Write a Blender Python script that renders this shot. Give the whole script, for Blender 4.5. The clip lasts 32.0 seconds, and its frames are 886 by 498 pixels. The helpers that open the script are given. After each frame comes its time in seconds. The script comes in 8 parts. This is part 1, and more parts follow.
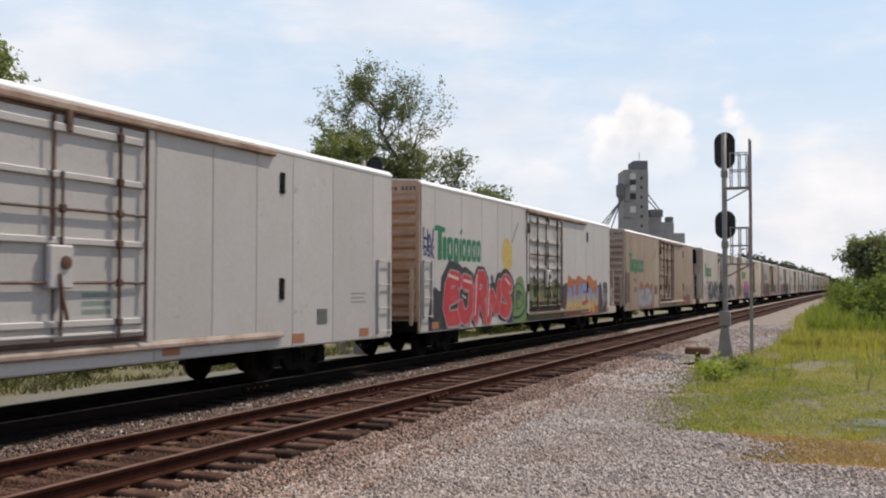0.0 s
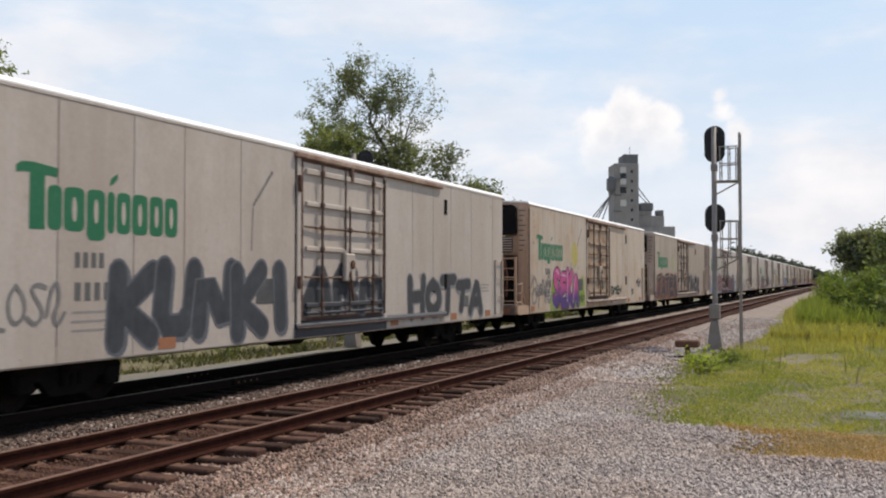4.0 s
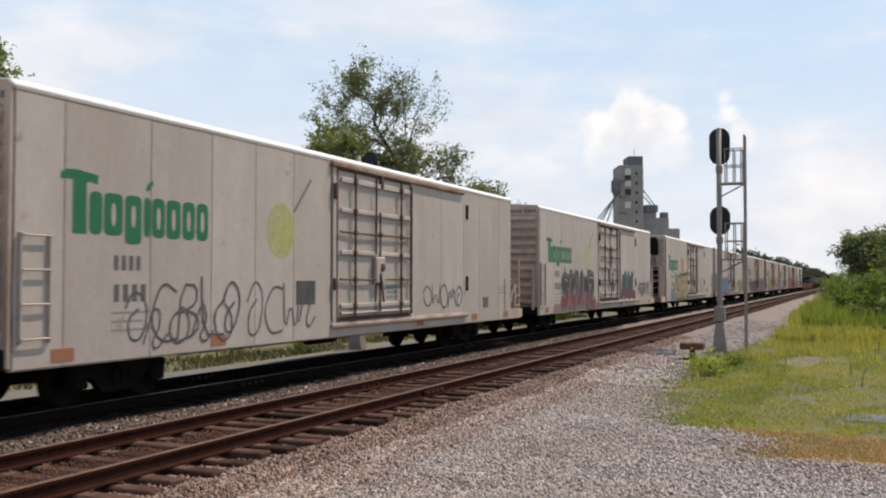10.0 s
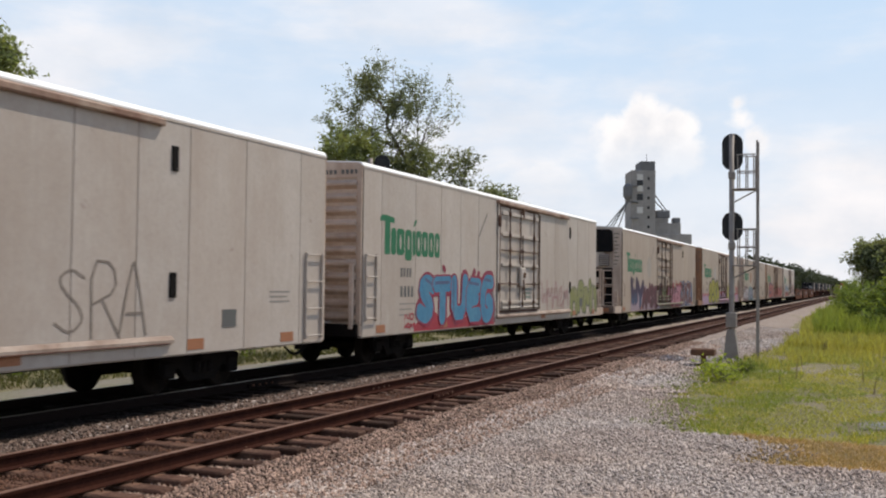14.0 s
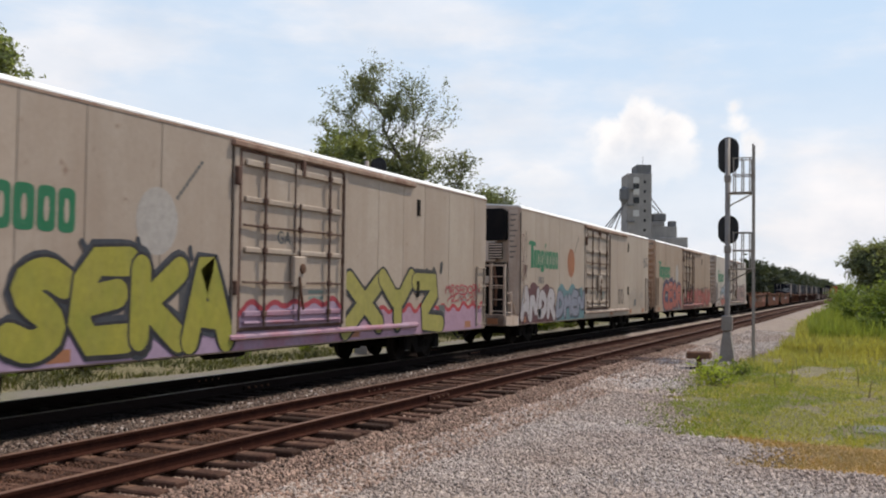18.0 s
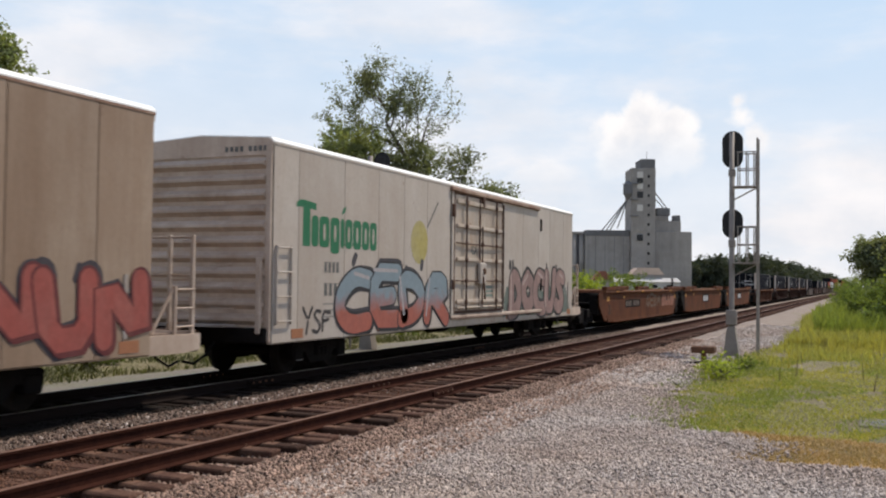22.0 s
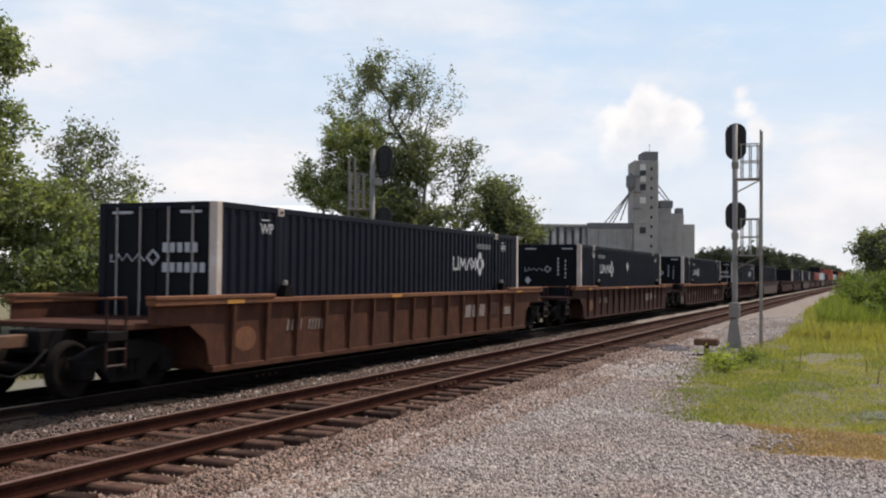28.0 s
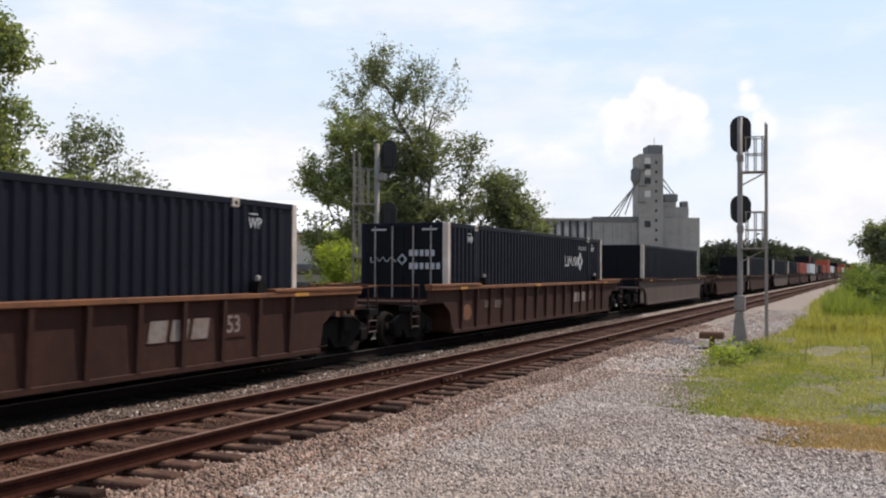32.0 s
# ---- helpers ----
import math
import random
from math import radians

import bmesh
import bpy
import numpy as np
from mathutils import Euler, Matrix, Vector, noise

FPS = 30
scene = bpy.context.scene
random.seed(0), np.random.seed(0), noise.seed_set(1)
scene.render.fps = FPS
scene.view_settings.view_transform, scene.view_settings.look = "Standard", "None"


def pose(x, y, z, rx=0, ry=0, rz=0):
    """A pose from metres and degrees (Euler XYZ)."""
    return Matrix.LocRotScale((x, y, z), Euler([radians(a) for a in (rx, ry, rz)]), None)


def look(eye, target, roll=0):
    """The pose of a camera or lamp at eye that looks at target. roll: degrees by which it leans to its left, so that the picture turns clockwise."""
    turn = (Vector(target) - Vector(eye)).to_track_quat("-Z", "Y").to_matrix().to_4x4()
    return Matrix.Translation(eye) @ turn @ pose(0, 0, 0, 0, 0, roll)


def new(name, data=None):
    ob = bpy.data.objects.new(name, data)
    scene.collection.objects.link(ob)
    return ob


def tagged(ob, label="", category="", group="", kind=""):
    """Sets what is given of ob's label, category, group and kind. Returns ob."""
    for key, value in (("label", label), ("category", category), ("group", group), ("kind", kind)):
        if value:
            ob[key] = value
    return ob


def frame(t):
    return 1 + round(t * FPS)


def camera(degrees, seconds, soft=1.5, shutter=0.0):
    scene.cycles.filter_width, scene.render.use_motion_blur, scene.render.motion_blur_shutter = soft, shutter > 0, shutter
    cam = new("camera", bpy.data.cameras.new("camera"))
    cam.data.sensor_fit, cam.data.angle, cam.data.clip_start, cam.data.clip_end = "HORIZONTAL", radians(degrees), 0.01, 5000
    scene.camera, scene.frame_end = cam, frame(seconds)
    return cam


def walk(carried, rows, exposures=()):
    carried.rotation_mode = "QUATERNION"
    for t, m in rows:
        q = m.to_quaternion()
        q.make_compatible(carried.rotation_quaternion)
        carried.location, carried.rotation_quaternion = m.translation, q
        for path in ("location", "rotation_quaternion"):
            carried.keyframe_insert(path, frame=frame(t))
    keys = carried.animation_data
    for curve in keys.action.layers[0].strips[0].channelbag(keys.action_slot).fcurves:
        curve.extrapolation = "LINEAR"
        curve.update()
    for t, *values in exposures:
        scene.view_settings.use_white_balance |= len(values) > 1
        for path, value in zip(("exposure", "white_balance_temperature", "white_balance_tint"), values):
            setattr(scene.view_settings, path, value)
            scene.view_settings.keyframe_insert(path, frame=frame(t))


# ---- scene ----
# ---- camera: held by hand beside the double track; rail tops are z = 0, the track runs along +y ----
CAM_ROWS = [  # seconds, yaw to the left, pitch, roll, place
    (0, 22.525, 2.081, 0.047, -0.000, -0.003, 1.893),
    (0.5, 22.542, 2.022, -0.043, 0.004, -0.016, 1.886),
    (1, 22.409, 2.003, -0.060, 0.007, -0.014, 1.894),
    (1.5, 22.294, 1.973, -0.073, 0.007, 0.001, 1.894),
    (2, 22.228, 1.891, -0.021, 0.008, -0.012, 1.891),
    (2.5, 22.129, 1.762, 0.125, 0.005, -0.016, 1.893),
    (3, 22.058, 1.842, 0.044, 0.014, -0.013, 1.893),
    (3.5, 21.966, 1.800, 0.011, 0.011, -0.005, 1.890),
    (5.5, 22.297, 1.567, -0.116, 0.001, -0.001, 1.885),
    (6, 22.379, 1.603, -0.205, 0.008, -0.005, 1.887),
    (6.5, 22.391, 1.613, -0.089, -0.003, 0.009, 1.885),
    (7, 22.438, 1.597, 0.044, 0.001, 0.005, 1.885),
    (7.5, 22.417, 1.610, 0.026, -0.002, 0.001, 1.890),
    (8, 22.429, 1.595, -0.107, -0.002, 0.000, 1.885),
    (8.5, 22.569, 1.631, -0.057, 0.004, 0.011, 1.894),
    (9, 22.490, 1.779, -0.056, 0.005, -0.001, 1.894),
    (9.5, 22.326, 1.831, -0.109, 0.013, -0.005, 1.886),
    (10, 22.247, 1.820, 0.061, 0.001, -0.004, 1.895),
    (10.5, 22.296, 1.798, 0.042, 0.005, -0.007, 1.889),
    (11, 22.348, 1.791, 0.015, -0.001, 0.003, 1.890),
    (11.5, 22.457, 1.831, 0.292, 0.000, 0.009, 1.890),
    (12, 22.559, 1.914, 0.477, -0.001, -0.007, 1.891),
    (12.5, 22.665, 1.899, 0.500, 0.001, -0.003, 1.884),
    (13, 22.708, 1.944, 0.516, -0.000, -0.008, 1.882),
    (13.5, 22.787, 1.964, 0.602, 0.005, -0.005, 1.887),
    (14, 22.882, 2.013, 0.620, -0.002, -0.005, 1.887),
    (14.5, 22.974, 2.009, 0.671, -0.009, 0.002, 1.880),
    (16.5, 22.722, 2.124, 0.715, -0.003, 0.002, 1.888),
    (17, 22.643, 2.110, 0.802, -0.002, -0.000, 1.883),
    (17.5, 22.750, 2.096, 0.803, 0.005, -0.005, 1.888),
    (18, 22.670, 2.166, 0.768, 0.003, -0.010, 1.885),
    (18.5, 22.621, 2.252, 0.676, -0.001, -0.001, 1.882),
    (19, 22.517, 2.214, 0.605, -0.001, -0.012, 1.888),
    (19.5, 22.509, 2.214, 0.591, -0.002, -0.003, 1.885),
    (20, 22.614, 2.164, 0.598, 0.003, -0.003, 1.884),
    (20.5, 22.711, 2.048, 0.580, 0.001, 0.000, 1.884),
    (21, 22.771, 1.977, 0.632, -0.002, -0.009, 1.878),
    (21.5, 22.834, 1.908, 0.609, 0.005, -0.008, 1.884),
    (22, 22.885, 1.885, 0.610, -0.006, 0.003, 1.883),
    (22.5, 22.964, 1.869, 0.475, -0.004, -0.013, 1.879),
    (23, 23.080, 1.800, 0.359, -0.011, 0.001, 1.880),
    (23.5, 23.221, 1.703, 0.358, -0.008, -0.007, 1.880),
    (24, 23.199, 1.654, 0.376, 0.001, -0.006, 1.882),
    (24.5, 22.971, 1.573, 0.499, -0.009, -0.000, 1.879),
    (25, 23.003, 1.441, 0.639, -0.006, 0.002, 1.877),
    (25.5, 23.002, 1.346, 0.624, -0.002, -0.001, 1.877),
    (27.5, 22.931, 1.409, 0.623, -0.006, -0.007, 1.887),
    (28, 23.037, 1.484, 0.514, -0.011, 0.012, 1.880),
    (28.5, 23.120, 1.401, 0.402, -0.002, -0.000, 1.883),
    (29, 23.209, 1.272, 0.532, -0.010, 0.004, 1.878),
    (29.5, 23.175, 1.131, 0.496, -0.006, 0.003, 1.879),
    (30, 23.127, 1.166, 0.365, -0.009, -0.001, 1.880),
    (30.5, 23.077, 1.180, 0.325, -0.000, 0.005, 1.885),
    (31, 23.178, 1.255, 0.257, -0.004, -0.000, 1.883),
    (31.5, 23.235, 1.254, 0.262, -0.002, -0.002, 1.883),
    (32, 23.307, 1.176, 0.243, -0.009, 0.002, 1.877),
]


def cam_pose(yaw, pitch, roll, x, y, z):
    a, b = radians(yaw), radians(pitch)
    ahead = Vector((-math.sin(a) * math.cos(b), math.cos(a) * math.cos(b), math.sin(b)))
    eye = Vector((x, y, z))
    return look(eye, eye + ahead, roll)


cam = camera(47.52, 32.0, soft=2.1, shutter=0.12)
walk(cam, [(r[0], cam_pose(*r[1:])) for r in CAM_ROWS], [(0.0, 0.03, 6680, 11.5), (28.2, 0.03, 6680, 11.5), (29.8, 0.14, 6680, 11.5), (32.0, 0.16, 6680, 11.5)])

# ---- light: high summer sun, hazy bright sky with cumulus ----
SUN_DIR = Vector((0.28, 0.48, 0.832)).normalized()
sun_data = bpy.data.lights.new("sun", "SUN")
sun_data.energy, sun_data.angle, sun_data.color = 4.1, radians(0.6), (1.0, 0.925, 0.81)
sun = new("sun", sun_data)
sun.matrix_world = look(SUN_DIR * 200, (0, 0, 0))


def node_tree(tree):
    """Short forms to add and join nodes of one tree."""
    nodes, links = tree.nodes, tree.links

    def add(kind, ins=None, **props):
        n = nodes.new(kind)
        if "operation" in props:
            n.operation = props["operation"]
        if "clamp" in props:
            n.use_clamp = props["clamp"]
        if "data_type" in props:
            n.data_type, n.blend_type = props["data_type"], props["blend_type"]
        for k, v in (ins or {}).items():
            if isinstance(v, bpy.types.NodeSocket):
                links.new(v, n.inputs[k])
            else:
                n.inputs[k].default_value = v
        return n

    def ramp(fac, stops, interpolation="LINEAR"):
        n = nodes.new("ShaderNodeValToRGB")
        n.color_ramp.interpolation = interpolation
        el = n.color_ramp.elements
        while len(el) < len(stops):
            el.new(0.5)
        for e, (pos, c) in zip(el, stops):
            e.position = pos
            e.color = (c, c, c, 1) if isinstance(c, (int, float)) else (*c, 1)
        links.new(fac, n.inputs[0])
        return n.outputs[0]

    def math_(op, a, b=0.0, clamp=False):
        return add("ShaderNodeMath", {0: a, 1: b}, operation=op, clamp=clamp).outputs[0]

    def mix(fac, a, b, blend="MIX"):
        n = add("ShaderNodeMix", data_type="RGBA", blend_type=blend)
        for sock, v in ((n.inputs[0], fac), (n.inputs[6], a), (n.inputs[7], b)):
            if isinstance(v, bpy.types.NodeSocket):
                links.new(v, sock)
            else:
                sock.default_value = (*v, 1) if isinstance(v, tuple) and len(v) == 3 else v
        return n.outputs[2]

    return add, ramp, math_, mix, links


def make_world():
    w = bpy.data.worlds.new("sky")
    scene.world = w
    w.use_nodes = True
    t = w.node_tree
    t.nodes.clear()
    add, ramp, m, mix, links = node_tree(t)
    sky = add("ShaderNodeTexSky")
    sky.sky_type, sky.sun_disc, sky.sun_elevation, sky.sun_rotation = "NISHITA", False, math.asin(SUN_DIR.z), math.atan2(SUN_DIR.x, SUN_DIR.y)
    sky.dust_density, sky.altitude = 2.0, 50.0
    co = add("ShaderNodeTexCoord").outputs["Generated"]
    sep = add("ShaderNodeSeparateXYZ", {0: co})
    x, y, z = sep.outputs
    az = m("ARCTAN2", m("MULTIPLY", x, -1.0), y)          # radians to the left of the track
    el = m("ARCSINE", z)
    plane = add("ShaderNodeCombineXYZ", {0: az, 1: el, 2: 0.0}).outputs[0]

    def fbm(scale, stretch, detail=6.0, rough=0.58, shift=(0, 0, 0)):
        mp = add("ShaderNodeMapping", {"Vector": plane, "Scale": stretch, "Location": shift, "Rotation": (0, 0, 0)})
        return add("ShaderNodeTexNoise", {"Vector": mp.outputs[0], "Scale": scale, "Detail": detail, "Roughness": rough}).outputs["Fac"]

    # cumulus heaps beside the elevator: discs in azimuth and height, with ragged edges
    ragged = m("ADD", m("MULTIPLY", m("SUBTRACT", fbm(30.0, (1, 1, 1), 8.0, 0.6), 0.5), 0.03), m("MULTIPLY", m("SUBTRACT", fbm(11.0, (1, 1.3, 1), 5.0, 0.5, (3.3, 0.4, 0)), 0.5), 0.05))
    heap = None
    for a, e, r in CUMULUS:
        da = m("SUBTRACT", az, radians(a))
        de = m("SUBTRACT", el, radians(e))
        d = m("SQRT", m("ADD", m("MULTIPLY", da, da), m("MULTIPLY", de, de)))
        v = m("SUBTRACT", radians(r), m("ADD", d, ragged))
        heap = v if heap is None else m("MAXIMUM", heap, v)
    cumulus = ramp(m("ADD", m("MULTIPLY", heap, 22.0), 0.35), [(0.25, 0.0), (0.55, 1.0)], "EASE")
    # broad veils
    veil = ramp(fbm(3.2, (1.0, 2.9, 1), 7.0, 0.55, (0.7, 0.25, 0)), [(0.43, 0.0), (0.62, 1.0)], "EASE")
    veil2 = ramp(fbm(7.0, (1.0, 3.6, 1), 7.0, 0.6, (2.1, 0.9, 0)), [(0.46, 0.0), (0.72, 0.7)], "EASE")
    low = ramp(m("MULTIPLY", el, 1.0), [(0.0, 1.0), (0.09, 0.72), (0.20, 0.22), (0.40, 0.05)])
    left = ramp(az, [(0.28, 0.0), (0.75, 0.55), (1.0, 0.35)])
    clouds = m("MINIMUM", m("ADD", m("ADD", m("MULTIPLY", veil, 0.46), m("MULTIPLY", veil2, 0.26)), m("ADD", m("MULTIPLY", low, 0.6), m("MULTIPLY", left, 0.30))), 0.97)
    air = add("ShaderNodeVectorMath", {0: sky.outputs[0], 1: (0.13, 0.13, 0.13)}, operation="MULTIPLY").outputs[0]
    high = ramp(el, [(0.0, SKY_LOW), (0.30, SKY_BLUE), (0.62, SKY_HIGH), (1.0, SKY_TOP)])
    blue = mix(0.88, air, high)
    shade = ramp(fbm(9.0, (1, 1.6, 1), 6.0, 0.55, (4.0, 1.0, 0)), [(0.35, CLOUD_GREY), (0.65, CLOUD_WHITE)])
    thick = m("MULTIPLY", clouds, ramp(el, [(0.0, 1.0), (0.35, 1.0), (0.9, 0.55), (1.0, 0.5)]))
    c = mix(thick, blue, shade)
    heap_shade = ramp(m("ADD", m("MULTIPLY", heap, 9.0), m("MULTIPLY", m("SUBTRACT", fbm(16.0, (1, 1, 1)), 0.5), 1.5)), [(0.0, (1.06, 1.05, 1.05)), (0.22, (0.95, 0.95, 0.97)), (0.6, (0.70, 0.76, 0.85))])
    foot = ramp(el, [(0.085, 0.0), (0.15, 1.0)])
    c = mix(m("MULTIPLY", m("MULTIPLY", cumulus, foot), 0.92), c, heap_shade)
    bg = add("ShaderNodeBackground", {"Color": c, "Strength": SKY_STRENGTH})
    out = add("ShaderNodeOutputWorld", {"Surface": bg.outputs[0]})


CUMULUS = [(11.6, 9.0, 1.5), (12.8, 8.2, 1.5), (10.3, 8.3, 1.4), (9.5, 7.2, 1.2), (13.2, 7.0, 1.2), (11.4, 7.4, 2.0), (6.6, 10.0, 0.6), (6.3, 9.2, 0.75), (5.7, 8.0, 0.9), (16.5, 5.6, 1.6), (18.6, 5.0, 1.4)]
SKY_LOW, SKY_BLUE, SKY_HIGH, SKY_TOP = (0.70, 0.84, 1.0), (0.55, 0.77, 1.02), (0.27, 0.45, 0.76), (0.15, 0.28, 0.58)
CLOUD_GREY, CLOUD_WHITE = (0.84, 0.87, 0.93), (1.04, 1.02, 1.03)
SKY_STRENGTH = 0.95
make_world()

# ---- materials ----
def material(name, base, rough=0.8, metal=0.0, grain=None, stain=None, bump=None, island=0.0, random_ob=0.0, spec=0.35, streak=None, fade=None):
    """base: colour. grain: (scale, amount). stain: (scale, colour, amount). bump: (scale, strength, distance).
    streak: (colour, amount, across, along), or a list: runs of dirt that go downwards. fade: (upper colour, from z, to z)."""
    mat = bpy.data.materials.new(name)
    mat.use_nodes = True
    t = mat.node_tree
    t.nodes.clear()
    add, ramp, m, mix, links = node_tree(t)
    co = add("ShaderNodeTexCoord").outputs["Object"]
    info = add("ShaderNodeObjectInfo")
    if random_ob:
        shift = add("ShaderNodeVectorMath", {0: co, 1: add("ShaderNodeCombineXYZ", {0: m("MULTIPLY", info.outputs["Random"], 37.0), 1: m("MULTIPLY", info.outputs["Random"], 91.0), 2: 0.0}).outputs[0]}, operation="ADD").outputs[0]
    else:
        shift = co
    c = (*base, 1.0)
    if stain:
        for scale, col, amount, *limits in (stain if isinstance(stain, list) else [stain]):
            lo, hi = limits or (0.42, 0.68)
            n = add("ShaderNodeTexNoise", {"Vector": shift, "Scale": scale, "Detail": 7.0, "Roughness": 0.62})
            c = mix(m("MULTIPLY", ramp(n.outputs["Fac"], [(lo, 0.0), (hi, 1.0)]), amount), c, col)
    for col, amount, across, along in ([] if not streak else streak if isinstance(streak, list) else [streak]):
        mp = add("ShaderNodeMapping", {"Vector": shift, "Scale": (across, across, along)})
        n = add("ShaderNodeTexNoise", {"Vector": mp.outputs[0], "Scale": 1.0, "Detail": 6.0, "Roughness": 0.7})
        c = mix(m("MULTIPLY", ramp(n.outputs["Fac"], [(0.45, 0.0), (0.72, 1.0)]), amount), c, col)
    if fade:
        col, lo, hi = fade
        u = m("DIVIDE", m("SUBTRACT", add("ShaderNodeSeparateXYZ", {0: co}).outputs[2], lo), hi - lo)
        n = add("ShaderNodeTexNoise", {"Vector": shift, "Scale": 3.0, "Detail": 4.0})
        c = mix(ramp(m("ADD", u, m("MULTIPLY", m("SUBTRACT", n.outputs["Fac"], 0.5), 0.6)), [(0.3, 0.0), (0.7, 1.0)]), c, col)
    if grain:
        scale, amount = grain
        n = add("ShaderNodeTexNoise", {"Vector": shift, "Scale": scale, "Detail": 4.0, "Roughness": 0.7})
        g = ramp(n.outputs["Fac"], [(0.2, 1.0 - amount), (0.8, 1.0 + amount)])
        c = mix(1.0, c, g, "MULTIPLY")
    if island:
        r = add("ShaderNodeNewGeometry").outputs["Random Per Island"]
        g = ramp(r, [(0.0, 1.0 - island), (1.0, 1.0 + island)])
        c = mix(1.0, c, g, "MULTIPLY")
    if random_ob:
        g = ramp(info.outputs["Random"], [(0.0, 1.0 - random_ob), (1.0, 1.0 + random_ob)])
        c = mix(1.0, c, g, "MULTIPLY")
    b = add("ShaderNodeBsdfPrincipled", {"Roughness": rough, "Metallic": metal, "Specular IOR Level": spec})
    if isinstance(c, bpy.types.NodeSocket):
        links.new(c, b.inputs["Base Color"])
    else:
        b.inputs["Base Color"].default_value = c
    if bump:
        scale, strength, dist = bump
        n = add("ShaderNodeTexNoise", {"Vector": shift, "Scale": scale, "Detail": 5.0, "Roughness": 0.65})
        bp = add("ShaderNodeBump", {"Height": n.outputs["Fac"], "Strength": strength, "Distance": dist})
        links.new(bp.outputs[0], b.inputs["Normal"])
    add("ShaderNodeOutputMaterial", {"Surface": b.outputs[0]})
    return mat


def leaf_material(name, base, amount=0.35, through_light=0.35):
    mat = bpy.data.materials.new(name)
    mat.use_nodes = True
    t = mat.node_tree
    t.nodes.clear()
    add, ramp, m, mix, links = node_tree(t)
    r = add("ShaderNodeNewGeometry").outputs["Random Per Island"]
    co = add("ShaderNodeTexCoord").outputs["Object"]
    n = add("ShaderNodeTexNoise", {"Vector": co, "Scale": 0.55, "Detail": 4.0})
    c = mix(1.0, (*base, 1.0), ramp(r, [(0.0, 1.0 - amount), (1.0, 1.0 + amount)]), "MULTIPLY")
    c = mix(m("MULTIPLY", ramp(n.outputs["Fac"], [(0.4, 0.0), (0.7, 1.0)]), 0.45), c, (base[0] * 1.7, base[1] * 1.35, base[2] * 0.8))
    d = add("ShaderNodeBsdfPrincipled", {"Base Color": c, "Roughness": 0.6, "Specular IOR Level": 0.12})
    tr = add("ShaderNodeBsdfTranslucent", {"Color": mix(1.0, c, (1.6, 1.7, 0.7), "MULTIPLY")})
    sh = add("ShaderNodeMixShader", {0: through_light, 1: d.outputs[0], 2: tr.outputs[0]})
    add("ShaderNodeOutputMaterial", {"Surface": sh.outputs[0]})
    return mat


RUST = (0.16, 0.075, 0.04)
M = {}
M["ballast"] = material("ballast_bed", (0.25, 0.20, 0.165), 0.95, grain=(44.0, 0.5), stain=[(0.35, (0.20, 0.14, 0.105), 0.5), (3.0, (0.29, 0.24, 0.21), 0.6)], bump=(30.0, 1.0, 0.05))
M["ballast_rusty"] = material("rust_dusted_ballast", (0.055, 0.029, 0.019), 0.95, grain=(34.0, 0.55), stain=[(0.6, (0.036, 0.018, 0.013), 0.7), (3.0, (0.085, 0.047, 0.032), 0.5)], bump=(24.0, 1.0, 0.05), spec=0.12)
# far track: the train's shade is put into the ballast colour
M["ballast_shade_painted"] = material("shade_painted_ballast", (0.019, 0.015, 0.013), 0.95, grain=(34.0, 0.5), stain=(1.2, (0.038, 0.030, 0.024), 0.5), bump=(24.0, 1.0, 0.05), spec=0.1)
M["stone_rusty"] = material("rust_dusted_stone", (0.098, 0.049, 0.031), 0.9, grain=(40.0, 0.3), stain=(0.8, (0.055, 0.026, 0.017), 0.6), island=0.6, spec=0.15)
M["stone"] = material("ballast_stone", (0.41, 0.335, 0.285), 0.9, grain=(40.0, 0.2), stain=[(0.5, (0.30, 0.205, 0.155), 0.5), (0.16, (0.48, 0.435, 0.405), 0.8)], island=0.37)
M["stone_mid"] = material("grey_brown_ballast_stone", (0.135, 0.094, 0.072), 0.9, grain=(40.0, 0.25), stain=(0.6, (0.10, 0.06, 0.045), 0.6), island=0.6)
M["stone_brown"] = material("brown_ballast_stone", (0.27, 0.180, 0.135), 0.9, grain=(40.0, 0.25), stain=(0.6, (0.13, 0.072, 0.05), 0.6), island=0.6)
M["soil"] = material("grassy_soil", (0.21, 0.175, 0.095), 0.95, grain=(30.0, 0.6), stain=[(0.22, (0.29, 0.24, 0.15), 0.75), (1.3, (0.15, 0.16, 0.055), 0.7), (6.0, (0.12, 0.10, 0.05), 0.6)], bump=(30.0, 1.0, 0.06))
M["rail"] = material("rusted_rail", (0.030, 0.0105, 0.007), 0.9, 0.0, grain=(30.0, 0.35), stain=(4.0, (0.055, 0.020, 0.012), 0.6), spec=0.05)
# far rails, plates and joint bars: coloured dark for the train's shade
M["rail_dark"] = material("shade_painted_rail_steel", (0.012, 0.008, 0.007), 0.9, 0.0, grain=(30.0, 0.35), spec=0.06)
M["rail_top"] = material("worn_rail_head", (0.19, 0.105, 0.072), 0.6, 0.2, grain=(22.0, 0.25), stain=(3.0, (0.10, 0.05, 0.034), 0.7))
M["rail_shiny"] = material("polished_rail_head", (0.16, 0.145, 0.13), 0.4, 0.9, grain=(22.0, 0.15))
M["tie"] = material("weathered_tie_timber", (0.066, 0.034, 0.024), 0.92, grain=(26.0, 0.5), stain=[(2.5, (0.125, 0.075, 0.052), 0.6), (0.9, (0.040, 0.021, 0.016), 0.6)], bump=(30.0, 0.8, 0.02), random_ob=0.55, spec=0.1)
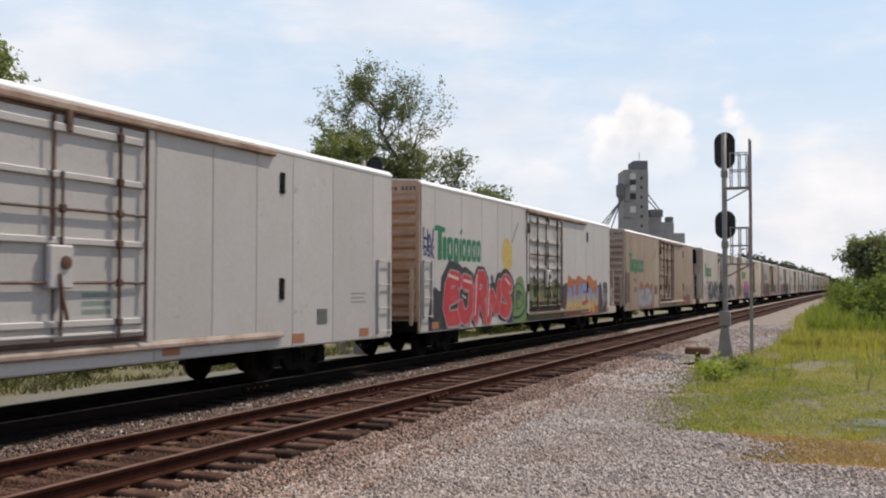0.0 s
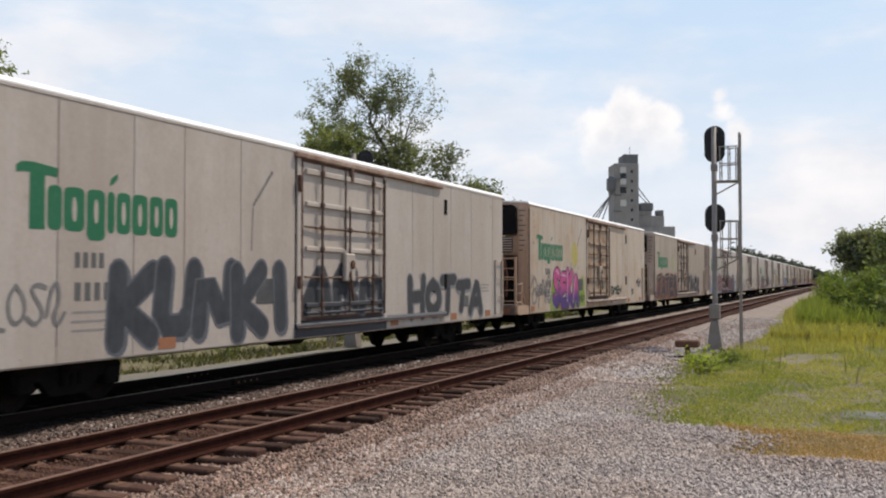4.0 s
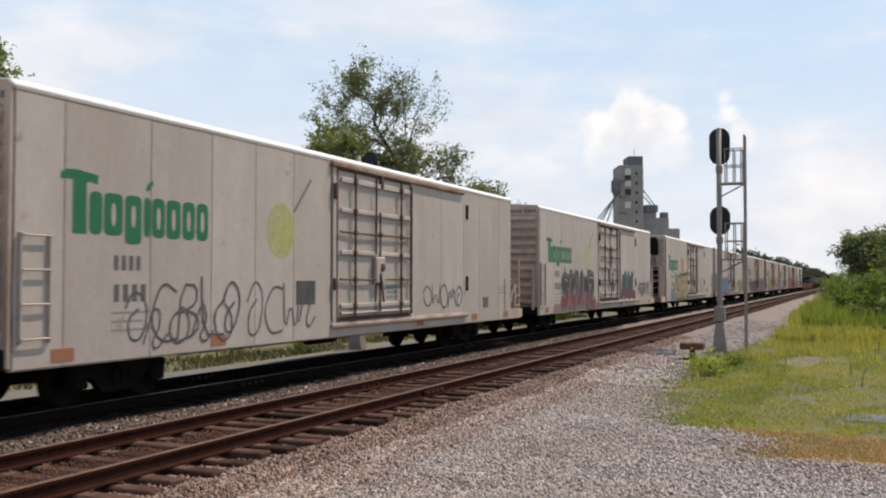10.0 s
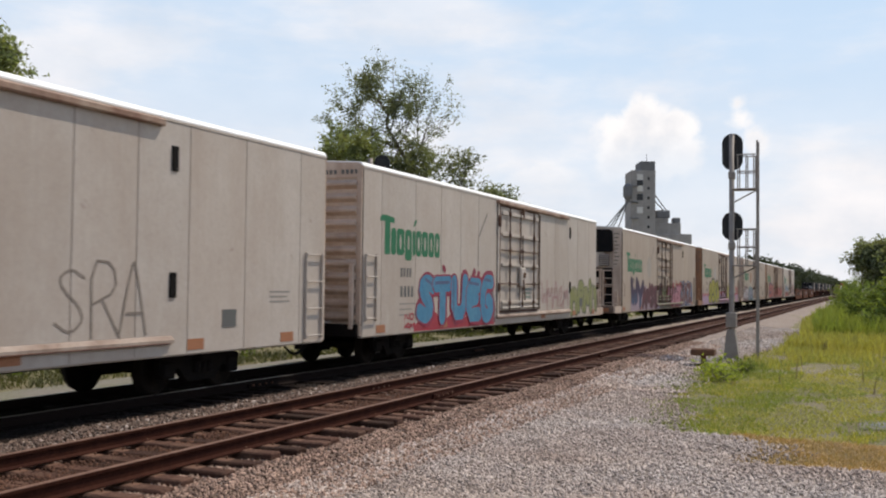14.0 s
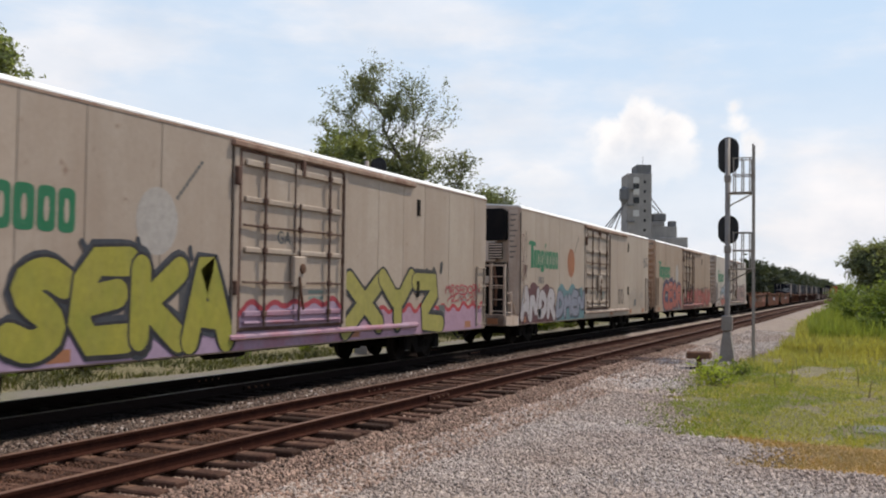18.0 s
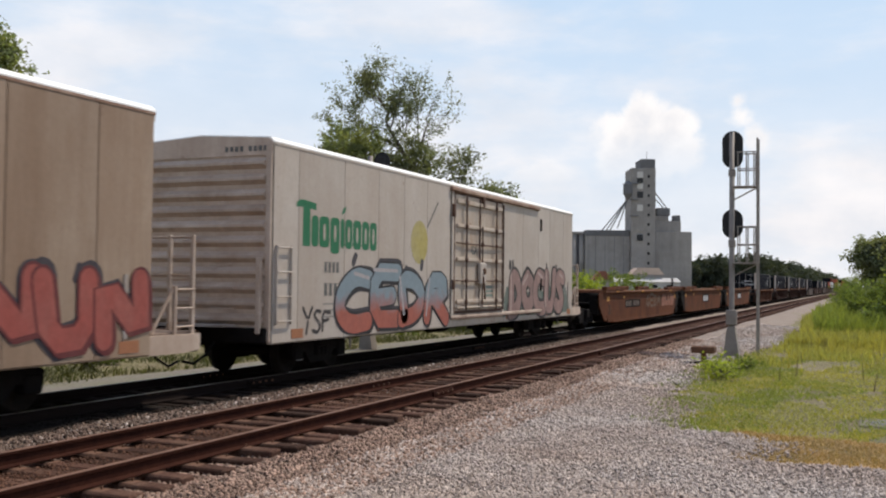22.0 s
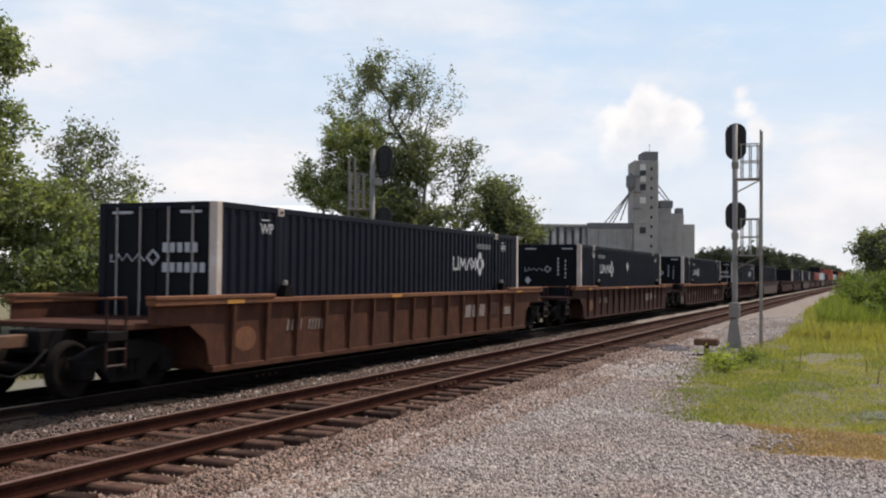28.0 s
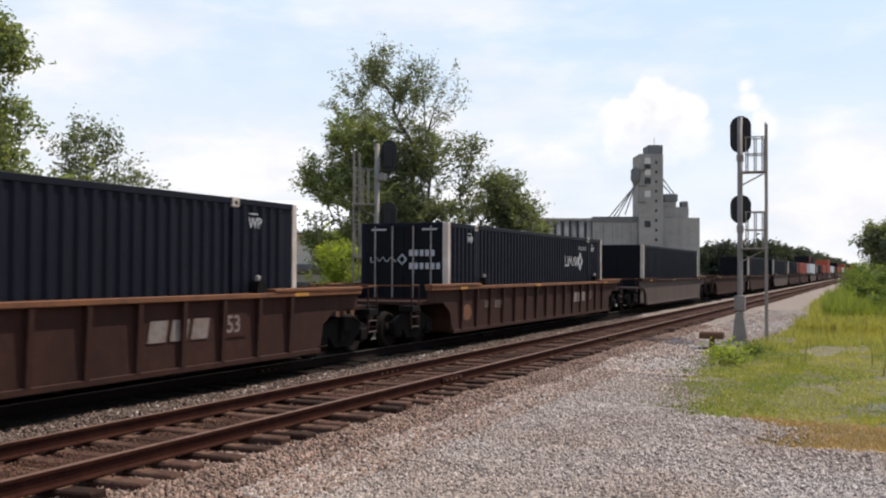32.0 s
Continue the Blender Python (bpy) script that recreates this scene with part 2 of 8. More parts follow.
# ties below the train: its shade is part of their colour
M["tie_shade_painted"] = material("shade_painted_tie_timber", (0.016, 0.011, 0.009), 0.95, grain=(26.0, 0.4), stain=(2.5, (0.028, 0.018, 0.014), 0.6), spec=0.06)
M["rust"] = material("rusty_iron", (0.14, 0.068, 0.038), 0.85, 0.1, grain=(24.0, 0.35), stain=(6.0, (0.07, 0.04, 0.03), 0.7))
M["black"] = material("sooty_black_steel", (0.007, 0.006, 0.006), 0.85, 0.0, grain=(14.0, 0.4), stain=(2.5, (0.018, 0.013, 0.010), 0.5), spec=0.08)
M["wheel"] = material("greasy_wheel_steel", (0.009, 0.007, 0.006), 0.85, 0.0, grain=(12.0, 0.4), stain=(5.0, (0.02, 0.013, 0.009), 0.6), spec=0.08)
M["galv"] = material("galvanised_steel", (0.25, 0.222, 0.198), 0.65, 0.1, grain=(20.0, 0.15), stain=(3.0, (0.18, 0.14, 0.118), 0.6))
M["signal_black"] = material("matt_black_signal_paint", (0.012, 0.012, 0.013), 0.6, grain=(18.0, 0.2))
M["roof_white"] = material("white_car_roof", (0.80, 0.80, 0.79), 0.55, grain=(8.0, 0.06), stain=(0.8, (0.66, 0.64, 0.60), 0.4))
M["grey_metal"] = material("grey_painted_metal", (0.34, 0.30, 0.27), 0.7, 0.0, grain=(14.0, 0.15), stain=(2.0, (0.20, 0.155, 0.125), 0.6))
M["white_metal"] = material("white_painted_metal", (0.60, 0.52, 0.45), 0.6, grain=(14.0, 0.1), stain=[(2.2, (0.38, 0.27, 0.20), 0.55), (0.8, (0.30, 0.22, 0.17), 0.5)])
M["navy"] = material("navy_container_paint", (0.0032, 0.0042, 0.0115), 0.6, grain=(9.0, 0.18), stain=(1.2, (0.007, 0.0075, 0.014), 0.6), streak=((0.010, 0.0095, 0.013), 0.4, 3.0, 0.25), spec=0.14)
M["navy_end"] = material("dark_navy_door_paint", (0.0035, 0.004, 0.0065), 0.6, grain=(9.0, 0.18), stain=(1.5, (0.008, 0.008, 0.010), 0.6), spec=0.12)
M["letter_grey"] = material("dulled_white_lettering", (0.20, 0.20, 0.21), 0.7, grain=(25.0, 0.2))
M["letter_white"] = material("white_lettering", (0.42, 0.42, 0.43), 0.7, grain=(25.0, 0.15))
M["green"] = material("green_lettering", (0.008, 0.125, 0.052), 0.6, grain=(20.0, 0.14), stain=[(2.0, (0.03, 0.15, 0.075), 0.4), (14.0, (0.10, 0.17, 0.12), 0.35, 0.58, 0.7)])
M["dark_letter"] = material("dark_grey_lettering", (0.10, 0.10, 0.095), 0.7, grain=(25.0, 0.2))
M["well_empty"] = material("faded_red_brown_well_paint", (0.118, 0.041, 0.019), 0.8, grain=(10.0, 0.2), stain=[(0.6, (0.062, 0.023, 0.013), 0.85), (3.0, (0.145, 0.054, 0.023), 0.5)], streak=((0.04, 0.018, 0.011), 0.6, 1.6, 0.5), spec=0.1)
M["well"] = material("rusty_brown_well_paint", (0.042, 0.018, 0.0135), 0.8, grain=(10.0, 0.2), stain=[(0.6, (0.027, 0.0125, 0.010), 0.8), (3.0, (0.066, 0.028, 0.017), 0.5)], streak=((0.02, 0.011, 0.009), 0.6, 2.2, 0.3), spec=0.12)
M["well_mid"] = material("orange_brown_well_paint", (0.070, 0.028, 0.017), 0.8, grain=(10.0, 0.2), stain=[(0.6, (0.05, 0.021, 0.014), 0.8), (3.0, (0.125, 0.05, 0.024), 0.5)], streak=((0.03, 0.015, 0.011), 0.6, 1.8, 0.4), spec=0.12)
M["well_grey"] = material("dull_brown_well_paint", (0.075, 0.047, 0.038), 0.8, grain=(10.0, 0.2), stain=(0.8, (0.05, 0.033, 0.028), 0.8))
M["well_top"] = material("rusty_orange_chord", (0.16, 0.06, 0.025), 0.85, grain=(12.0, 0.25), stain=[(1.2, (0.085, 0.035, 0.02), 0.9), (4.0, (0.20, 0.08, 0.028), 0.5)])
M["well_dark"] = material("dark_stencil_paint", (0.035, 0.018, 0.012), 0.8, grain=(20.0, 0.3), stain=(5.0, (0.09, 0.035, 0.018), 0.7))
M["yellow"] = material("faded_yellow_paint", (0.50, 0.22, 0.03), 0.7, grain=(14.0, 0.2), stain=(4.0, (0.28, 0.13, 0.05), 0.7))
M["orange_plate"] = material("orange_reflector", (0.30, 0.125, 0.06), 0.6, grain=(14.0, 0.2))
M["concrete"] = material("weathered_concrete", (0.30, 0.28, 0.262), 0.9, grain=(1.2, 0.1), stain=[(0.09, (0.21, 0.195, 0.185), 0.8), (0.4, (0.35, 0.33, 0.31), 0.5)], streak=((0.165, 0.155, 0.15), 0.55, 0.35, 0.03))
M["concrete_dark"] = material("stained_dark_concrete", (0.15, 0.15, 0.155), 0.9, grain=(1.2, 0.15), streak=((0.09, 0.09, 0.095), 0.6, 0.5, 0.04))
M["concrete_streaked"] = material("streaked_silo_concrete", (0.33, 0.305, 0.28), 0.9, grain=(1.2, 0.12), stain=(0.15, (0.16, 0.15, 0.15), 0.9), streak=((0.10, 0.095, 0.10), 0.8, 0.6, 0.025))
M["silo_gap"] = material("dark_silo_infill", (0.045, 0.043, 0.048), 0.95, grain=(1.0, 0.25), streak=((0.11, 0.10, 0.10), 0.6, 0.8, 0.05))
M["window_pale"] = material("pale_window_blind", (0.55, 0.53, 0.5), 0.6, grain=(2.0, 0.12))
M["tank_dark"] = material("dark_grey_pipe", (0.11, 0.10, 0.10), 0.7, grain=(3.0, 0.15), stain=(0.6, (0.07, 0.06, 0.055), 0.7))
M["concrete_light"] = material("pale_concrete", (0.46, 0.45, 0.44), 0.9, grain=(1.2, 0.1), stain=(0.2, (0.36, 0.35, 0.34), 0.7))
M["roof_rust"] = material("rust_red_roof", (0.24, 0.09, 0.06), 0.8, grain=(2.0, 0.2), stain=(0.6, (0.16, 0.07, 0.05), 0.7))
M["roof_tan"] = material("pale_tan_roof", (0.52, 0.40, 0.32), 0.8, grain=(2.0, 0.1), stain=(0.6, (0.44, 0.33, 0.27), 0.7))
M["window_dark"] = material("dark_window", (0.015, 0.016, 0.018), 0.25)
M["bark"] = material("grey_brown_bark", (0.10, 0.085, 0.07), 0.9, grain=(9.0, 0.3), bump=(12.0, 0.8, 0.04))
M["leaf"] = leaf_material("summer_leaf", (0.156, 0.182, 0.104), 0.65, 0.43)
M["leaf_airy"] = leaf_material("thin_grey_green_leaf", (0.120, 0.134, 0.102), 0.55, 0.40)
M["leaf_dark"] = leaf_material("dark_leaf", (0.138, 0.155, 0.105), 0.6, 0.42)
M["leaf_bright"] = leaf_material("bright_leaf", (0.23, 0.27, 0.06), 0.35, 0.45)
M["leaf_shrub"] = leaf_material("shrub_leaf", (0.125, 0.16, 0.05), 0.3, 0.42)
M["leaf_far"] = leaf_material("distant_leaf", (0.052, 0.064, 0.05), 0.3, 0.2)
M["grass"] = leaf_material("meadow_grass", (0.30, 0.285, 0.095), 0.35, 0.32)
M["grass_dry"] = leaf_material("dry_grass", (0.39, 0.265, 0.14), 0.35, 0.2)
M["grass_dark"] = leaf_material("weed_green", (0.18, 0.215, 0.06), 0.35, 0.32)
M["grass_rough"] = leaf_material("rough_grass", (0.075, 0.078, 0.038), 0.4, 0.3)
M["stalk"] = material("brown_weed_stalk", (0.20, 0.15, 0.07), 0.9, grain=(20.0, 0.3))
M["wh_roof"] = material("white_sheet_roof", (0.86, 0.86, 0.86), 0.5, grain=(1.0, 0.03))
M["wh_wall"] = material("grey_sheet_wall", (0.56, 0.50, 0.42), 0.75, grain=(2.0, 0.08), stain=(0.3, (0.47, 0.42, 0.35), 0.6))
M["unit_black"] = material("black_cooling_unit", (0.008, 0.008, 0.009), 0.85, grain=(14.0, 0.25), stain=(2.0, (0.02, 0.016, 0.014), 0.5), spec=0.08)
M["box_red"] = material("red_container_paint", (0.36, 0.075, 0.04), 0.65, grain=(6.0, 0.15), stain=(1.0, (0.28, 0.07, 0.05), 0.6))
M["box_white"] = material("white_container_paint", (0.66, 0.66, 0.65), 0.6, grain=(6.0, 0.08))
M["box_blue"] = material("blue_container_paint", (0.006, 0.0085, 0.018), 0.6, grain=(6.0, 0.12), spec=0.2)
M["soot"] = material("sooty_cream_paint", (0.26, 0.19, 0.145), 0.8, grain=(14.0, 0.2), stain=[(1.4, (0.05, 0.036, 0.03), 0.85), (4.0, (0.10, 0.06, 0.045), 0.6)])
M["seam"] = material("dirty_seam", (0.07, 0.048, 0.037), 0.9, grain=(12.0, 0.3))
M["worn_white"] = material("worn_white_lettering", (0.20, 0.168, 0.15), 0.75, grain=(20.0, 0.3), stain=(6.0, (0.16, 0.09, 0.065), 0.9))
M["path"] = material("pale_gravel_path", (0.17, 0.15, 0.125), 0.95, grain=(20.0, 0.3), stain=(0.6, (0.155, 0.15, 0.09), 0.8), bump=(24.0, 0.7, 0.03))


def body_paint(name, base, dirt, amount, streak_amount, spots=((2.3, (0.14, 0.06, 0.035), 0.6, 0.66, 0.74),), runs=()):
    mid = tuple(0.7 * c + 0.3 * d for c, d in zip(base, dirt))
    return material(name, base, 0.55, grain=(16.0, 0.05), stain=[(0.35, dirt, amount), (1.4, mid, 0.7), (5.0, mid, 0.4), (11.0, tuple(0.4 * c for c in dirt), 0.10), *spots],
                    streak=[(dirt, streak_amount, 0.9, 0.16), (tuple(0.8 * c for c in dirt), streak_amount * 0.22, 6.0, 0.4), *runs], random_ob=0.05, bump=(0.8, 0.4, 0.03))


PAINT = {
    "clean": body_paint("clean_white_car_paint", (0.452, 0.424, 0.398), (0.345, 0.300, 0.262), 0.3, 0.25),
    "white": body_paint("white_car_paint", (0.462, 0.408, 0.358), (0.318, 0.240, 0.182), 0.42, 0.42),
    "cream": body_paint("cream_dirty_car_paint", (0.385, 0.315, 0.252), (0.27, 0.190, 0.135), 0.5, 0.5),
    "tan": body_paint("tan_dirty_car_paint", (0.345, 0.262, 0.192), (0.205, 0.120, 0.068), 0.7, 0.65, runs=(((0.15, 0.08, 0.045), 0.4, 1.2, 0.12),)),
    "stained": body_paint("rust_stained_car_paint", (0.455, 0.395, 0.335), (0.36, 0.265, 0.185), 0.45, 0.3, ((1.2, (0.33, 0.19, 0.105), 0.6, 0.55, 0.70), (4.5, (0.15, 0.065, 0.035), 0.8, 0.62, 0.69)), (((0.24, 0.12, 0.065), 0.35, 5.0, 0.7),)),
    "rusty_door": body_paint("rust_run_door_paint", (0.47, 0.395, 0.31), (0.38, 0.235, 0.12), 0.7, 0.3, ((0.8, (0.38, 0.22, 0.11), 0.8, 0.46, 0.62), (1.6, (0.22, 0.09, 0.04), 0.8, 0.55, 0.67), (4.5, (0.085, 0.035, 0.02), 0.95, 0.58, 0.65)), (((0.22, 0.10, 0.05), 0.5, 5.0, 0.8), ((0.10, 0.045, 0.028), 0.4, 9.0, 1.2))),
    "rusty": body_paint("rust_streaked_car_paint", (0.50, 0.435, 0.365), (0.42, 0.30, 0.20), 0.5, 0.3, ((0.45, (0.42, 0.28, 0.17), 0.75, 0.48, 0.66), (1.5, (0.25, 0.11, 0.05), 0.65, 0.62, 0.74), (5.0, (0.10, 0.04, 0.022), 0.9, 0.63, 0.69)), (((0.22, 0.10, 0.05), 0.35, 4.0, 0.5),)),
}
END_PAINT = {k: body_paint(k + "_car_end_paint", tuple(c * a for c in (0.58, 0.47, 0.385)), (0.25, 0.155, 0.10), 0.7, 0.65) for k, a in (("clean", 1.0), ("white", 1.0), ("cream", 0.95), ("tan", 0.85), ("rusty", 0.85))}
END_PAINT["rusted"] = body_paint("rusted_car_end_paint", (0.36, 0.20, 0.11), (0.17, 0.065, 0.03), 0.8, 0.8)
END_PAINT["warm"] = body_paint("warm_tan_car_end_paint", (0.52, 0.37, 0.26), (0.26, 0.13, 0.07), 0.6, 0.6)


# ---- mesh building ----
class Mesh:
    """Gathers vertices and faces for one part."""

    def __init__(self):
        self.v, self.f = [], []

    def box(self, x0, x1, y0, y1, z0, z1, c=0.0):
        """A box; c: width of its chamfered edges."""
        b = len(self.v)
        if c <= 0:
            self.v += [(x0, y0, z0), (x1, y0, z0), (x1, y1, z0), (x0, y1, z0), (x0, y0, z1), (x1, y0, z1), (x1, y1, z1), (x0, y1, z1)]
            self.f += [tuple(b + i for i in q) for q in ((3, 2, 1, 0), (4, 5, 6, 7), (0, 1, 5, 4), (1, 2, 6, 5), (2, 3, 7, 6), (3, 0, 4, 7))]
            return self
        c = min(c, (x1 - x0) / 2.2, (y1 - y0) / 2.2, (z1 - z0) / 2.2)
        idx = {}
        X, Y, Z = (x0, x1), (y0, y1), (z0, z1)
        S = (1, -1)
        for i in (0, 1):
            for j in (0, 1):
                for k in (0, 1):
                    p, s = (X[i], Y[j], Z[k]), (S[i], S[j], S[k])
                    for a in range(3):
                        idx[i, j, k, a] = len(self.v)
                        self.v.append(tuple(p[n] + (0 if n == a else s[n] * c) for n in range(3)))
        n = lambda i, j, k, a: idx[i, j, k, a]
        F = []
        for i in (0, 1):
            q = [n(i, 0, 0, 0), n(i, 1, 0, 0), n(i, 1, 1, 0), n(i, 0, 1, 0)]
            F.append(q if i else q[::-1])
            q = [n(0, i, 0, 1), n(0, i, 1, 1), n(1, i, 1, 1), n(1, i, 0, 1)]
            F.append(q if i else q[::-1])
            q = [n(0, 0, i, 2), n(1, 0, i, 2), n(1, 1, i, 2), n(0, 1, i, 2)]
            F.append(q if i else q[::-1])
        for i in (0, 1):
            for j in (0, 1):
                F.append([n(i, j, 0, 0), n(i, j, 1, 0), n(i, j, 1, 1), n(i, j, 0, 1)])
                F.append([n(i, 0, j, 0), n(i, 1, j, 0), n(i, 1, j, 2), n(i, 0, j, 2)])
                F.append([n(0, i, j, 1), n(1, i, j, 1), n(1, i, j, 2), n(0, i, j, 2)])
                for k in (0, 1):
                    F.append([n(i, j, k, 0), n(i, j, k, 1), n(i, j, k, 2)])
        self.f += [tuple(q) for q in F]
        return self

    def prism(self, pts, axis, a, b):
        """A closed outline pulled from a to b along an axis; the outline holds the two other axes in order."""
        s, n = len(self.v), len(pts)
        for t in (a, b):
            for p, q in pts:
                self.v.append({"x": (t, p, q), "y": (p, t, q), "z": (p, q, t)}[axis])
        self.f += [(s + i, s + (i + 1) % n, s + n + (i + 1) % n, s + n + i) for i in range(n)]
        self.f += [tuple(s + i for i in range(n))[::-1], tuple(s + n + i for i in range(n))]
        return self

    def tube(self, pts, r, n=8, r2=None, cap=True):
        """A round bar along a line of points, tapering from r to r2."""
        pts = [Vector(p) for p in pts]
        r2 = r if r2 is None else r2
        s = len(self.v)
        side = None
        for i, p in enumerate(pts):
            d = (pts[min(i + 1, len(pts) - 1)] - pts[max(i - 1, 0)]).normalized()
            if side is None:
                side = d.cross(Vector((0, 0, 1)) if abs(d.z) < 0.9 else Vector((1, 0, 0))).normalized()
            side = (side - d * side.dot(d)).normalized()
            up = d.cross(side)
            rad = r + (r2 - r) * i / max(len(pts) - 1, 1)
            for k in range(n):
                a = 2 * math.pi * k / n
                self.v.append(tuple(p + (side * math.cos(a) + up * math.sin(a)) * rad))
        for i in range(len(pts) - 1):
            for k in range(n):
                a, b = s + i * n + k, s + i * n + (k + 1) % n
                self.f.append((a, b, b + n, a + n))
        if cap:
            self.f += [tuple(s + k for k in range(n))[::-1], tuple(s + (len(pts) - 1) * n + k for k in range(n))]
        return self

    def lathe(self, profile, axis="x", n=20, centre=(0, 0, 0)):
        """A turned body: profile of (along, radius)."""
        s = len(self.v)
        for t, r in profile:
            for k in range(n):
                a = 2 * math.pi * k / n
                c, d = r * math.cos(a), r * math.sin(a)
                p = {"x": (t, c, d), "y": (c, t, d), "z": (c, d, t)}[axis]
                self.v.append(tuple(p[i] + centre[i] for i in range(3)))
        for i in range(len(profile) - 1):
            for k in range(n):
                a, b = s + i * n + k, s + i * n + (k + 1) % n
                self.f.append((a, b, b + n, a + n))
        self.f += [tuple(s + k for k in range(n))[::-1], tuple(s + (len(profile) - 1) * n + k for k in range(n))]
        return self

    def data(self, name, mat, smooth=False):
        me = bpy.data.meshes.new(name)
        me.from_pydata(self.v, [], self.f)
        bm = bmesh.new()
        bm.from_mesh(me)
        bmesh.ops.recalc_face_normals(bm, faces=bm.faces)
        bm.to_mesh(me)
        bm.free()
        me.materials.append(mat)
        if smooth:
            me.shade_smooth()
        return me


def part(name, mesh, mat, parent=None, label="", at=None, smooth=False):
    """One mesh object, under a thing or a part. mesh: a Mesh or finished mesh data."""
    ob = new(name, mesh.data(name, mat, smooth) if isinstance(mesh, Mesh) else mesh)
    if parent is not None:
        ob.parent = parent
    if at is not None:
        ob.matrix_basis = at if isinstance(at, Matrix) else Matrix.Translation(at)
    if label:
        ob["label"] = label
    return ob


def thing(name, label, category, group="", at=None):
    ob = tagged(new(name), label, category, group)
    if at is not None:
        ob.matrix_basis = at if isinstance(at, Matrix) else Matrix.Translation(at)
    return ob


def sheet(name, verts, faces, mat, kind="", label="", category="", smooth=False, parent=None):
    """A large mesh from arrays, made at once."""
    verts, faces = np.asarray(verts, np.float32), np.asarray(faces, np.int32)
    me = bpy.data.meshes.new(name)
    me.vertices.add(len(verts))
    me.vertices.foreach_set("co", verts.ravel())
    k = faces.shape[1]
    me.loops.add(faces.size)
    me.loops.foreach_set("vertex_index", faces.ravel())
    me.polygons.add(len(faces))
    me.polygons.foreach_set("loop_start", np.arange(0, faces.size, k, dtype=np.int32))
    me.polygons.foreach_set("loop_total", np.full(len(faces), k, np.int32))
    me.update(calc_edges=True)
    me.materials.append(mat)
    if smooth:
        me.shade_smooth()
    ob = new(name, me)
    if parent is not None:
        ob.parent = parent
    return tagged(ob, label, category, "", kind)


NEAR_X, FAR_X = -7.843, -11.695      # track centres
GAUGE = 0.7525                       # half the distance between rail heads

# ---- ground, ballast and track ----
def smooth(a, b, v):
    t = min(max((v - a) / (b - a), 0.0), 1.0)
    return t * t * (3 - 2 * t)


def ground_height(x, y):
    """Level of the soil: ballast shoulder by the track, then a flat verge that climbs gently away from it."""
    z = -0.22 - 0.05 * (1.0 - smooth(1.35, 1.75, abs(x - NEAR_X))) + 0.042 * (1.0 - smooth(0.55, 0.72, abs(x - NEAR_X)))
    if x > -6.4:
        z = -0.22 - 0.20 * smooth(-6.4, -4.6, x) + 0.9 * smooth(2.0, 14.0, x)
    if x < -13.2:
        z = -0.22 - 0.22 * smooth(13.2, 15.0, -x) + 0.25 * smooth(17.0, 24.0, -x)
    return z + 0.035 * noise.noise(Vector((x * 0.4, y * 0.4, 0))) + 0.03 * noise.noise(Vector((x * 1.3, y * 1.3, 7)))


def grid_sheet(name, xs, ys, z_of, mat, **tags):
    verts = [(x, y, z_of(x, y)) for y in ys for x in xs]
    n = len(xs)
    faces = [(j * n + i, j * n + i + 1, (j + 1) * n + i + 1, (j + 1) * n + i) for j in range(len(ys) - 1) for i in range(n - 1)]
    return sheet(name, verts, faces, mat, smooth=True, **tags)


xs = [-2500, -900, -400, -200, -120, -80, -60, -45, -36, -30, -26] + [-23 + 0.75 * i for i in range(48)] + [14, 17, 21, 27, 36, 60, 120, 300, 900, 2500]
ys = [-2500, -600, -150, -60, -25, -10] + [-4 + 1.0 * i for i in range(85)] + [84, 90, 98, 110, 125, 145, 170, 210, 270, 360, 500, 800, 1400, 2600, 4500]
ground = grid_sheet("ground", xs, ys, lambda x, y: ground_height(x, y) - 0.03, M["soil"], kind="structure", label="grassy soil beside the railway", category="ground")


def ballast_edge(y):
    """Right-hand limit of the gravel at y."""
    w = 0.35 * noise.noise(Vector((0, y * 0.35, 3))) + 0.2 * noise.noise(Vector((0, y * 1.1, 9)))
    edge = 7.0 - 8.4 * smooth(13.3, 13.8, y) - 1.8 * smooth(15.6, 16.6, y) - 0.9 * smooth(17.5, 22.5, y) + 0.7 * smooth(30, 42, y) - 1.1 * smooth(48, 75, y)
    return edge + w * (0.3 + 0.7 * smooth(13.3, 13.8, y))


rows = [-40 + 1.6 * i for i in range(26)] + [2 + 0.4 * i for i in range(120)] + [52 + 2.0 * i for i in range(40)] + [140, 170, 220, 300, 420, 600, 900, 1500]
cols = 60
verts, faces = [], []
for y in rows:
    r = ballast_edge(y) if y < 150 else -4.4
    l = -14.3 + 0.3 * noise.noise(Vector((5, y * 0.4, 1)))
    for i in range(cols):
        x = l + (-4.6 - l) * i / 39 if i < 40 else -4.6 + (r + 4.6) * (i - 39) / 20
        edge = min(i, cols - 1 - i) / 4.0
        verts.append((x, y, ground_height(x, y) - 0.012 + 0.01 * min(edge, 1.0) - (0.05 if edge == 0 else 0)))
for j in range(len(rows) - 1):
    for i in range(cols - 1):
        a = j * cols + i
        faces.append((a, a + 1, a + cols + 1, a + cols))
sheet("ballast_bed", verts, faces, M["ballast"], kind="structure", label="grey and brown crushed stone ballast under two tracks", category="ballast", smooth=True)


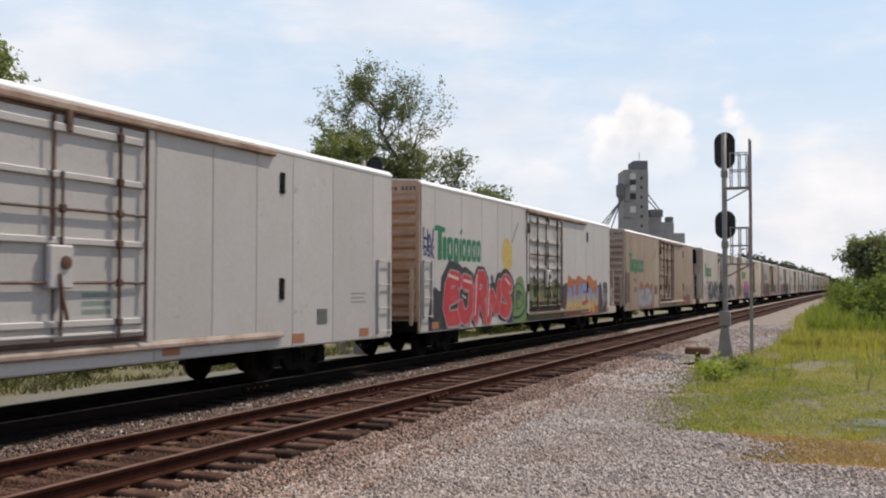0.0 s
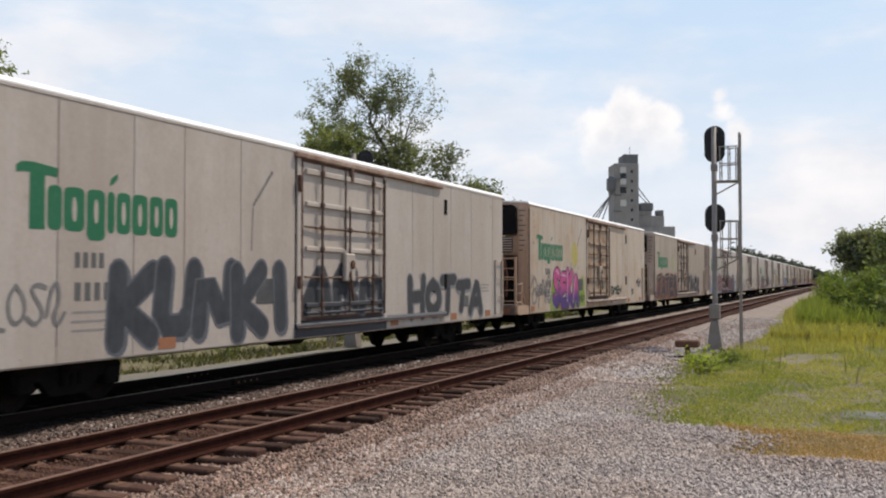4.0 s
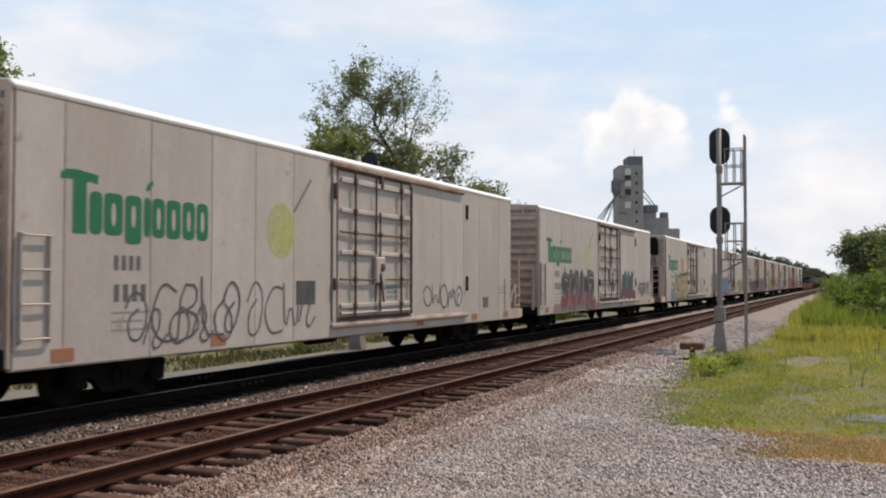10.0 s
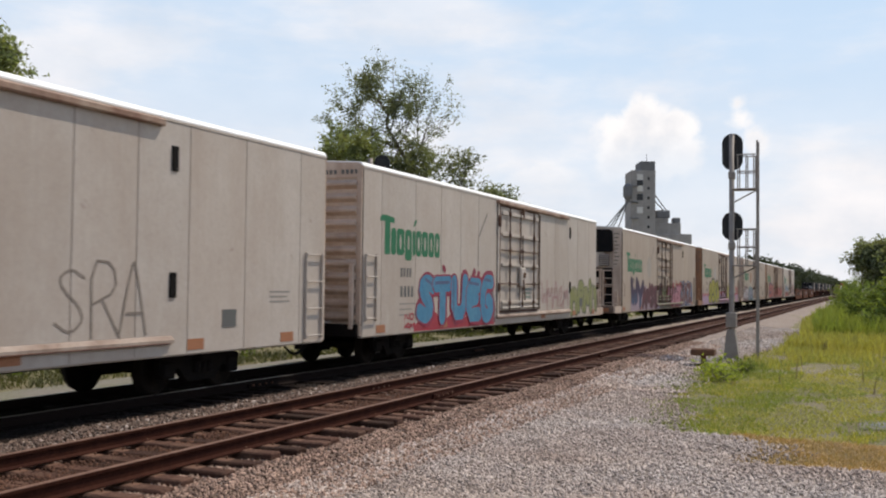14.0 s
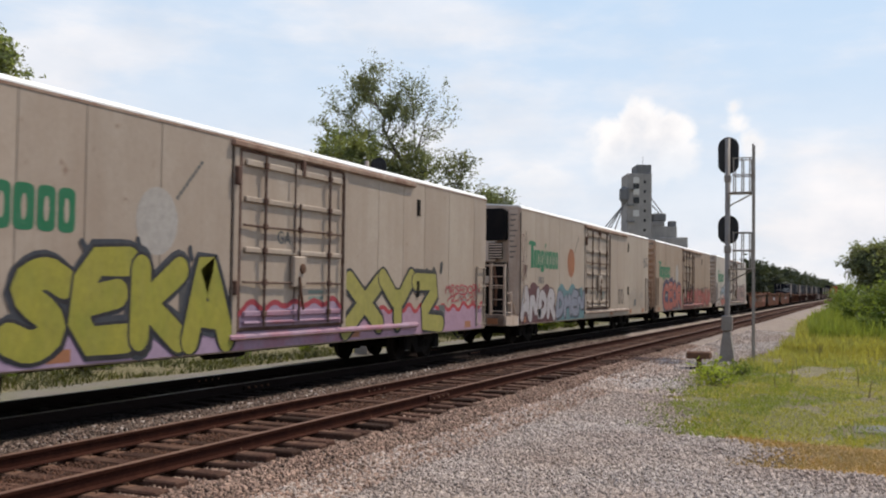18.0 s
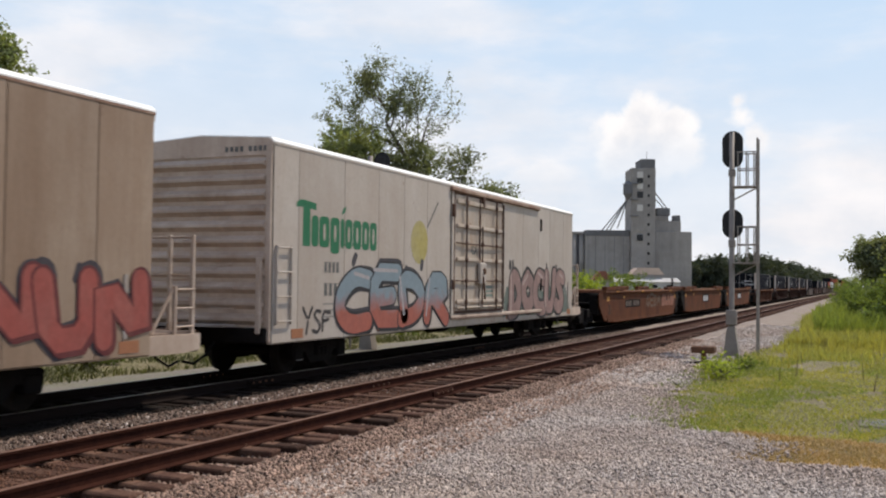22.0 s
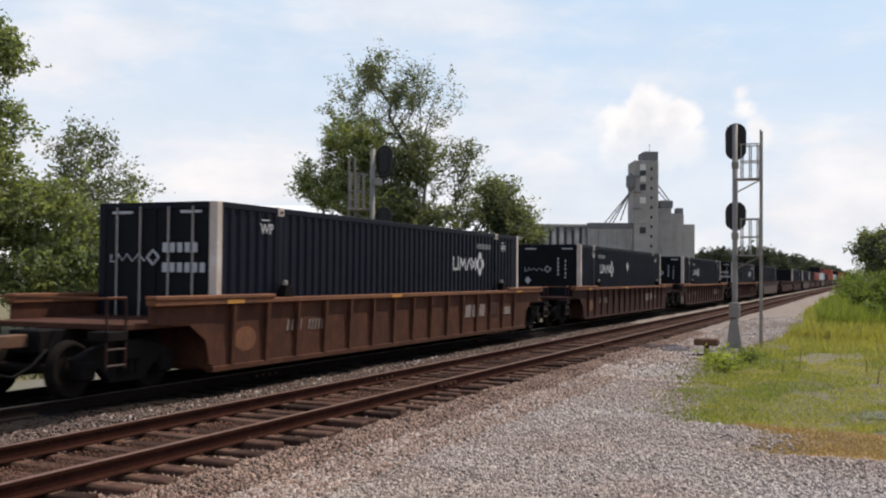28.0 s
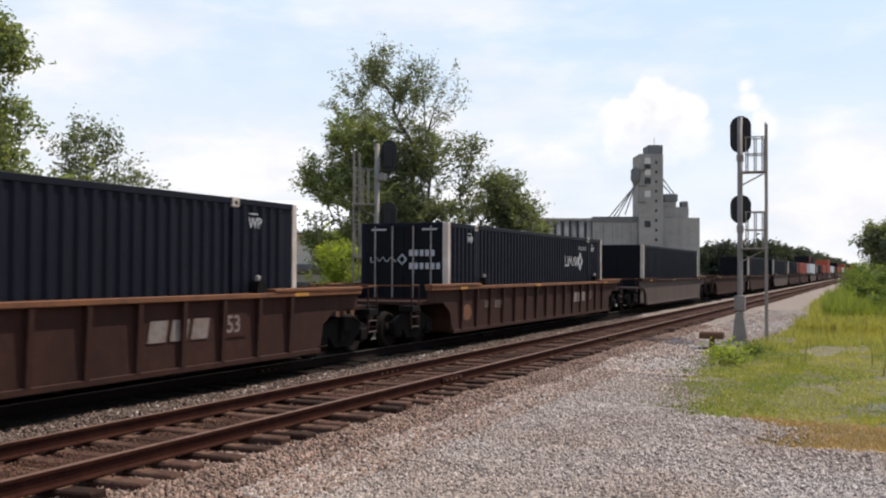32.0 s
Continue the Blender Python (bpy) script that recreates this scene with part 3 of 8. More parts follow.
def strip(name, x0, x1, lift, mat, label):
    """A lengthwise band of bed lying on the ballast."""
    ys2 = [-60 + 2.0 * i for i in range(30)] + [0.5 * i for i in range(140)] + [70 + 5.0 * i for i in range(20)] + [180, 260, 400, 700, 1500]
    v = []
    for y in ys2:
        w = 0.12 * noise.noise(Vector((x0, y * 0.6, 2)))
        for i in range(9):
            x = x0 + w + (x1 - x0) * i / 8
            v.append((x, y, ground_height(x, y) + lift - (0.03 if i in (0, 8) else 0)))
    f = [(9 * j + i, 9 * j + i + 1, 9 * j + i + 10, 9 * j + i + 9) for j in range(len(ys2) - 1) for i in range(8)]
    return sheet(name, v, f, mat, kind="structure", label=label, category="ballast", smooth=True)


strip("ballast_idle_track", -9.25, -6.3, 0.016, M["ballast_rusty"], "rust-dusted ballast of the idle track")
# near-black band: shade below the train, painted into the bed
strip("ballast_busy_track", -13.4, -10.2, 0.024, M["ballast_shade_painted"], "busy track's ballast with the train's shade painted in")


def scatter_stones(name, count, region, size, seed, label, mat="stone"):
    """Crushed stones as real chips: angular lumps, turned at random, lying in the bed."""
    rng = np.random.default_rng(seed)
    base = 1.3 * np.array([(1, 0, 0), (-1, 0, 0), (0, 1, 0), (0, -1, 0), (0, 0, 1), (0, 0, -1)], float)
    faces = np.array([(0, 2, 4), (2, 1, 4), (1, 3, 4), (3, 0, 4), (2, 0, 5), (1, 2, 5), (3, 1, 5), (0, 3, 5)])
    pts = region(rng, count)
    n = len(pts)
    s = size[0] + (size[1] - size[0]) * rng.uniform(0, 1, n) ** 1.6
    v = base[None] * (1 + rng.uniform(-0.35, 0.25, (n, 6, 3))) + rng.uniform(-0.3, 0.3, (n, 6, 3))
    v *= rng.uniform(0.55, 1.15, (n, 1, 3)) * s[:, None, None]
    q = rng.normal(size=(n, 4))
    q /= np.linalg.norm(q, axis=1)[:, None]
    w, a, b, c = q.T
    rot = np.stack([np.stack([1 - 2 * (b * b + c * c), 2 * (a * b - w * c), 2 * (a * c + w * b)], -1),
                    np.stack([2 * (a * b + w * c), 1 - 2 * (a * a + c * c), 2 * (b * c - w * a)], -1),
                    np.stack([2 * (a * c - w * b), 2 * (b * c + w * a), 1 - 2 * (a * a + b * b)], -1)], 1)
    v = np.einsum("nij,nkj->nki", rot, v) + pts[:, None, :]
    v[:, :, 2] += s[:, None] * 0.35 + 0.006
    f = faces[None] + 6 * np.arange(n)[:, None, None]
    return sheet(name, v.reshape(-1, 3), f.reshape(-1, 3), M[mat], kind="stuff", label=label, category="gravel")


def heights(p):
    return np.array([ground_height(x, y) for x, y in p])


def gravel_region(x0, x1, y0, y1):
    def pick(rng, n):
        p = np.stack([rng.uniform(x0, x1, n), y0 + (y1 - y0) * rng.uniform(0, 1, n) ** 1.5], 1)
        e = np.array([ballast_edge(y) for y in p[:, 1]])
        keep = p[:, 0] < e + 0.3 * rng.normal(size=n)
        p = p[keep]
        return np.concatenate([p, heights(p)[:, None]], 1)
    return pick


scatter_stones("ballast_stones", 90000, gravel_region(-5.75, 0.6, 8.2, 24.0), (0.010, 0.027), 1, "loose grey crushed stones of mixed size")
scatter_stones("ballast_stones", 14000, gravel_region(-5.8, -2.6, 22.0, 60.0), (0.02, 0.045), 2, "loose grey crushed stones of mixed size")
scatter_stones("ballast_stones", 1500, gravel_region(-10.15, -8.85, 6.0, 45.0), (0.014, 0.032), 3, "grey crushed stones between the two tracks", "stone")
scatter_stones("ballast_stones", 24000, gravel_region(-10.25, -8.7, 6.0, 45.0), (0.014, 0.03), 7, "brown crushed stones between the two tracks", "stone_mid")
scatter_stones("ballast_stones", 42000, gravel_region(-7.0, -5.1, 7.0, 40.0), (0.012, 0.03), 8, "brown stones on the ballast shoulder", "stone_brown")
scatter_stones("ballast_stones", 7000, gravel_region(-9.3, -6.4, 6.0, 40.0), (0.012, 0.026), 4, "small brown stones lying between the ties", "stone_rusty")
scatter_stones("ballast_stones", 16000, gravel_region(-8.55, -7.15, 6.0, 45.0), (0.012, 0.026), 5, "rust-brown stones filling the idle track", "stone_rusty")
# stones that carry the same painted shade as their bed
scatter_stones("ballast_stones", 11000, gravel_region(-12.9, -10.15, 6.0, 45.0), (0.016, 0.034), 6, "busy track's stones with the train's shade painted in", "ballast_shade_painted")


def rail_profile(x):
    """Foot, web and head of a flat-bottomed rail, 0.17 m tall."""
    half = [(0.07, -0.17), (0.07, -0.158), (0.012, -0.14), (0.010, -0.045), (0.034, -0.036), (0.036, -0.006)]
    return [(x + a, z) for a, z in half] + [(x - a, z) for a, z in half[::-1]]


def track(name, cx, label, head):
    """One track: rails in lengths, ties and plates near the camera, the far ties joined."""
    t = tagged(new(name), label, "railway track", "", "structure")
    t.location = (cx, 0, 0)
    lengths = [-300, -40, 4.9, 16.8, 28.7, 60, 200, 600, 1600]
    for side, joint in ((1, 0.0), (-1, 0.55)):
        for a, b in zip(lengths, lengths[1:]):
            # the far track takes the rail copy with shade painted in
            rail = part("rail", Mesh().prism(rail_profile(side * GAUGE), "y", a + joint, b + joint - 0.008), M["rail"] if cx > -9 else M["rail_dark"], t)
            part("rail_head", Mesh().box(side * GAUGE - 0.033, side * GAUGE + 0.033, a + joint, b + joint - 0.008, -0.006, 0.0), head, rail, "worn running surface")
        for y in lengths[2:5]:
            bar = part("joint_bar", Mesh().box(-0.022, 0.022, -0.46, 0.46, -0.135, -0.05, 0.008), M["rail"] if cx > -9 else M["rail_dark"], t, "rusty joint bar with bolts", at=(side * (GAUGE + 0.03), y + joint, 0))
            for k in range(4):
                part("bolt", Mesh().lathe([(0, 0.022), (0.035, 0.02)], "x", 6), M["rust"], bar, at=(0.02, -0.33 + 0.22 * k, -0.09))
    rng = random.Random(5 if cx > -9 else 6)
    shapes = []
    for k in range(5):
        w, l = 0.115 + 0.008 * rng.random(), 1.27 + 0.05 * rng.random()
        shapes.append(Mesh().box(-l, l, -w, w, -0.34, -0.172, 0.018).data("tie", M["tie"] if cx > -9 else M["tie_shade_painted"]))
    plate = Mesh().box(-0.17, 0.17, -0.09, 0.09, -0.01, 0.0, 0.004).box(-0.10, -0.082, -0.05, -0.03, 0, 0.028).box(0.082, 0.10, 0.03, 0.05, 0, 0.028).data("tie_plate", M["rust"] if cx > -9 else M["rail_dark"])
    near = [6.2 + 0.53 * i for i in range(75 if cx > -9 else 40)]
    for y in near:
        tie = part("tie", shapes[rng.randrange(5)], None, t, at=pose(rng.uniform(-0.11, 0.11), y + rng.uniform(-0.07, 0.07), rng.uniform(-0.03, 0.006), 0, rng.uniform(-0.8, 0.8), rng.uniform(-2.6, 2.6)))
        for s in (1, -1):
            part("tie_plate", plate, None, tie, at=(s * GAUGE, 0, -0.166))
    far = Mesh()
    for i in range(620):
        y = near[-1] + 0.53 * (i + 1)
        far.box(-1.28, 1.28, y - 0.115, y + 0.115, -0.34, -0.172)
    for i in range(24):
        y = near[0] - 0.53 * (i + 1)
        far.box(-1.28, 1.28, y - 0.115, y + 0.115, -0.34, -0.172)
    part("ties", far, M["tie"] if cx > -9 else M["tie_shade_painted"], t)
    return t


track("track_near", NEAR_X, "idle rusty track with weathered wooden ties", M["rail_top"])
track("track_far", FAR_X, "busy track under the train with polished rails", M["rail_shiny"])

# ---- plants ----
def leaf_arrays(centres, spread, per, size, rng, flat_bias=0.0):
    """Small four-cornered leaves scattered round clump centres."""
    c = np.repeat(np.asarray(centres, float), per, axis=0)
    n = len(c)
    p = c + rng.normal(size=(n, 3)) * np.asarray(spread)
    a = rng.normal(size=(n, 3))
    a[:, 2] *= 0.7
    a /= np.linalg.norm(a, axis=1)[:, None]
    b = np.cross(a, rng.normal(size=(n, 3)))
    b /= np.linalg.norm(b, axis=1)[:, None]
    s = rng.uniform(size[0], size[1], n)[:, None]
    v = np.stack([p - a * s, p - b * s * 0.48, p + a * s, p + b * s * 0.48], 1)
    return v.reshape(-1, 3), np.arange(4 * n).reshape(-1, 4)


def in_ellipsoid(rng, n, centre, radii, shell=0.45):
    d = rng.normal(size=(n, 3))
    d /= np.linalg.norm(d, axis=1)[:, None]
    r = (shell + (1 - shell) * rng.uniform(0, 1, n)) ** 0.6
    r *= 1 + 0.22 * np.sin(5 * d[:, 0] + 3 * d[:, 1] * 2 + centre[0]) * np.cos(4 * d[:, 2] + centre[1])
    return np.asarray(centre) + d * r[:, None] * np.asarray(radii)


def tree(label, x, y, crowns, trunk=0.25, mat="leaf", seed=1, clump=0.33, size=(0.07, 0.15), base=None, fork=0.2, gaps=-0.12, name="tree"):
    """crowns: (dx, dy, z, rx, ry, rz, clumps, leaves in a clump). Clumps grow on a skeleton: each joins the nearest wood below it."""
    rng = np.random.default_rng(seed)
    z0 = ground_height(x, y) - 0.1 if base is None else base
    t = thing(name, label, "tree" if name == "tree" else "shrub", at=(x, y, z0))
    tips, per_tip = [], []
    for dx, dy, z, rx, ry, rz, n, per in crowns:
        pts = in_ellipsoid(rng, int(n * 1.7), (dx, dy, z - z0), (rx, ry, rz), 0.25)
        pts += rng.normal(size=pts.shape) * 0.12 * rx
        keep = [p for p in pts if p[2] > 0.12 and noise.noise(Vector(p * (0.9 / max(rx, 0.5)) * 1.6 + np.array([seed, 0, 0]))) > gaps][:n]
        tips += keep
        per_tip += [max(6, int(per * rng.uniform(0.55, 1.45))) for _ in keep]
    tips = np.array(tips)
    top = tips[:, 2].max()
    lean = rng.normal(size=2) * 0.05 * top
    steps = 9
    nodes = [np.array([lean[0] * (k / steps) ** 2 + rng.normal() * 0.03 * k / steps, lean[1] * (k / steps) ** 2, top * 0.72 * k / steps]) for k in range(steps + 1)]
    parent = [-1] + list(range(steps))
    reach = [0.0] + [top * 0.72 * (k + 1) / steps for k in range(steps)]
    free = [k for k in range(steps + 1) if nodes[k][2] >= fork * top * 0.72]
    order = np.argsort(np.hypot(tips[:, 0], tips[:, 1]) + 0.35 * np.abs(tips[:, 2] - 0.6 * top))
    load, spray_dir = {}, np.zeros((len(tips), 3))
    for i in order:
        p = tips[i]
        pos = np.array([nodes[k] for k in free])
        d = np.linalg.norm((pos - p) * (1, 1, 1), axis=1) + 2.2 * np.maximum(pos[:, 2] - p[2] + 0.15 * np.hypot(pos[:, 0] - p[0], pos[:, 1] - p[1]), 0) + 0.45 * np.array([reach[k] for k in free])
        a = free[int(np.argmin(d))]
        s, L = nodes[a], np.linalg.norm(p - nodes[a])
        bend = rng.normal(size=3) * 0.03 * L + np.array([0, 0, -0.04 * L])
        for u in ((0.36, 0.7, 1.0) if L > 0.5 else (1.0,)):
            nodes.append(s + (p - s) * u + bend * math.sin(math.pi * u))
            parent.append(a)
            reach.append(reach[a] + float(np.linalg.norm(nodes[-1] - nodes[a])))
            a = len(nodes) - 1
            free.append(a)
        load[a] = 1
        spray_dir[i] = nodes[a] - nodes[parent[a]] + np.array([0, 0, 0.02])
    weight = np.zeros(len(nodes))
    for k in range(len(nodes) - 1, -1, -1):
        weight[k] += load.get(k, 0)
        if parent[k] >= 0:
            weight[parent[k]] += weight[k]
    wood = Mesh()
    scale = trunk / math.sqrt(max(weight[0], 1))
    for k in range(1, len(nodes)):
        r1 = max(scale * math.sqrt(max(weight[k], 0.3)), 0.006)
        r0 = max(scale * math.sqrt(max(weight[parent[k]], 0.3)), 0.006)
        r0 = r0 if k <= steps else min(r0, r1 * 1.5)
        wood.tube([nodes[parent[k]], nodes[k]], r0, 8 if k <= steps else 5, r1, cap=False)
    per_tip = [max(6, int(k * 1.05)) for k in per_tip]
    spray_dir /= np.linalg.norm(spray_dir, axis=1)[:, None] + 1e-6
    centres = np.repeat(tips, per_tip, axis=0) + np.repeat(spray_dir, per_tip, axis=0) * rng.uniform(-1.5, 1.4, sum(per_tip))[:, None] * clump
    v, f = leaf_arrays(centres, (clump * 0.55, clump * 0.55, clump * 0.42), 1, (size[0] * 0.9, size[1] * 1.05), rng)
    part("trunk", wood, M["bark"], t)
    sheet("crown", v, f, M[mat], kind="stuff", parent=t)
    return t


def weed_bush(label, x, y, r, h, mat, seed, n=60, per=26, size=(0.03, 0.07)):
    tree(label, x, y, [(0, 0, ground_height(x, y) + h * 0.55, r, r, h * 0.5, n, per)], 0.02, mat, seed, 0.12, size, name="shrub")


def blades(name, pts, height, width, mat, rng, label, category="grass", lean=0.35):
    """Grass blades: bent two-step strips, rooted at pts."""
    n = len(pts)
    h = rng.uniform(height[0], height[1], n)[:, None]
    a = rng.uniform(0, 2 * np.pi, n)
    side = np.stack([np.cos(a), np.sin(a), 0 * a], 1) * rng.uniform(width[0], width[1], n)[:, None]
    d = rng.normal(size=(n, 3)) * lean
    d[:, 2] = 0
    up = np.array([0, 0, 1.0])
    p0, p1, p2 = pts, pts + up * h * 0.6 + d * h * 0.35, pts + up * h + d * h
    v = np.stack([p0 - side, p0 + side, p1 + side * 0.7, p1 - side * 0.7, p2], 1).reshape(-1, 3)
    base = 5 * np.arange(n)[:, None]
    f = np.concatenate([base + np.array([0, 1, 2]), base + np.array([0, 2, 3]), base + np.array([3, 2, 4])])
    return sheet(name, v, f, mat, kind="stuff", label=label, category=category)


def verge_points(rng, n, x0, x1, y0, y1, power=1.6, margin=0.1, patch=None):
    p = np.stack([rng.uniform(x0, x1, n), y0 + (y1 - y0) * rng.uniform(0, 1, n) ** power], 1)
    keep = np.array([x > ballast_edge(y) + margin + 0.25 * noise.noise(Vector((x, y, 5))) for x, y in p])
    if patch:
        keep &= np.array([patch(x, y) for x, y in p])
    p = p[keep]
    return np.concatenate([p, heights(p)[:, None] - 0.03], 1)


rng = np.random.default_rng(21)
lush = lambda x, y: (x < -1.9 + 0.5 * noise.noise(Vector((x, y, 1))) or y > 16.4 + 0.7 * noise.noise(Vector((x * 0.9, 3, 3)))) and noise.noise(Vector((x * 0.45, y * 0.25, 2))) + 0.5 * noise.noise(Vector((x * 1.7, y * 0.9, 4))) > -0.18
thin = lambda x, y: y > 17.0 and noise.noise(Vector((x * 0.5, y * 0.3, 8))) > -0.1
green = lambda x, y: (x < -2.0 or y > 16.8) and noise.noise(Vector((x * 0.5, y * 0.25, 12))) > 0.0
dry = lambda x, y: noise.noise(Vector((x * 0.8, y * 0.8, 6))) > -0.75
blades("meadow_grass", verge_points(rng, 80000, -4.2, 4.0, 14.7, 45.0, 1.3, 0.1, lush), (0.02, 0.075), (0.006, 0.013), M["grass"], rng, "short patchy yellow-green grass on the verge", lean=0.95)
blades("meadow_grass", verge_points(rng, 42000, -4.2, 4.0, 15.2, 45.0, 1.2, 0.2, green), (0.03, 0.10), (0.006, 0.013), M["grass_dark"], rng, "greener grass patches on the verge", lean=0.85)
blades("meadow_grass", verge_points(rng, 9000, -4.2, 4.5, 29.0, 44.0, 0.7, 0.5, lush), (0.10, 0.34), (0.009, 0.02), M["grass"], rng, "longer grass on the verge", lean=0.4)
blades("meadow_grass", verge_points(rng, 26000, -4.6, 9.0, 40.0, 120.0, 1.7, 0.5), (0.22, 0.65), (0.015, 0.035), M["grass"], rng, "tall yellow-green grass along the verge", lean=0.3)
blades("tall_weeds", verge_points(rng, 17000, -3.6, 9.0, 48.0, 130.0, 1.5, 1.2), (0.5, 1.3), (0.02, 0.05), M["grass_dark"], rng, "tall green weeds on the verge", lean=0.25)
blades("dry_grass", verge_points(rng, 36000, -2.0, 3.5, 12.9, 16.5, 1.0, -0.2, dry), (0.015, 0.06), (0.005, 0.012), M["grass_dry"], rng, "dry yellow-brown grass by the gravel", lean=1.0)
blades("grass_tufts", verge_points(rng, 9000, -4.5, -1.6, 14.0, 33.0, 1.0, -0.5, thin), (0.03, 0.12), (0.006, 0.012), M["grass_dark"], rng, "green tufts creeping into the gravel", lean=0.5)
stalks = verge_points(rng, 90, -2.9, 5.0, 24.0, 60.0, 1.0, 0.6)
blades("weed_stalks", stalks, (0.25, 0.7), (0.010, 0.018), M["stalk"], rng, "brown upright weed stalks", "weeds", 0.08)
lf = np.stack([rng.uniform(-24, -16.1, 26000), 8 + 60 * rng.uniform(0, 1, 26000) ** 1.3], 1)
lf = np.concatenate([lf, heights(lf)[:, None] - 0.03], 1)
lf = lf[np.array([noise.noise(Vector((x * 0.5, y * 0.35, 21))) > -0.12 for x, y, z in lf])]
blades("meadow_grass", lf, (0.05, 0.26), (0.012, 0.03), M["grass_rough"], rng, "rough grass beyond the tracks", lean=0.8)
for k in range(16):
    weed_bush("low leafy weeds beyond the far track", -17.6 - 2.2 * ((k * 7) % 5) / 5, 12.0 + 2.4 * k + 0.7 * ((k * 3) % 4), 0.5 + 0.1 * (k % 3), 0.45 + 0.12 * (k % 4), "leaf_shrub" if k % 3 else "grass_rough", 300 + k, 34, 12, (0.04, 0.09))


weed_bush("leafy green weeds below the signal mast", -3.35, 25.6, 0.5, 0.42, "leaf_bright", 31, 46, 9)
weed_bush("leafy green weeds below the signal mast", -3.7, 27.2, 0.45, 0.40, "leaf_bright", 32, 36, 9)
weed_bush("low green weeds by the gravel", -3.1, 28.4, 0.35, 0.32, "leaf_shrub", 33, 26, 9)
slab = thing("concrete_slab", "grey concrete cover slab lying in the grass", "slab", at=(0.35, 18.7, ground_height(0.35, 18.7) - 0.055))
part("slab", Mesh().box(-0.5, 0.5, -0.55, 0.55, 0.0, 0.05, 0.02), M["path"], slab)
part("cover", Mesh().lathe([(0.05, 0.34), (0.06, 0.33)], "z", 20), M["concrete_dark"], slab, "round grey cover")

# tall cottonwood group behind the far signal
tree("tall airy tree with bare limbs showing", -26.2, 53.8, [(-0.5, 0, 13.2, 2.4, 2.4, 1.9, 240, 26), (-2.9, 0.3, 12.0, 1.7, 1.6, 1.5, 125, 24), (1.9, 0, 12.8, 2.0, 1.8, 1.7, 105, 18), (3.4, 0, 12.0, 1.2, 1.2, 1.3, 34, 13), (-1.2, 0.5, 10.6, 2.4, 2.2, 0.9, 80, 22), (3.2, 0.2, 10.6, 1.2, 1.1, 0.5, 14, 9)], 0.15, "leaf_airy", 41, 0.27, (0.05, 0.11), fork=0.5, gaps=0.0)
tree("broad leafy tree with hanging branches", -27.7, 50.6, [(0.7, 0, 9.2, 1.8, 2.0, 1.6, 170, 44), (-1.6, 0, 7.0, 1.7, 1.7, 1.4, 120, 40), (0.6, 0, 6.0, 2.4, 2.1, 1.8, 190, 42), (-1.2, 0.3, 3.6, 2.0, 2.0, 1.6, 130, 40)], 0.16, "leaf", 42, 0.30, (0.06, 0.13), gaps=-0.2)
tree("leafy tree with drooping crown", -24.7, 54.0, [(0, 0, 8.6, 1.7, 1.8, 1.9, 160, 40), (0.3, 0, 4.6, 2.2, 2.2, 2.3, 210, 44)], 0.16, "leaf_dark", 43, 0.31, (0.06, 0.13), gaps=-0.2)
tree("slender leafy tree with thin crown", -22.7, 56.2, [(0, 0, 8.6, 1.3, 1.3, 1.5, 80, 26), (0.3, 0, 5.6, 1.5, 1.6, 1.8, 110, 32), (0.2, 0, 2.6, 1.9, 1.9, 1.6, 150, 36)], 0.13, "leaf_airy", 44, 0.28, (0.06, 0.13), gaps=0.0)
tree("dense round dark green tree", -20.7, 58.2, [(-0.6, 0, 6.4, 1.6, 1.8, 1.5, 190, 46), (0.7, 0.3, 4.6, 1.6, 1.7, 1.6, 190, 46), (-0.8, 0, 2.6, 2.1, 1.8, 1.9, 190, 44)], 0.15, "leaf_dark", 45, 0.31, (0.06, 0.14), gaps=-0.25)
tree("leafy young tree among the group", -25.3, 52.6, [(0, 0, 5.6, 1.5, 1.4, 1.5, 170, 40), (0.2, 0, 3.0, 1.8, 1.6, 1.7, 180, 40)], 0.12, "leaf_dark", 46, 0.28, (0.06, 0.13))
tree("dark leafy tree filling the group", -27.2, 53.0, [(0, 0, 7.4, 2.0, 1.8, 1.6, 190, 40), (0.6, 0, 4.4, 2.4, 2.0, 2.0, 240, 42), (-1.6, 0, 2.6, 2.0, 1.8, 1.4, 150, 38)], 0.14, "leaf_dark", 47, 0.30, (0.06, 0.13), gaps=-0.3)
# trees left of them, close to the far track
tree("tall leafy tree by the track", -27.2, 23.0, [(0.3, 0, 9.0, 1.8, 2.0, 1.2, 380, 54), (0.1, 0.2, 6.6, 2.1, 2.1, 1.5, 350, 50), (0.2, 0, 4.2, 2.2, 2.1, 1.6, 300, 46)], 0.18, "leaf", 51, 0.27, (0.05, 0.12))
tree("thin dark tree with spreading bare twigs", -28.6, 30.7, [(0, 0, 6.5, 1.5, 1.5, 1.3, 170, 15), (1.3, 0.8, 5.0, 1.9, 1.5, 0.7, 130, 13), (-0.7, 0, 5.0, 1.4, 1.4, 0.9, 100, 26)], 0.10, "leaf_airy", 52, 0.22, (0.05, 0.10))
tree("thick green undergrowth tree", -26.4, 26.0, [(0, 0, 3.6, 2.0, 2.0, 1.6, 240, 36), (0.4, 0.6, 1.8, 2.2, 2.0, 1.4, 220, 36)], 0.10, "leaf", 53, 0.30, (0.06, 0.13))
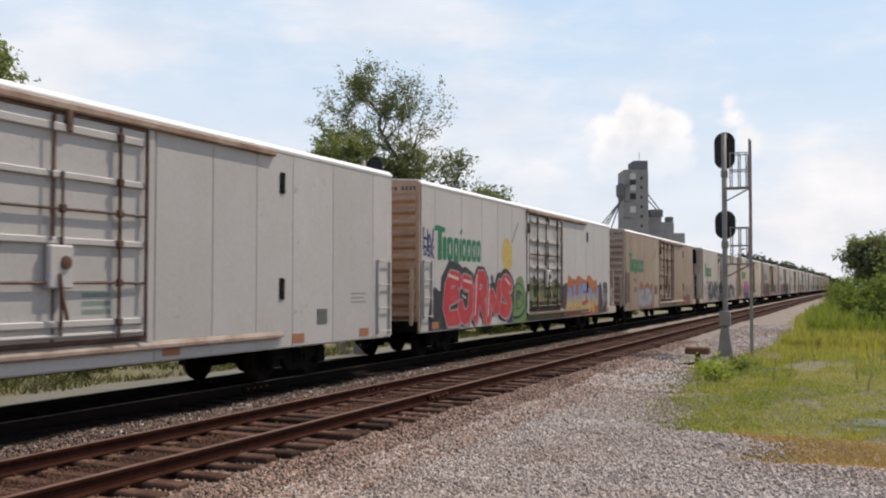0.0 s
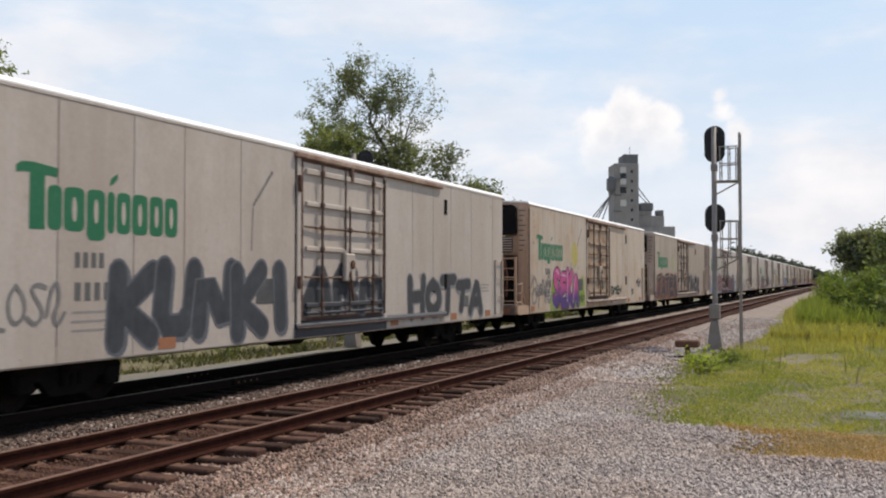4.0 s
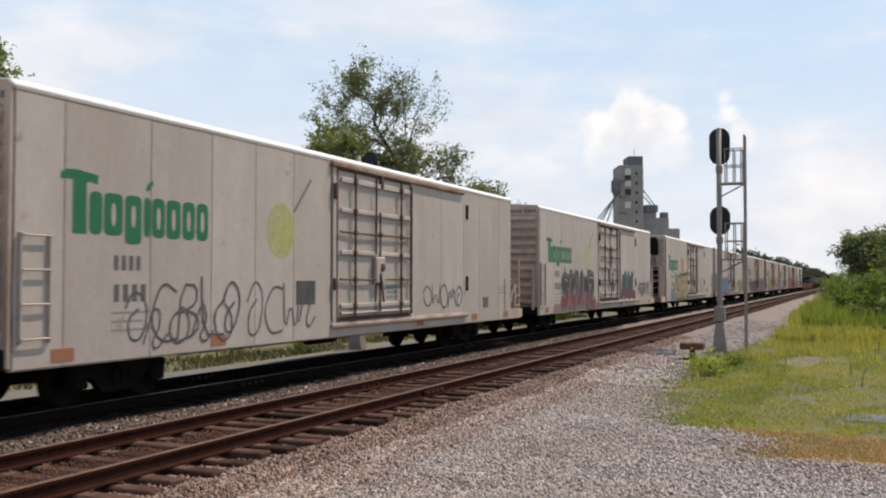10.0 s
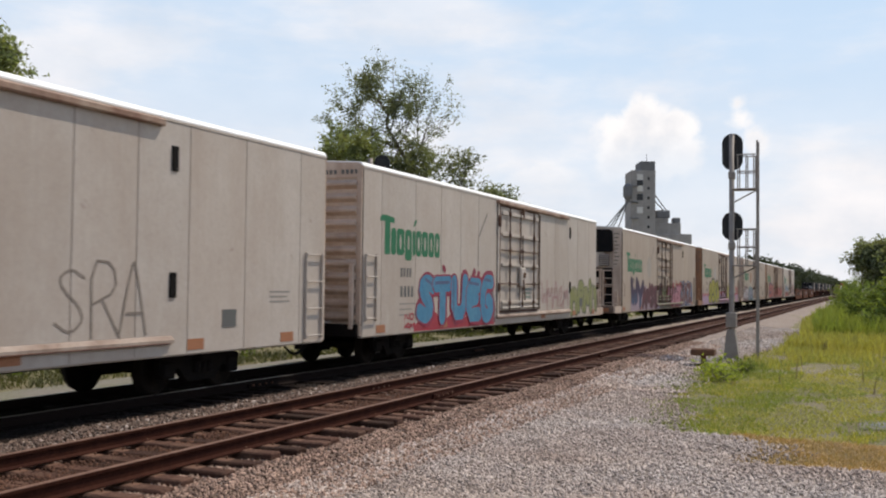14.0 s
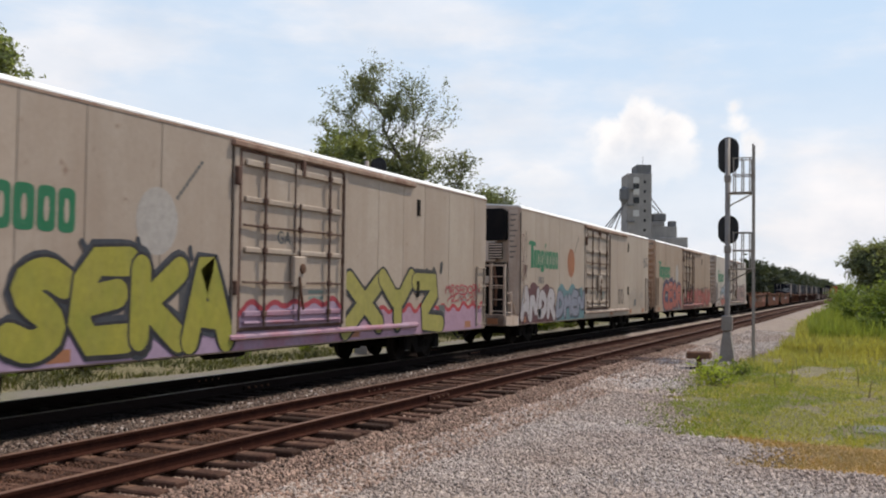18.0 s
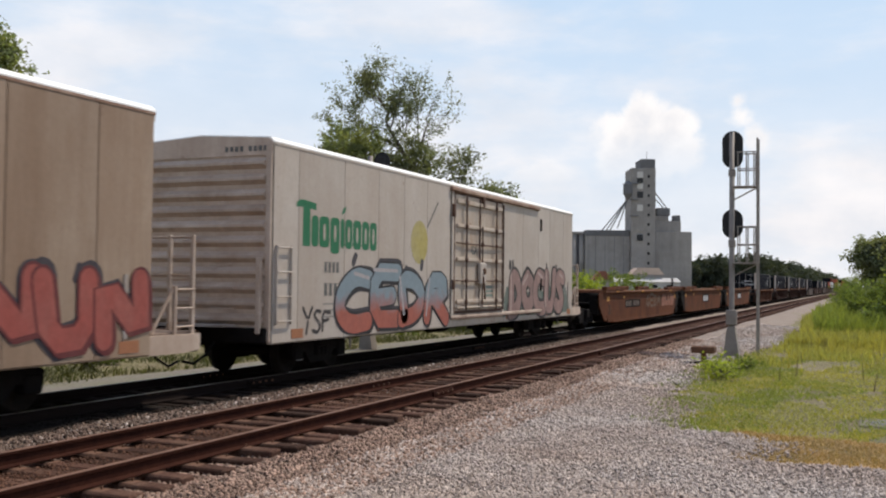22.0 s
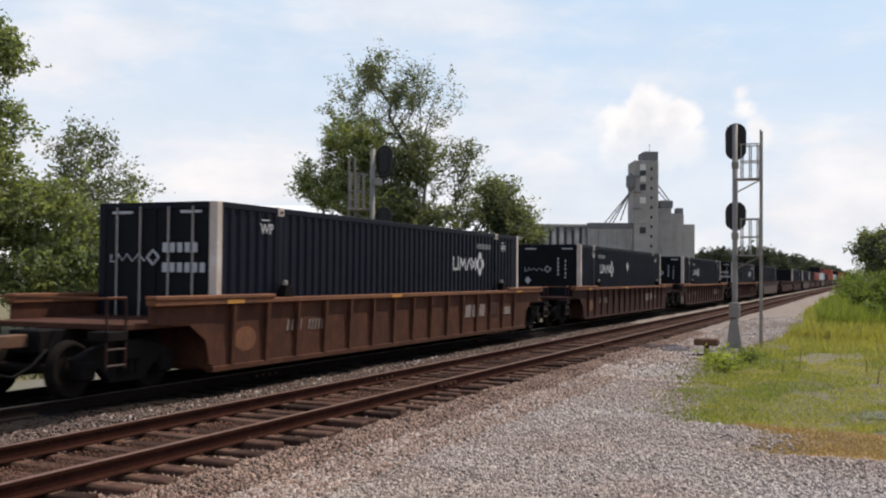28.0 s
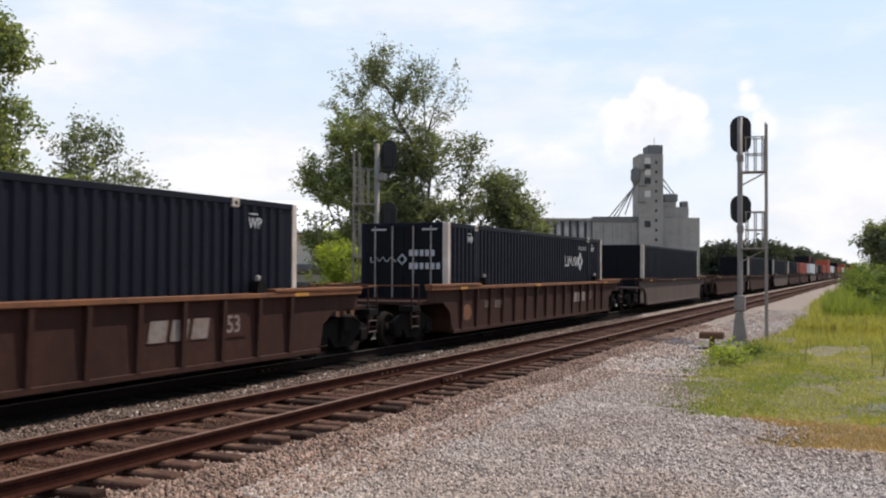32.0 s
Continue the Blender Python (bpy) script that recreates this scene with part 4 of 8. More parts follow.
tree("thick green undergrowth tree", -26.9, 29.8, [(0, 0, 2.9, 1.7, 1.7, 1.5, 200, 36), (0.6, 0.5, 1.4, 1.8, 1.8, 1.1, 170, 34)], 0.08, "leaf_dark", 54, 0.30, (0.06, 0.13))
tree("bright yellow-green young tree", -24.6, 29.4, [(0, 0, 3.5, 0.65, 0.65, 1.0, 80, 30), (0.1, 0, 1.8, 1.0, 0.9, 1.3, 130, 30)], 0.07, "leaf_bright", 55, 0.17, (0.05, 0.10))
tree("bright yellow-green young tree", -24.3, 20.2, [(0, 0, 3.2, 0.8, 0.8, 1.5, 120, 30), (0, 0, 1.2, 1.0, 0.9, 1.0, 90, 28)], 0.07, "leaf_bright", 56, 0.2, (0.05, 0.10))
for k, (x, y, r, h, mat) in enumerate([(-23.9, 43.0, 1.15, 2.9, "leaf_bright"), (-22.0, 44.0, 0.7, 2.2, "leaf_bright"), (-26.4, 40.6, 0.8, 2.4, "leaf_shrub"), (-18.6, 46.2, 1.5, 2.9, "leaf_shrub"), (-17.4, 47.8, 1.0, 2.2, "leaf_shrub"), (-16.9, 50.5, 0.9, 2.0, "leaf_bright"),
                                     (-16.6, 54.0, 1.0, 2.0, "leaf_shrub"), (-17.0, 58.5, 1.2, 2.1, "leaf_shrub"), (-17.2, 64.0, 1.4, 2.2, "leaf_bright"), (-20.6, 44.6, 0.8, 2.0, "leaf_shrub"), (-17.5, 72.0, 1.6, 2.3, "leaf_shrub"), (-18.0, 82.0, 1.8, 2.3, "leaf_shrub"), (-21.4, 26.0, 0.8, 1.6, "leaf_shrub")]):
    r, h = r * 1.2, h * 1.3
    tree("bright green shrub beyond the far track", x, y, [(0, 0, ground_height(x, y) + h * 0.62, r, r, h * 0.38, 110, 34), (0, 0, ground_height(x, y) + h * 0.3, r * 1.15, r * 1.1, h * 0.3, 90, 32)], 0.05, mat, 60 + k, 0.2, (0.05, 0.11), name="shrub")
# right-hand side of the line
tree("round dark tree beside the line", 0.5, 92.0, [(-0.2, 0, 4.5, 1.5, 1.8, 1.4, 170, 32), (1.1, 0, 4.9, 1.5, 1.7, 1.3, 150, 32), (0.4, 0, 3.2, 1.9, 2.0, 1.4, 120, 30)], 0.25, "leaf_dark", 81, 0.34, (0.09, 0.18))
tree("bushy green tree beside the line", 3.2, 70.0, [(0, 0, 3.6, 1.9, 2.0, 1.6, 200, 32), (1.6, 0.6, 2.6, 2.2, 2.2, 1.9, 170, 30)], 0.2, "leaf", 82, 0.34, (0.08, 0.16))
for k, (x, y, r, h, mat) in enumerate([(1.6, 52.0, 1.5, 3.0, "leaf_shrub"), (0.4, 60.0, 1.3, 2.2, "leaf_shrub"), (1.6, 78.0, 1.6, 2.0, "leaf_shrub"), (-0.6, 86.0, 1.6, 2.4, "leaf_shrub"), (2.6, 44.0, 1.4, 2.4, "leaf"), (-0.8, 104.0, 2.0, 3.4, "leaf_shrub"), (-1.6, 122.0, 2.2, 3.4, "leaf_shrub")]):
    tree("leafy shrub on the grassy verge", x, y, [(0, 0, ground_height(x, y) + h * 0.6, r, r, h * 0.4, 90, 28), (0, 0, ground_height(x, y) + h * 0.25, r * 1.2, r * 1.2, h * 0.28, 70, 26)], 0.06, mat, 90 + k, 0.24, (0.06, 0.13), name="shrub")


def far_wood(name, clumps, label, seed, leaf=(0.5, 1.1)):
    """Far trees as one mass of leaf tufts: (x, y, height, radius)."""
    rng = np.random.default_rng(seed)
    vs, fs, off = [], [], 0
    for x, y, h, r in clumps:
        c = in_ellipsoid(rng, 34, (x, y, h * 0.58), (r, r, h * 0.42), 0.3)
        c2 = in_ellipsoid(rng, 22, (x, y, h * 0.22), (r * 1.1, r, h * 0.24), 0.3)
        v, f = leaf_arrays(np.concatenate([c, c2]), (r * 0.2, r * 0.2, h * 0.06), 14, leaf, rng)
        vs.append(v), fs.append(f + off)
        off += len(v)
    return sheet(name, np.concatenate(vs), np.concatenate(fs), M["leaf_far"], kind="stuff", label=label, category="woods")


rr = random.Random(4)
def band(a, b, steps, reach):
    """A strip of woods from a to b: (x, y, height)."""
    out = []
    for k in range(steps):
        u = (k + rr.random()) / steps
        x, y, h = (p + (q - p) * u for p, q in zip(a, b))
        out.append((x - abs(rr.gauss(0, 1)) * reach, y + rr.uniform(-6, 14), h * rr.uniform(0.82, 1.08), rr.uniform(3.6, 5.6)))
    return out


line = band((-175, 420, 12.0), (-70, 430, 12.6), 24, 2) + band((-70, 430, 12.6), (-40, 450, 15.2), 22, 2) + band((-40, 450, 15.0), (-30, 530, 11.5), 18, 3) + band((-30, 530, 11.5), (-24, 640, 11.0), 18, 3) + band((-24, 640, 11.0), (-20, 800, 9.0), 16, 3) + band((-20, 800, 9.0), (-18, 1100, 6.0), 16, 3)
far_wood("far_woods", line, "dark line of woods far down the line", 7)
far_wood("far_woods", [(4 + rr.uniform(-1, 10), 130 + 14 * k, rr.uniform(4, 8), rr.uniform(3, 4)) for k in range(30)], "scrub along the right of way", 9, (0.3, 0.7))
far_wood("far_woods", [(-420 + 9.5 * k, 250 + 3.0 * k + rr.uniform(-10, 10), rr.uniform(7, 11), rr.uniform(5, 8)) for k in range(34)], "woods on the horizon", 10)

# ---- signals ----
def signal(name, x, y, label, top, heads, ladder_dx, cages, z0, front):
    """Mast on a flared base with two oval black heads, and a ladder with small cages. front: +1 where the heads stand on the far side."""
    s = thing(name, label, "railway signal", at=(x, y, z0))
    part("mast", Mesh().lathe([(0.9, 0.10), (1.0, 0.085), (top - z0, 0.085)], "z", 14), M["galv"], s, smooth=True)
    part("base", Mesh().prism([(-0.25, 0), (0.25, 0), (0.12, 0.85), (0.12, 0.95), (-0.12, 0.95), (-0.14, 0.85)], "y", -0.2, 0.2), M["galv"], s, "flared cast base")
    part("junction_box", Mesh().box(-0.17, 0.17, -0.2, 0.05, 1.0, 1.5, 0.03), M["galv"], s, "grey junction box")
    for zc, h, w, dx in heads:
        pts = []
        for k in range(28):
            a = 2 * math.pi * k / 28
            q = h / 2 - w / 2
            pts.append((dx + w / 2 * math.cos(a), zc - z0 + (q if math.sin(a) >= 0 else -q) + w / 2 * math.sin(a)))
        head = part("signal_head", Mesh().prism(pts, "y", front * 0.16, front * 0.19), M["signal_black"], s, "black oval backplate")
        part("lamp_case", Mesh().box(dx - 0.15, dx + 0.15, min(front * 0.11, front * 0.17), max(front * 0.11, front * 0.17), zc - z0 - h * 0.36, zc - z0 + h * 0.36, 0.04), M["signal_black"], head)
        for k in (-1, 0, 1):
            part("hood", Mesh().lathe([(front * 0.19, 0.115), (front * 0.45, 0.12)], "y", 14, (dx, 0, zc - z0 + k * h * 0.28)), M["signal_black"], head)
        part("bracket", Mesh().box(-0.10 + dx * 0.5, 0.10 + dx * 0.5, -0.11, 0.20, zc - z0 - h / 2 - 0.30, zc - z0 - h / 2 - 0.06, 0.02), M["galv"], s, "grey clamp bracket")
    lad = part("ladder", Mesh().box(ladder_dx - 0.03, ladder_dx + 0.03, -0.25, -0.21, 0.0, top - z0 - 0.25, 0.006).box(ladder_dx - 0.03, ladder_dx + 0.03, 0.17, 0.21, 0.0, top - z0 - 0.25, 0.006), M["galv"], s)
    for k in range(int((top - z0 - 0.6) / 0.3)):
        part("rung", cached_rung(), None, lad, at=(ladder_dx, -0.23, 0.35 + 0.3 * k))
    sg = 1 if ladder_dx > 0 else -1
    for za, zb in cages:
        za, zb = za - z0, zb - z0
        x0, x1 = sg * 0.18, ladder_dx - sg * 0.04
        cage = part("platform_grate", Mesh().box(min(sg * 0.05, x1), max(sg * 0.05, x1), -0.3, 0.3, za - 0.04, za, 0.008), M["galv"], s, "small steel platform")
        for xx in (x0 + sg * 0.04, (x0 + x1) / 2, x1 - sg * 0.06):
            for yy in (-0.28, 0.28):
                part("cage_post", Mesh().tube([(xx, yy, za), (xx, yy, zb - (0.0 if xx != x1 else 0.1))], 0.02, 6), M["galv"], cage)
        for zz in (zb, (za + zb) / 2):
            for yy in (-0.28, 0.28):
                part("cage_rail", Mesh().tube([(x0, yy, zz), (x1, yy, zz)], 0.02, 6), M["galv"], cage)
        part("brace", Mesh().tube([(sg * 0.08, 0, za - 0.42), (x1, 0, za - 0.05)], 0.025, 6), M["galv"], cage)
    return s


def cached_rung():
    if "rung" not in SMALL:
        SMALL["rung"] = Mesh().tube([(0, 0, 0), (0, 0.42, 0)], 0.012, 6).data("rung", M["galv"])
    return SMALL["rung"]


SMALL = {}
signal("signal_mast", -4.09, 33.95, "grey signal mast with two black oval heads and a ladder", 6.9, [(6.35, 1.22, 0.67, 0.0), (3.9, 0.95, 0.66, 0.0)], 0.82, [(5.10, 6.20), (2.62, 3.78)], -0.42, 1)
signal("signal_mast", -15.6, 30.5, "grey signal mast behind the train with two black heads", 6.15, [(5.74, 1.08, 0.60, 0.36), (3.55, 1.25, 0.60, 0.36)], -0.78, [(4.1, 5.3), (2.3, 3.4)], -0.4, 1)
box = thing("trackside_box", "rusty flat junction box on a short post", "equipment box", at=(-4.42, 30.1, -0.42))
part("case", Mesh().box(-0.34, 0.34, -0.22, 0.22, 0.32, 0.52, 0.03), M["rust"], box)
part("post", Mesh().tube([(0, 0, 0), (0, 0, 0.33)], 0.075, 10), M["rust"], box, smooth=True)
part("foot_plate", Mesh().box(-0.2, 0.2, -0.2, 0.2, 0.0, 0.03, 0.005), M["rust"], box)
cable = part("conduit", Mesh().tube([(-0.05, 0, 0.05), (-0.3, -0.1, 0.03), (-0.8, -0.15, 0.03)], 0.03, 7), M["black"], box, smooth=True)

# ---- buildings ----
def placed(x, y, z, turn):
    return pose(x, y, z, 0, 0, turn)


el = thing("grain_elevator", "weathered concrete grain elevator with a tall headhouse", "grain elevator", at=placed(-66.4, 322.7, -0.4, 22.5))
for a, b, d0, d1, top, mat in ((-4.0, 15.6, 0.0, 19.0, 19.3, "concrete"), (-18.5, -4.0, 1.0, 18.0, 19.3, "concrete")):
    part("silo_block", Mesh().box(a, b, d0, d1, 0, top, 0.15), M[mat], el, "plain concrete bin block")
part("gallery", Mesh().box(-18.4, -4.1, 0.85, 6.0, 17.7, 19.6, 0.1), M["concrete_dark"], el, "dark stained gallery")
for k in range(7):
    c = part("silo", Mesh().lathe([(0, 1.1), (18.6, 1.1)], "z", 20, (-34.2 + 2.45 * k, 3.2, 0)), M["concrete_streaked"], el, smooth=True)
    # dark streaked box that fills the recess beside each silo
    part("joint_stain", Mesh().box(-33.3 + 2.45 * k, -32.55 + 2.45 * k, 2.35, 3.6, 0, 16.6 + 0.5 * (k % 3)), M["silo_gap"], c, "dark strip between silos")
for k in range(4):
    part("wall_joint", Mesh().box(-15.2 + 3.0 * k, -15.05 + 3.0 * k, 0.96, 1.02, 0, 17.6), M["concrete_dark"], el, "dark joint in the bin wall")
for k in range(3):
    part("landing", Mesh().box(-4.5, -1.8, -1.5, -0.8, 24.0 + 5.2 * k, 24.3 + 5.2 * k), M["concrete_dark"], el, "stair landing")
part("silo_cap", Mesh().box(-35.6, -18.4, 1.8, 17.0, 18.3, 19.1, 0.1), M["concrete"], el)
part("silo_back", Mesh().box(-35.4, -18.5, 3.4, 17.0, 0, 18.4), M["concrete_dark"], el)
part("headhouse", Mesh().box(-4.0, 3.8, -0.6, 11.0, 0, 39.7, 0.15), M["concrete"], el, "tall concrete headhouse")
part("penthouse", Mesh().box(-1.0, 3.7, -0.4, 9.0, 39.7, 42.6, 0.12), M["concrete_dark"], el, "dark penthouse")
part("stair_face", Mesh().box(-3.9, -0.2, -0.85, -0.55, 19.3, 39.3, 0.08), M["concrete"], el, "stair face")
for k, (z, dark) in enumerate(((37.4, 0), (33.8, 0), (35.5, 1), (31.0, 1), (26.8, 0), (17.2, 1))):
    part("window", Mesh().box(-2.2, -0.3, -0.98, -0.84, z - 1.0, z + 1.0, 0.05), M["window_dark"] if dark else M["window_pale"], el)
for k in range(11):
    part("small_window", Mesh().box(1.2, 1.9, -0.68, -0.58, 5.5 + 3.1 * k, 6.4 + 3.1 * k, 0.04), M["window_dark"], el)
part("step_block", Mesh().box(3.8, 12.2, 0.6, 9.0, 19.3, 22.8, 0.1), M["concrete"], el)
part("step_block", Mesh().box(3.8, 8.2, 0.6, 9.0, 22.8, 24.4, 0.1), M["concrete"], el)
part("conveyor_house", Mesh().box(4.4, 8.8, 0.8, 6.0, 24.4, 27.0, 0.3), M["concrete_dark"], el)
part("vent_house", Mesh().box(9.9, 12.1, 0.8, 4.0, 22.8, 24.6, 0.2), M["concrete_dark"], el)
hb = part("hanging_bin", Mesh().lathe([(29.4, 0.4), (31.2, 1.5), (34.4, 1.5), (35.4, 0.3)], "z", 14, (-5.2, -1.0, 0)), M["concrete_dark"], el, "hanging spout bin")
for k, (a, z) in enumerate(((-13.4, 19.4), (-10.8, 19.4), (-8.4, 20.2), (-12.0, 19.4))):
    part("spout", Mesh().tube([(-5.2, -1.1, 29.6), (a, -0.5, z)], 0.2, 6), M["concrete_dark"], el, "sloping spout")
for k in (0, 1):
    part("spout", Mesh().tube([(3.7, 0.5, 32.0 - 2 * k), (7.6 - k, 0.8, 26.9)], 0.18, 6), M["concrete_dark"], el, "sloping spout")
part("aerial", Mesh().tube([(1.6, 3, 42.5), (1.6, 3, 45.5)], 0.08, 5), M["concrete_dark"], el)

low = thing("low_shed", "long pale low shed before the elevator", "shed", at=placed(-62.5, 296.0, -0.4, 22.5))
part("wall", Mesh().box(-11.0, 12.5, 0, 9, 0, 3.0, 0.1), M["concrete_light"], low)
part("roof", Mesh().prism([(-0.5, 3.0), (9.5, 3.0), (4.5, 4.2)], "x", -11.2, 12.7), M["concrete_light"], low)
for k in range(5):
    part("window", Mesh().box(-9.0 + 4.4 * k, -7.4 + 4.4 * k, -0.08, 0.02, 1.2, 2.2), M["window_dark"], low)
shed = thing("rusty_shed", "small shed with a rust-red roof", "shed", at=placed(-71.5, 290.0, -0.4, 22.5))
part("wall", Mesh().box(-2.8, 2.8, 0, 5, 0, 3.4, 0.08), M["concrete"], shed)
part("roof", Mesh().prism([(-3.2, 3.4), (3.2, 3.4), (0.8, 6.0), (-0.8, 6.0)], "y", -0.4, 5.4), M["roof_rust"], shed, "rust-red roof")
shed = thing("tan_shed", "shed with a pale tan roof", "shed", at=placed(-60.6, 301.0, -0.4, 22.5))
part("wall", Mesh().box(-4.4, 4.4, 0, 7, 0, 5.2, 0.08), M["concrete"], shed)
part("roof", Mesh().prism([(-5.0, 5.2), (5.0, 5.2), (3.2, 7.2), (-3.0, 7.2)], "y", -0.4, 7.4), M["roof_tan"], shed, "pale tan roof")

wh = thing("warehouse", "long low warehouse with a white sheet roof", "warehouse", at=placed(-50.0, 82.0, -0.3, 26.0))
part("wall", Mesh().box(-26, 20, 0.0, 30, 0.9, 5.6), M["wh_wall"], wh, "grey sheet wall")
part("plinth", Mesh().box(-26, 20, -0.12, 30, 0, 0.95, 0.02), M["concrete_dark"], wh, "dark plinth")
part("roof", Mesh().prism([(-0.7, 5.55), (30.7, 5.55), (30.7, 5.7), (15, 9.6), (-0.7, 5.7)], "x", -26.6, 20.6), M["wh_roof"], wh, "sunlit white sheet roof")
part("gutter", Mesh().box(-26.6, 20.6, -0.85, -0.70, 5.42, 5.62, 0.02), M["concrete_dark"], wh)
part("vent", Mesh().box(-7.0, -5.9, -0.3, 0.0, 2.5, 3.3, 0.04), M["window_dark"], wh, "dark wall vent")
part("pipe", Mesh().tube([(-14, -1.6, 2.15), (20, -1.6, 2.15)], 0.5, 14), M["tank_dark"], wh, "long dark pipe before the wall", smooth=True)
for k in range(6):
    part("pipe_stand", Mesh().box(-13 + 6 * k, -12.7 + 6 * k, -2.0, -1.2, 0, 1.7, 0.03), M["concrete_dark"], wh)
# pale access path behind the far track
pv, pf = [], []
for j in range(60):
    y = -20 + 3.0 * j
    for x in (-16.2 + 0.2 * math.sin(y * 0.3), -15.2 + 0.15 * math.sin(y * 0.41)):
        pv.append((x, y, ground_height(x, y) + 0.02))
pf = [(2 * j, 2 * j + 1, 2 * j + 3, 2 * j + 2) for j in range(59)]
sheet("access_path", pv, pf, M["path"], kind="structure", label="pale gravel path beside the far track", category="path", smooth=True)

# ---- the train ----
def travelled(t):
    """Metres that the train has gone at t seconds."""
    u = t / 32.0
    return 15.5726 * t - 0.17917 * 32.0 * u * u - 0.01414 * 32.0 * u ** 3


ROLLING, WHEELSETS = [], []          # (thing, its place along the train), wheelsets that turn
WHEEL_R = 0.42
HALF = 1.58
CACHE = {}


def cached(key, make, mat, smooth=False):
    if key not in CACHE:
        CACHE[key] = make().data(key if isinstance(key, str) else key[0], mat, smooth)
    return CACHE[key]


def wheelset_mesh():
    m = Mesh().lathe([(-1.0, 0.055), (-0.8, 0.075), (0.8, 0.075), (1.0, 0.055)], "x", 12)
    for s in (1, -1):
        m.lathe([(s * 0.68, 0.10), (s * 0.68, 0.445), (s * 0.71, 0.447), (s * 0.722, 0.42), (s * 0.815, 0.412), (s * 0.82, 0.36), (s * 0.78, 0.33), (s * 0.765, 0.17), (s * 0.82, 0.13), (s * 0.83, 0.09)], "x", 28)
        for k in range(3):
            a = k * 2.094
            m.box(s * 1.0 - 0.03, s * 1.0 + 0.03, 0.05 * math.cos(a) - 0.014, 0.05 * math.cos(a) + 0.014, 0.05 * math.sin(a) - 0.014, 0.05 * math.sin(a) + 0.014)
    return m


def side_frame_mesh():
    pts = [(-1.12, 0.60), (-1.08, 0.36), (-0.62, 0.44), (-0.38, 0.20), (0.38, 0.20), (0.62, 0.44), (1.08, 0.36), (1.12, 0.60), (0.72, 0.74), (0.40, 0.80), (-0.40, 0.80), (-0.72, 0.74)]
    m = Mesh().prism(pts, "x", 0.93, 1.07)
    m.box(0.90, 1.11, -1.06, -0.72, 0.28, 0.56, 0.03).box(0.90, 1.11, 0.72, 1.06, 0.28, 0.56, 0.03)
    for k in (-0.16, 0.0, 0.16):
        m.lathe([(0.34, 0.075), (0.62, 0.075)], "z", 10, (1.085, k, 0))
    return m


def add_truck(car, y, roll=True):
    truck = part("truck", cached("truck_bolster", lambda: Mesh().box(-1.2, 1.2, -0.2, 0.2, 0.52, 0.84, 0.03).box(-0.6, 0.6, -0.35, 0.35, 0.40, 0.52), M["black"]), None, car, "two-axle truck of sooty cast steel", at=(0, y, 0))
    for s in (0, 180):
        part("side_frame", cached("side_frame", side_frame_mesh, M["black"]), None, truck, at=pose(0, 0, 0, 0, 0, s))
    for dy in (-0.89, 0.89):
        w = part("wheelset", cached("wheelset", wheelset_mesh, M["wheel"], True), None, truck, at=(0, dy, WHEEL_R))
        if roll:
            WHEELSETS.append((w, dy))
    return truck


def add_coupler(car, y, direction):
    m = Mesh().box(-0.10, 0.10, min(y, y + direction * 0.75), max(y, y + direction * 0.75), 0.74, 0.94, 0.02)
    e = y + direction * 0.78
    m.box(-0.2, 0.2, e - 0.17, e + 0.17, 0.68, 1.0, 0.04)
    c = part("coupler", m, M["rust"], car, "rusty knuckle coupler")
    part("air_hose", Mesh().tube([(0.45, y, 0.72), (0.47, y + direction * 0.3, 0.50), (0.44, y + direction * 0.62, 0.36), (0.40, y + direction * 0.9, 0.42)], 0.025, 7), M["black"], car, "black rubber air hose", smooth=True)
    return c


def flat(m, pts, x):
    """A thin painted patch on the side that faces the camera: outline in (y, z)."""
    return m.prism(pts, "x", x, x + 0.0012)


def oval(y, z, ry, rz, n=18, start=0.0, turn=2 * math.pi):
    return [(y + ry * math.cos(start + turn * k / n), z + rz * math.sin(start + turn * k / n)) for k in range(n)]


def stroke(m, pts, w, x):
    """One thick painted line with round ends along points (y, z), its corners rounded off."""
    for _ in range(2 if len(pts) > 5 else 1):
        soft = [pts[0]]
        for (a, b), (c, d) in zip(pts, pts[1:]):
            soft += [(0.75 * a + 0.25 * c, 0.75 * b + 0.25 * d), (0.25 * a + 0.75 * c, 0.25 * b + 0.75 * d)]
        pts = soft + [pts[-1]] if len(pts) > 2 else pts
    s, n = len(m.v), len(pts)
    for i, (a, b) in enumerate(pts):
        c, d = pts[max(i - 1, 0)]
        e, f = pts[min(i + 1, n - 1)]
        t = math.atan2(f - d, e - c)
        for sg in (1, -1):
            m.v.append((x, a - sg * w * math.sin(t), b + sg * w * math.cos(t)))
    m.f += [(s + 2 * i, s + 2 * i + 1, s + 2 * i + 3, s + 2 * i + 2) for i in range(n - 1)]
    for i, flip in ((0, math.pi), (n - 1, 0.0)):
        (c, d), (e, f) = (pts[0], pts[1]) if i == 0 else (pts[-2], pts[-1])
        t = math.atan2(f - d, e - c) + flip
        o = len(m.v)
        m.v += [(x, pts[i][0] + w * math.cos(t + math.pi * (k / 6 - 0.5)), pts[i][1] + w * math.sin(t + math.pi * (k / 6 - 0.5))) for k in range(1, 6)]
        p, q = (s + 2 * i, s + 2 * i + 1) if i == 0 else (s + 2 * i + 1, s + 2 * i)
        m.f.append((p, *[o + k for k in range(5)], q))
    return x + 0.0002


SPRAY = {}


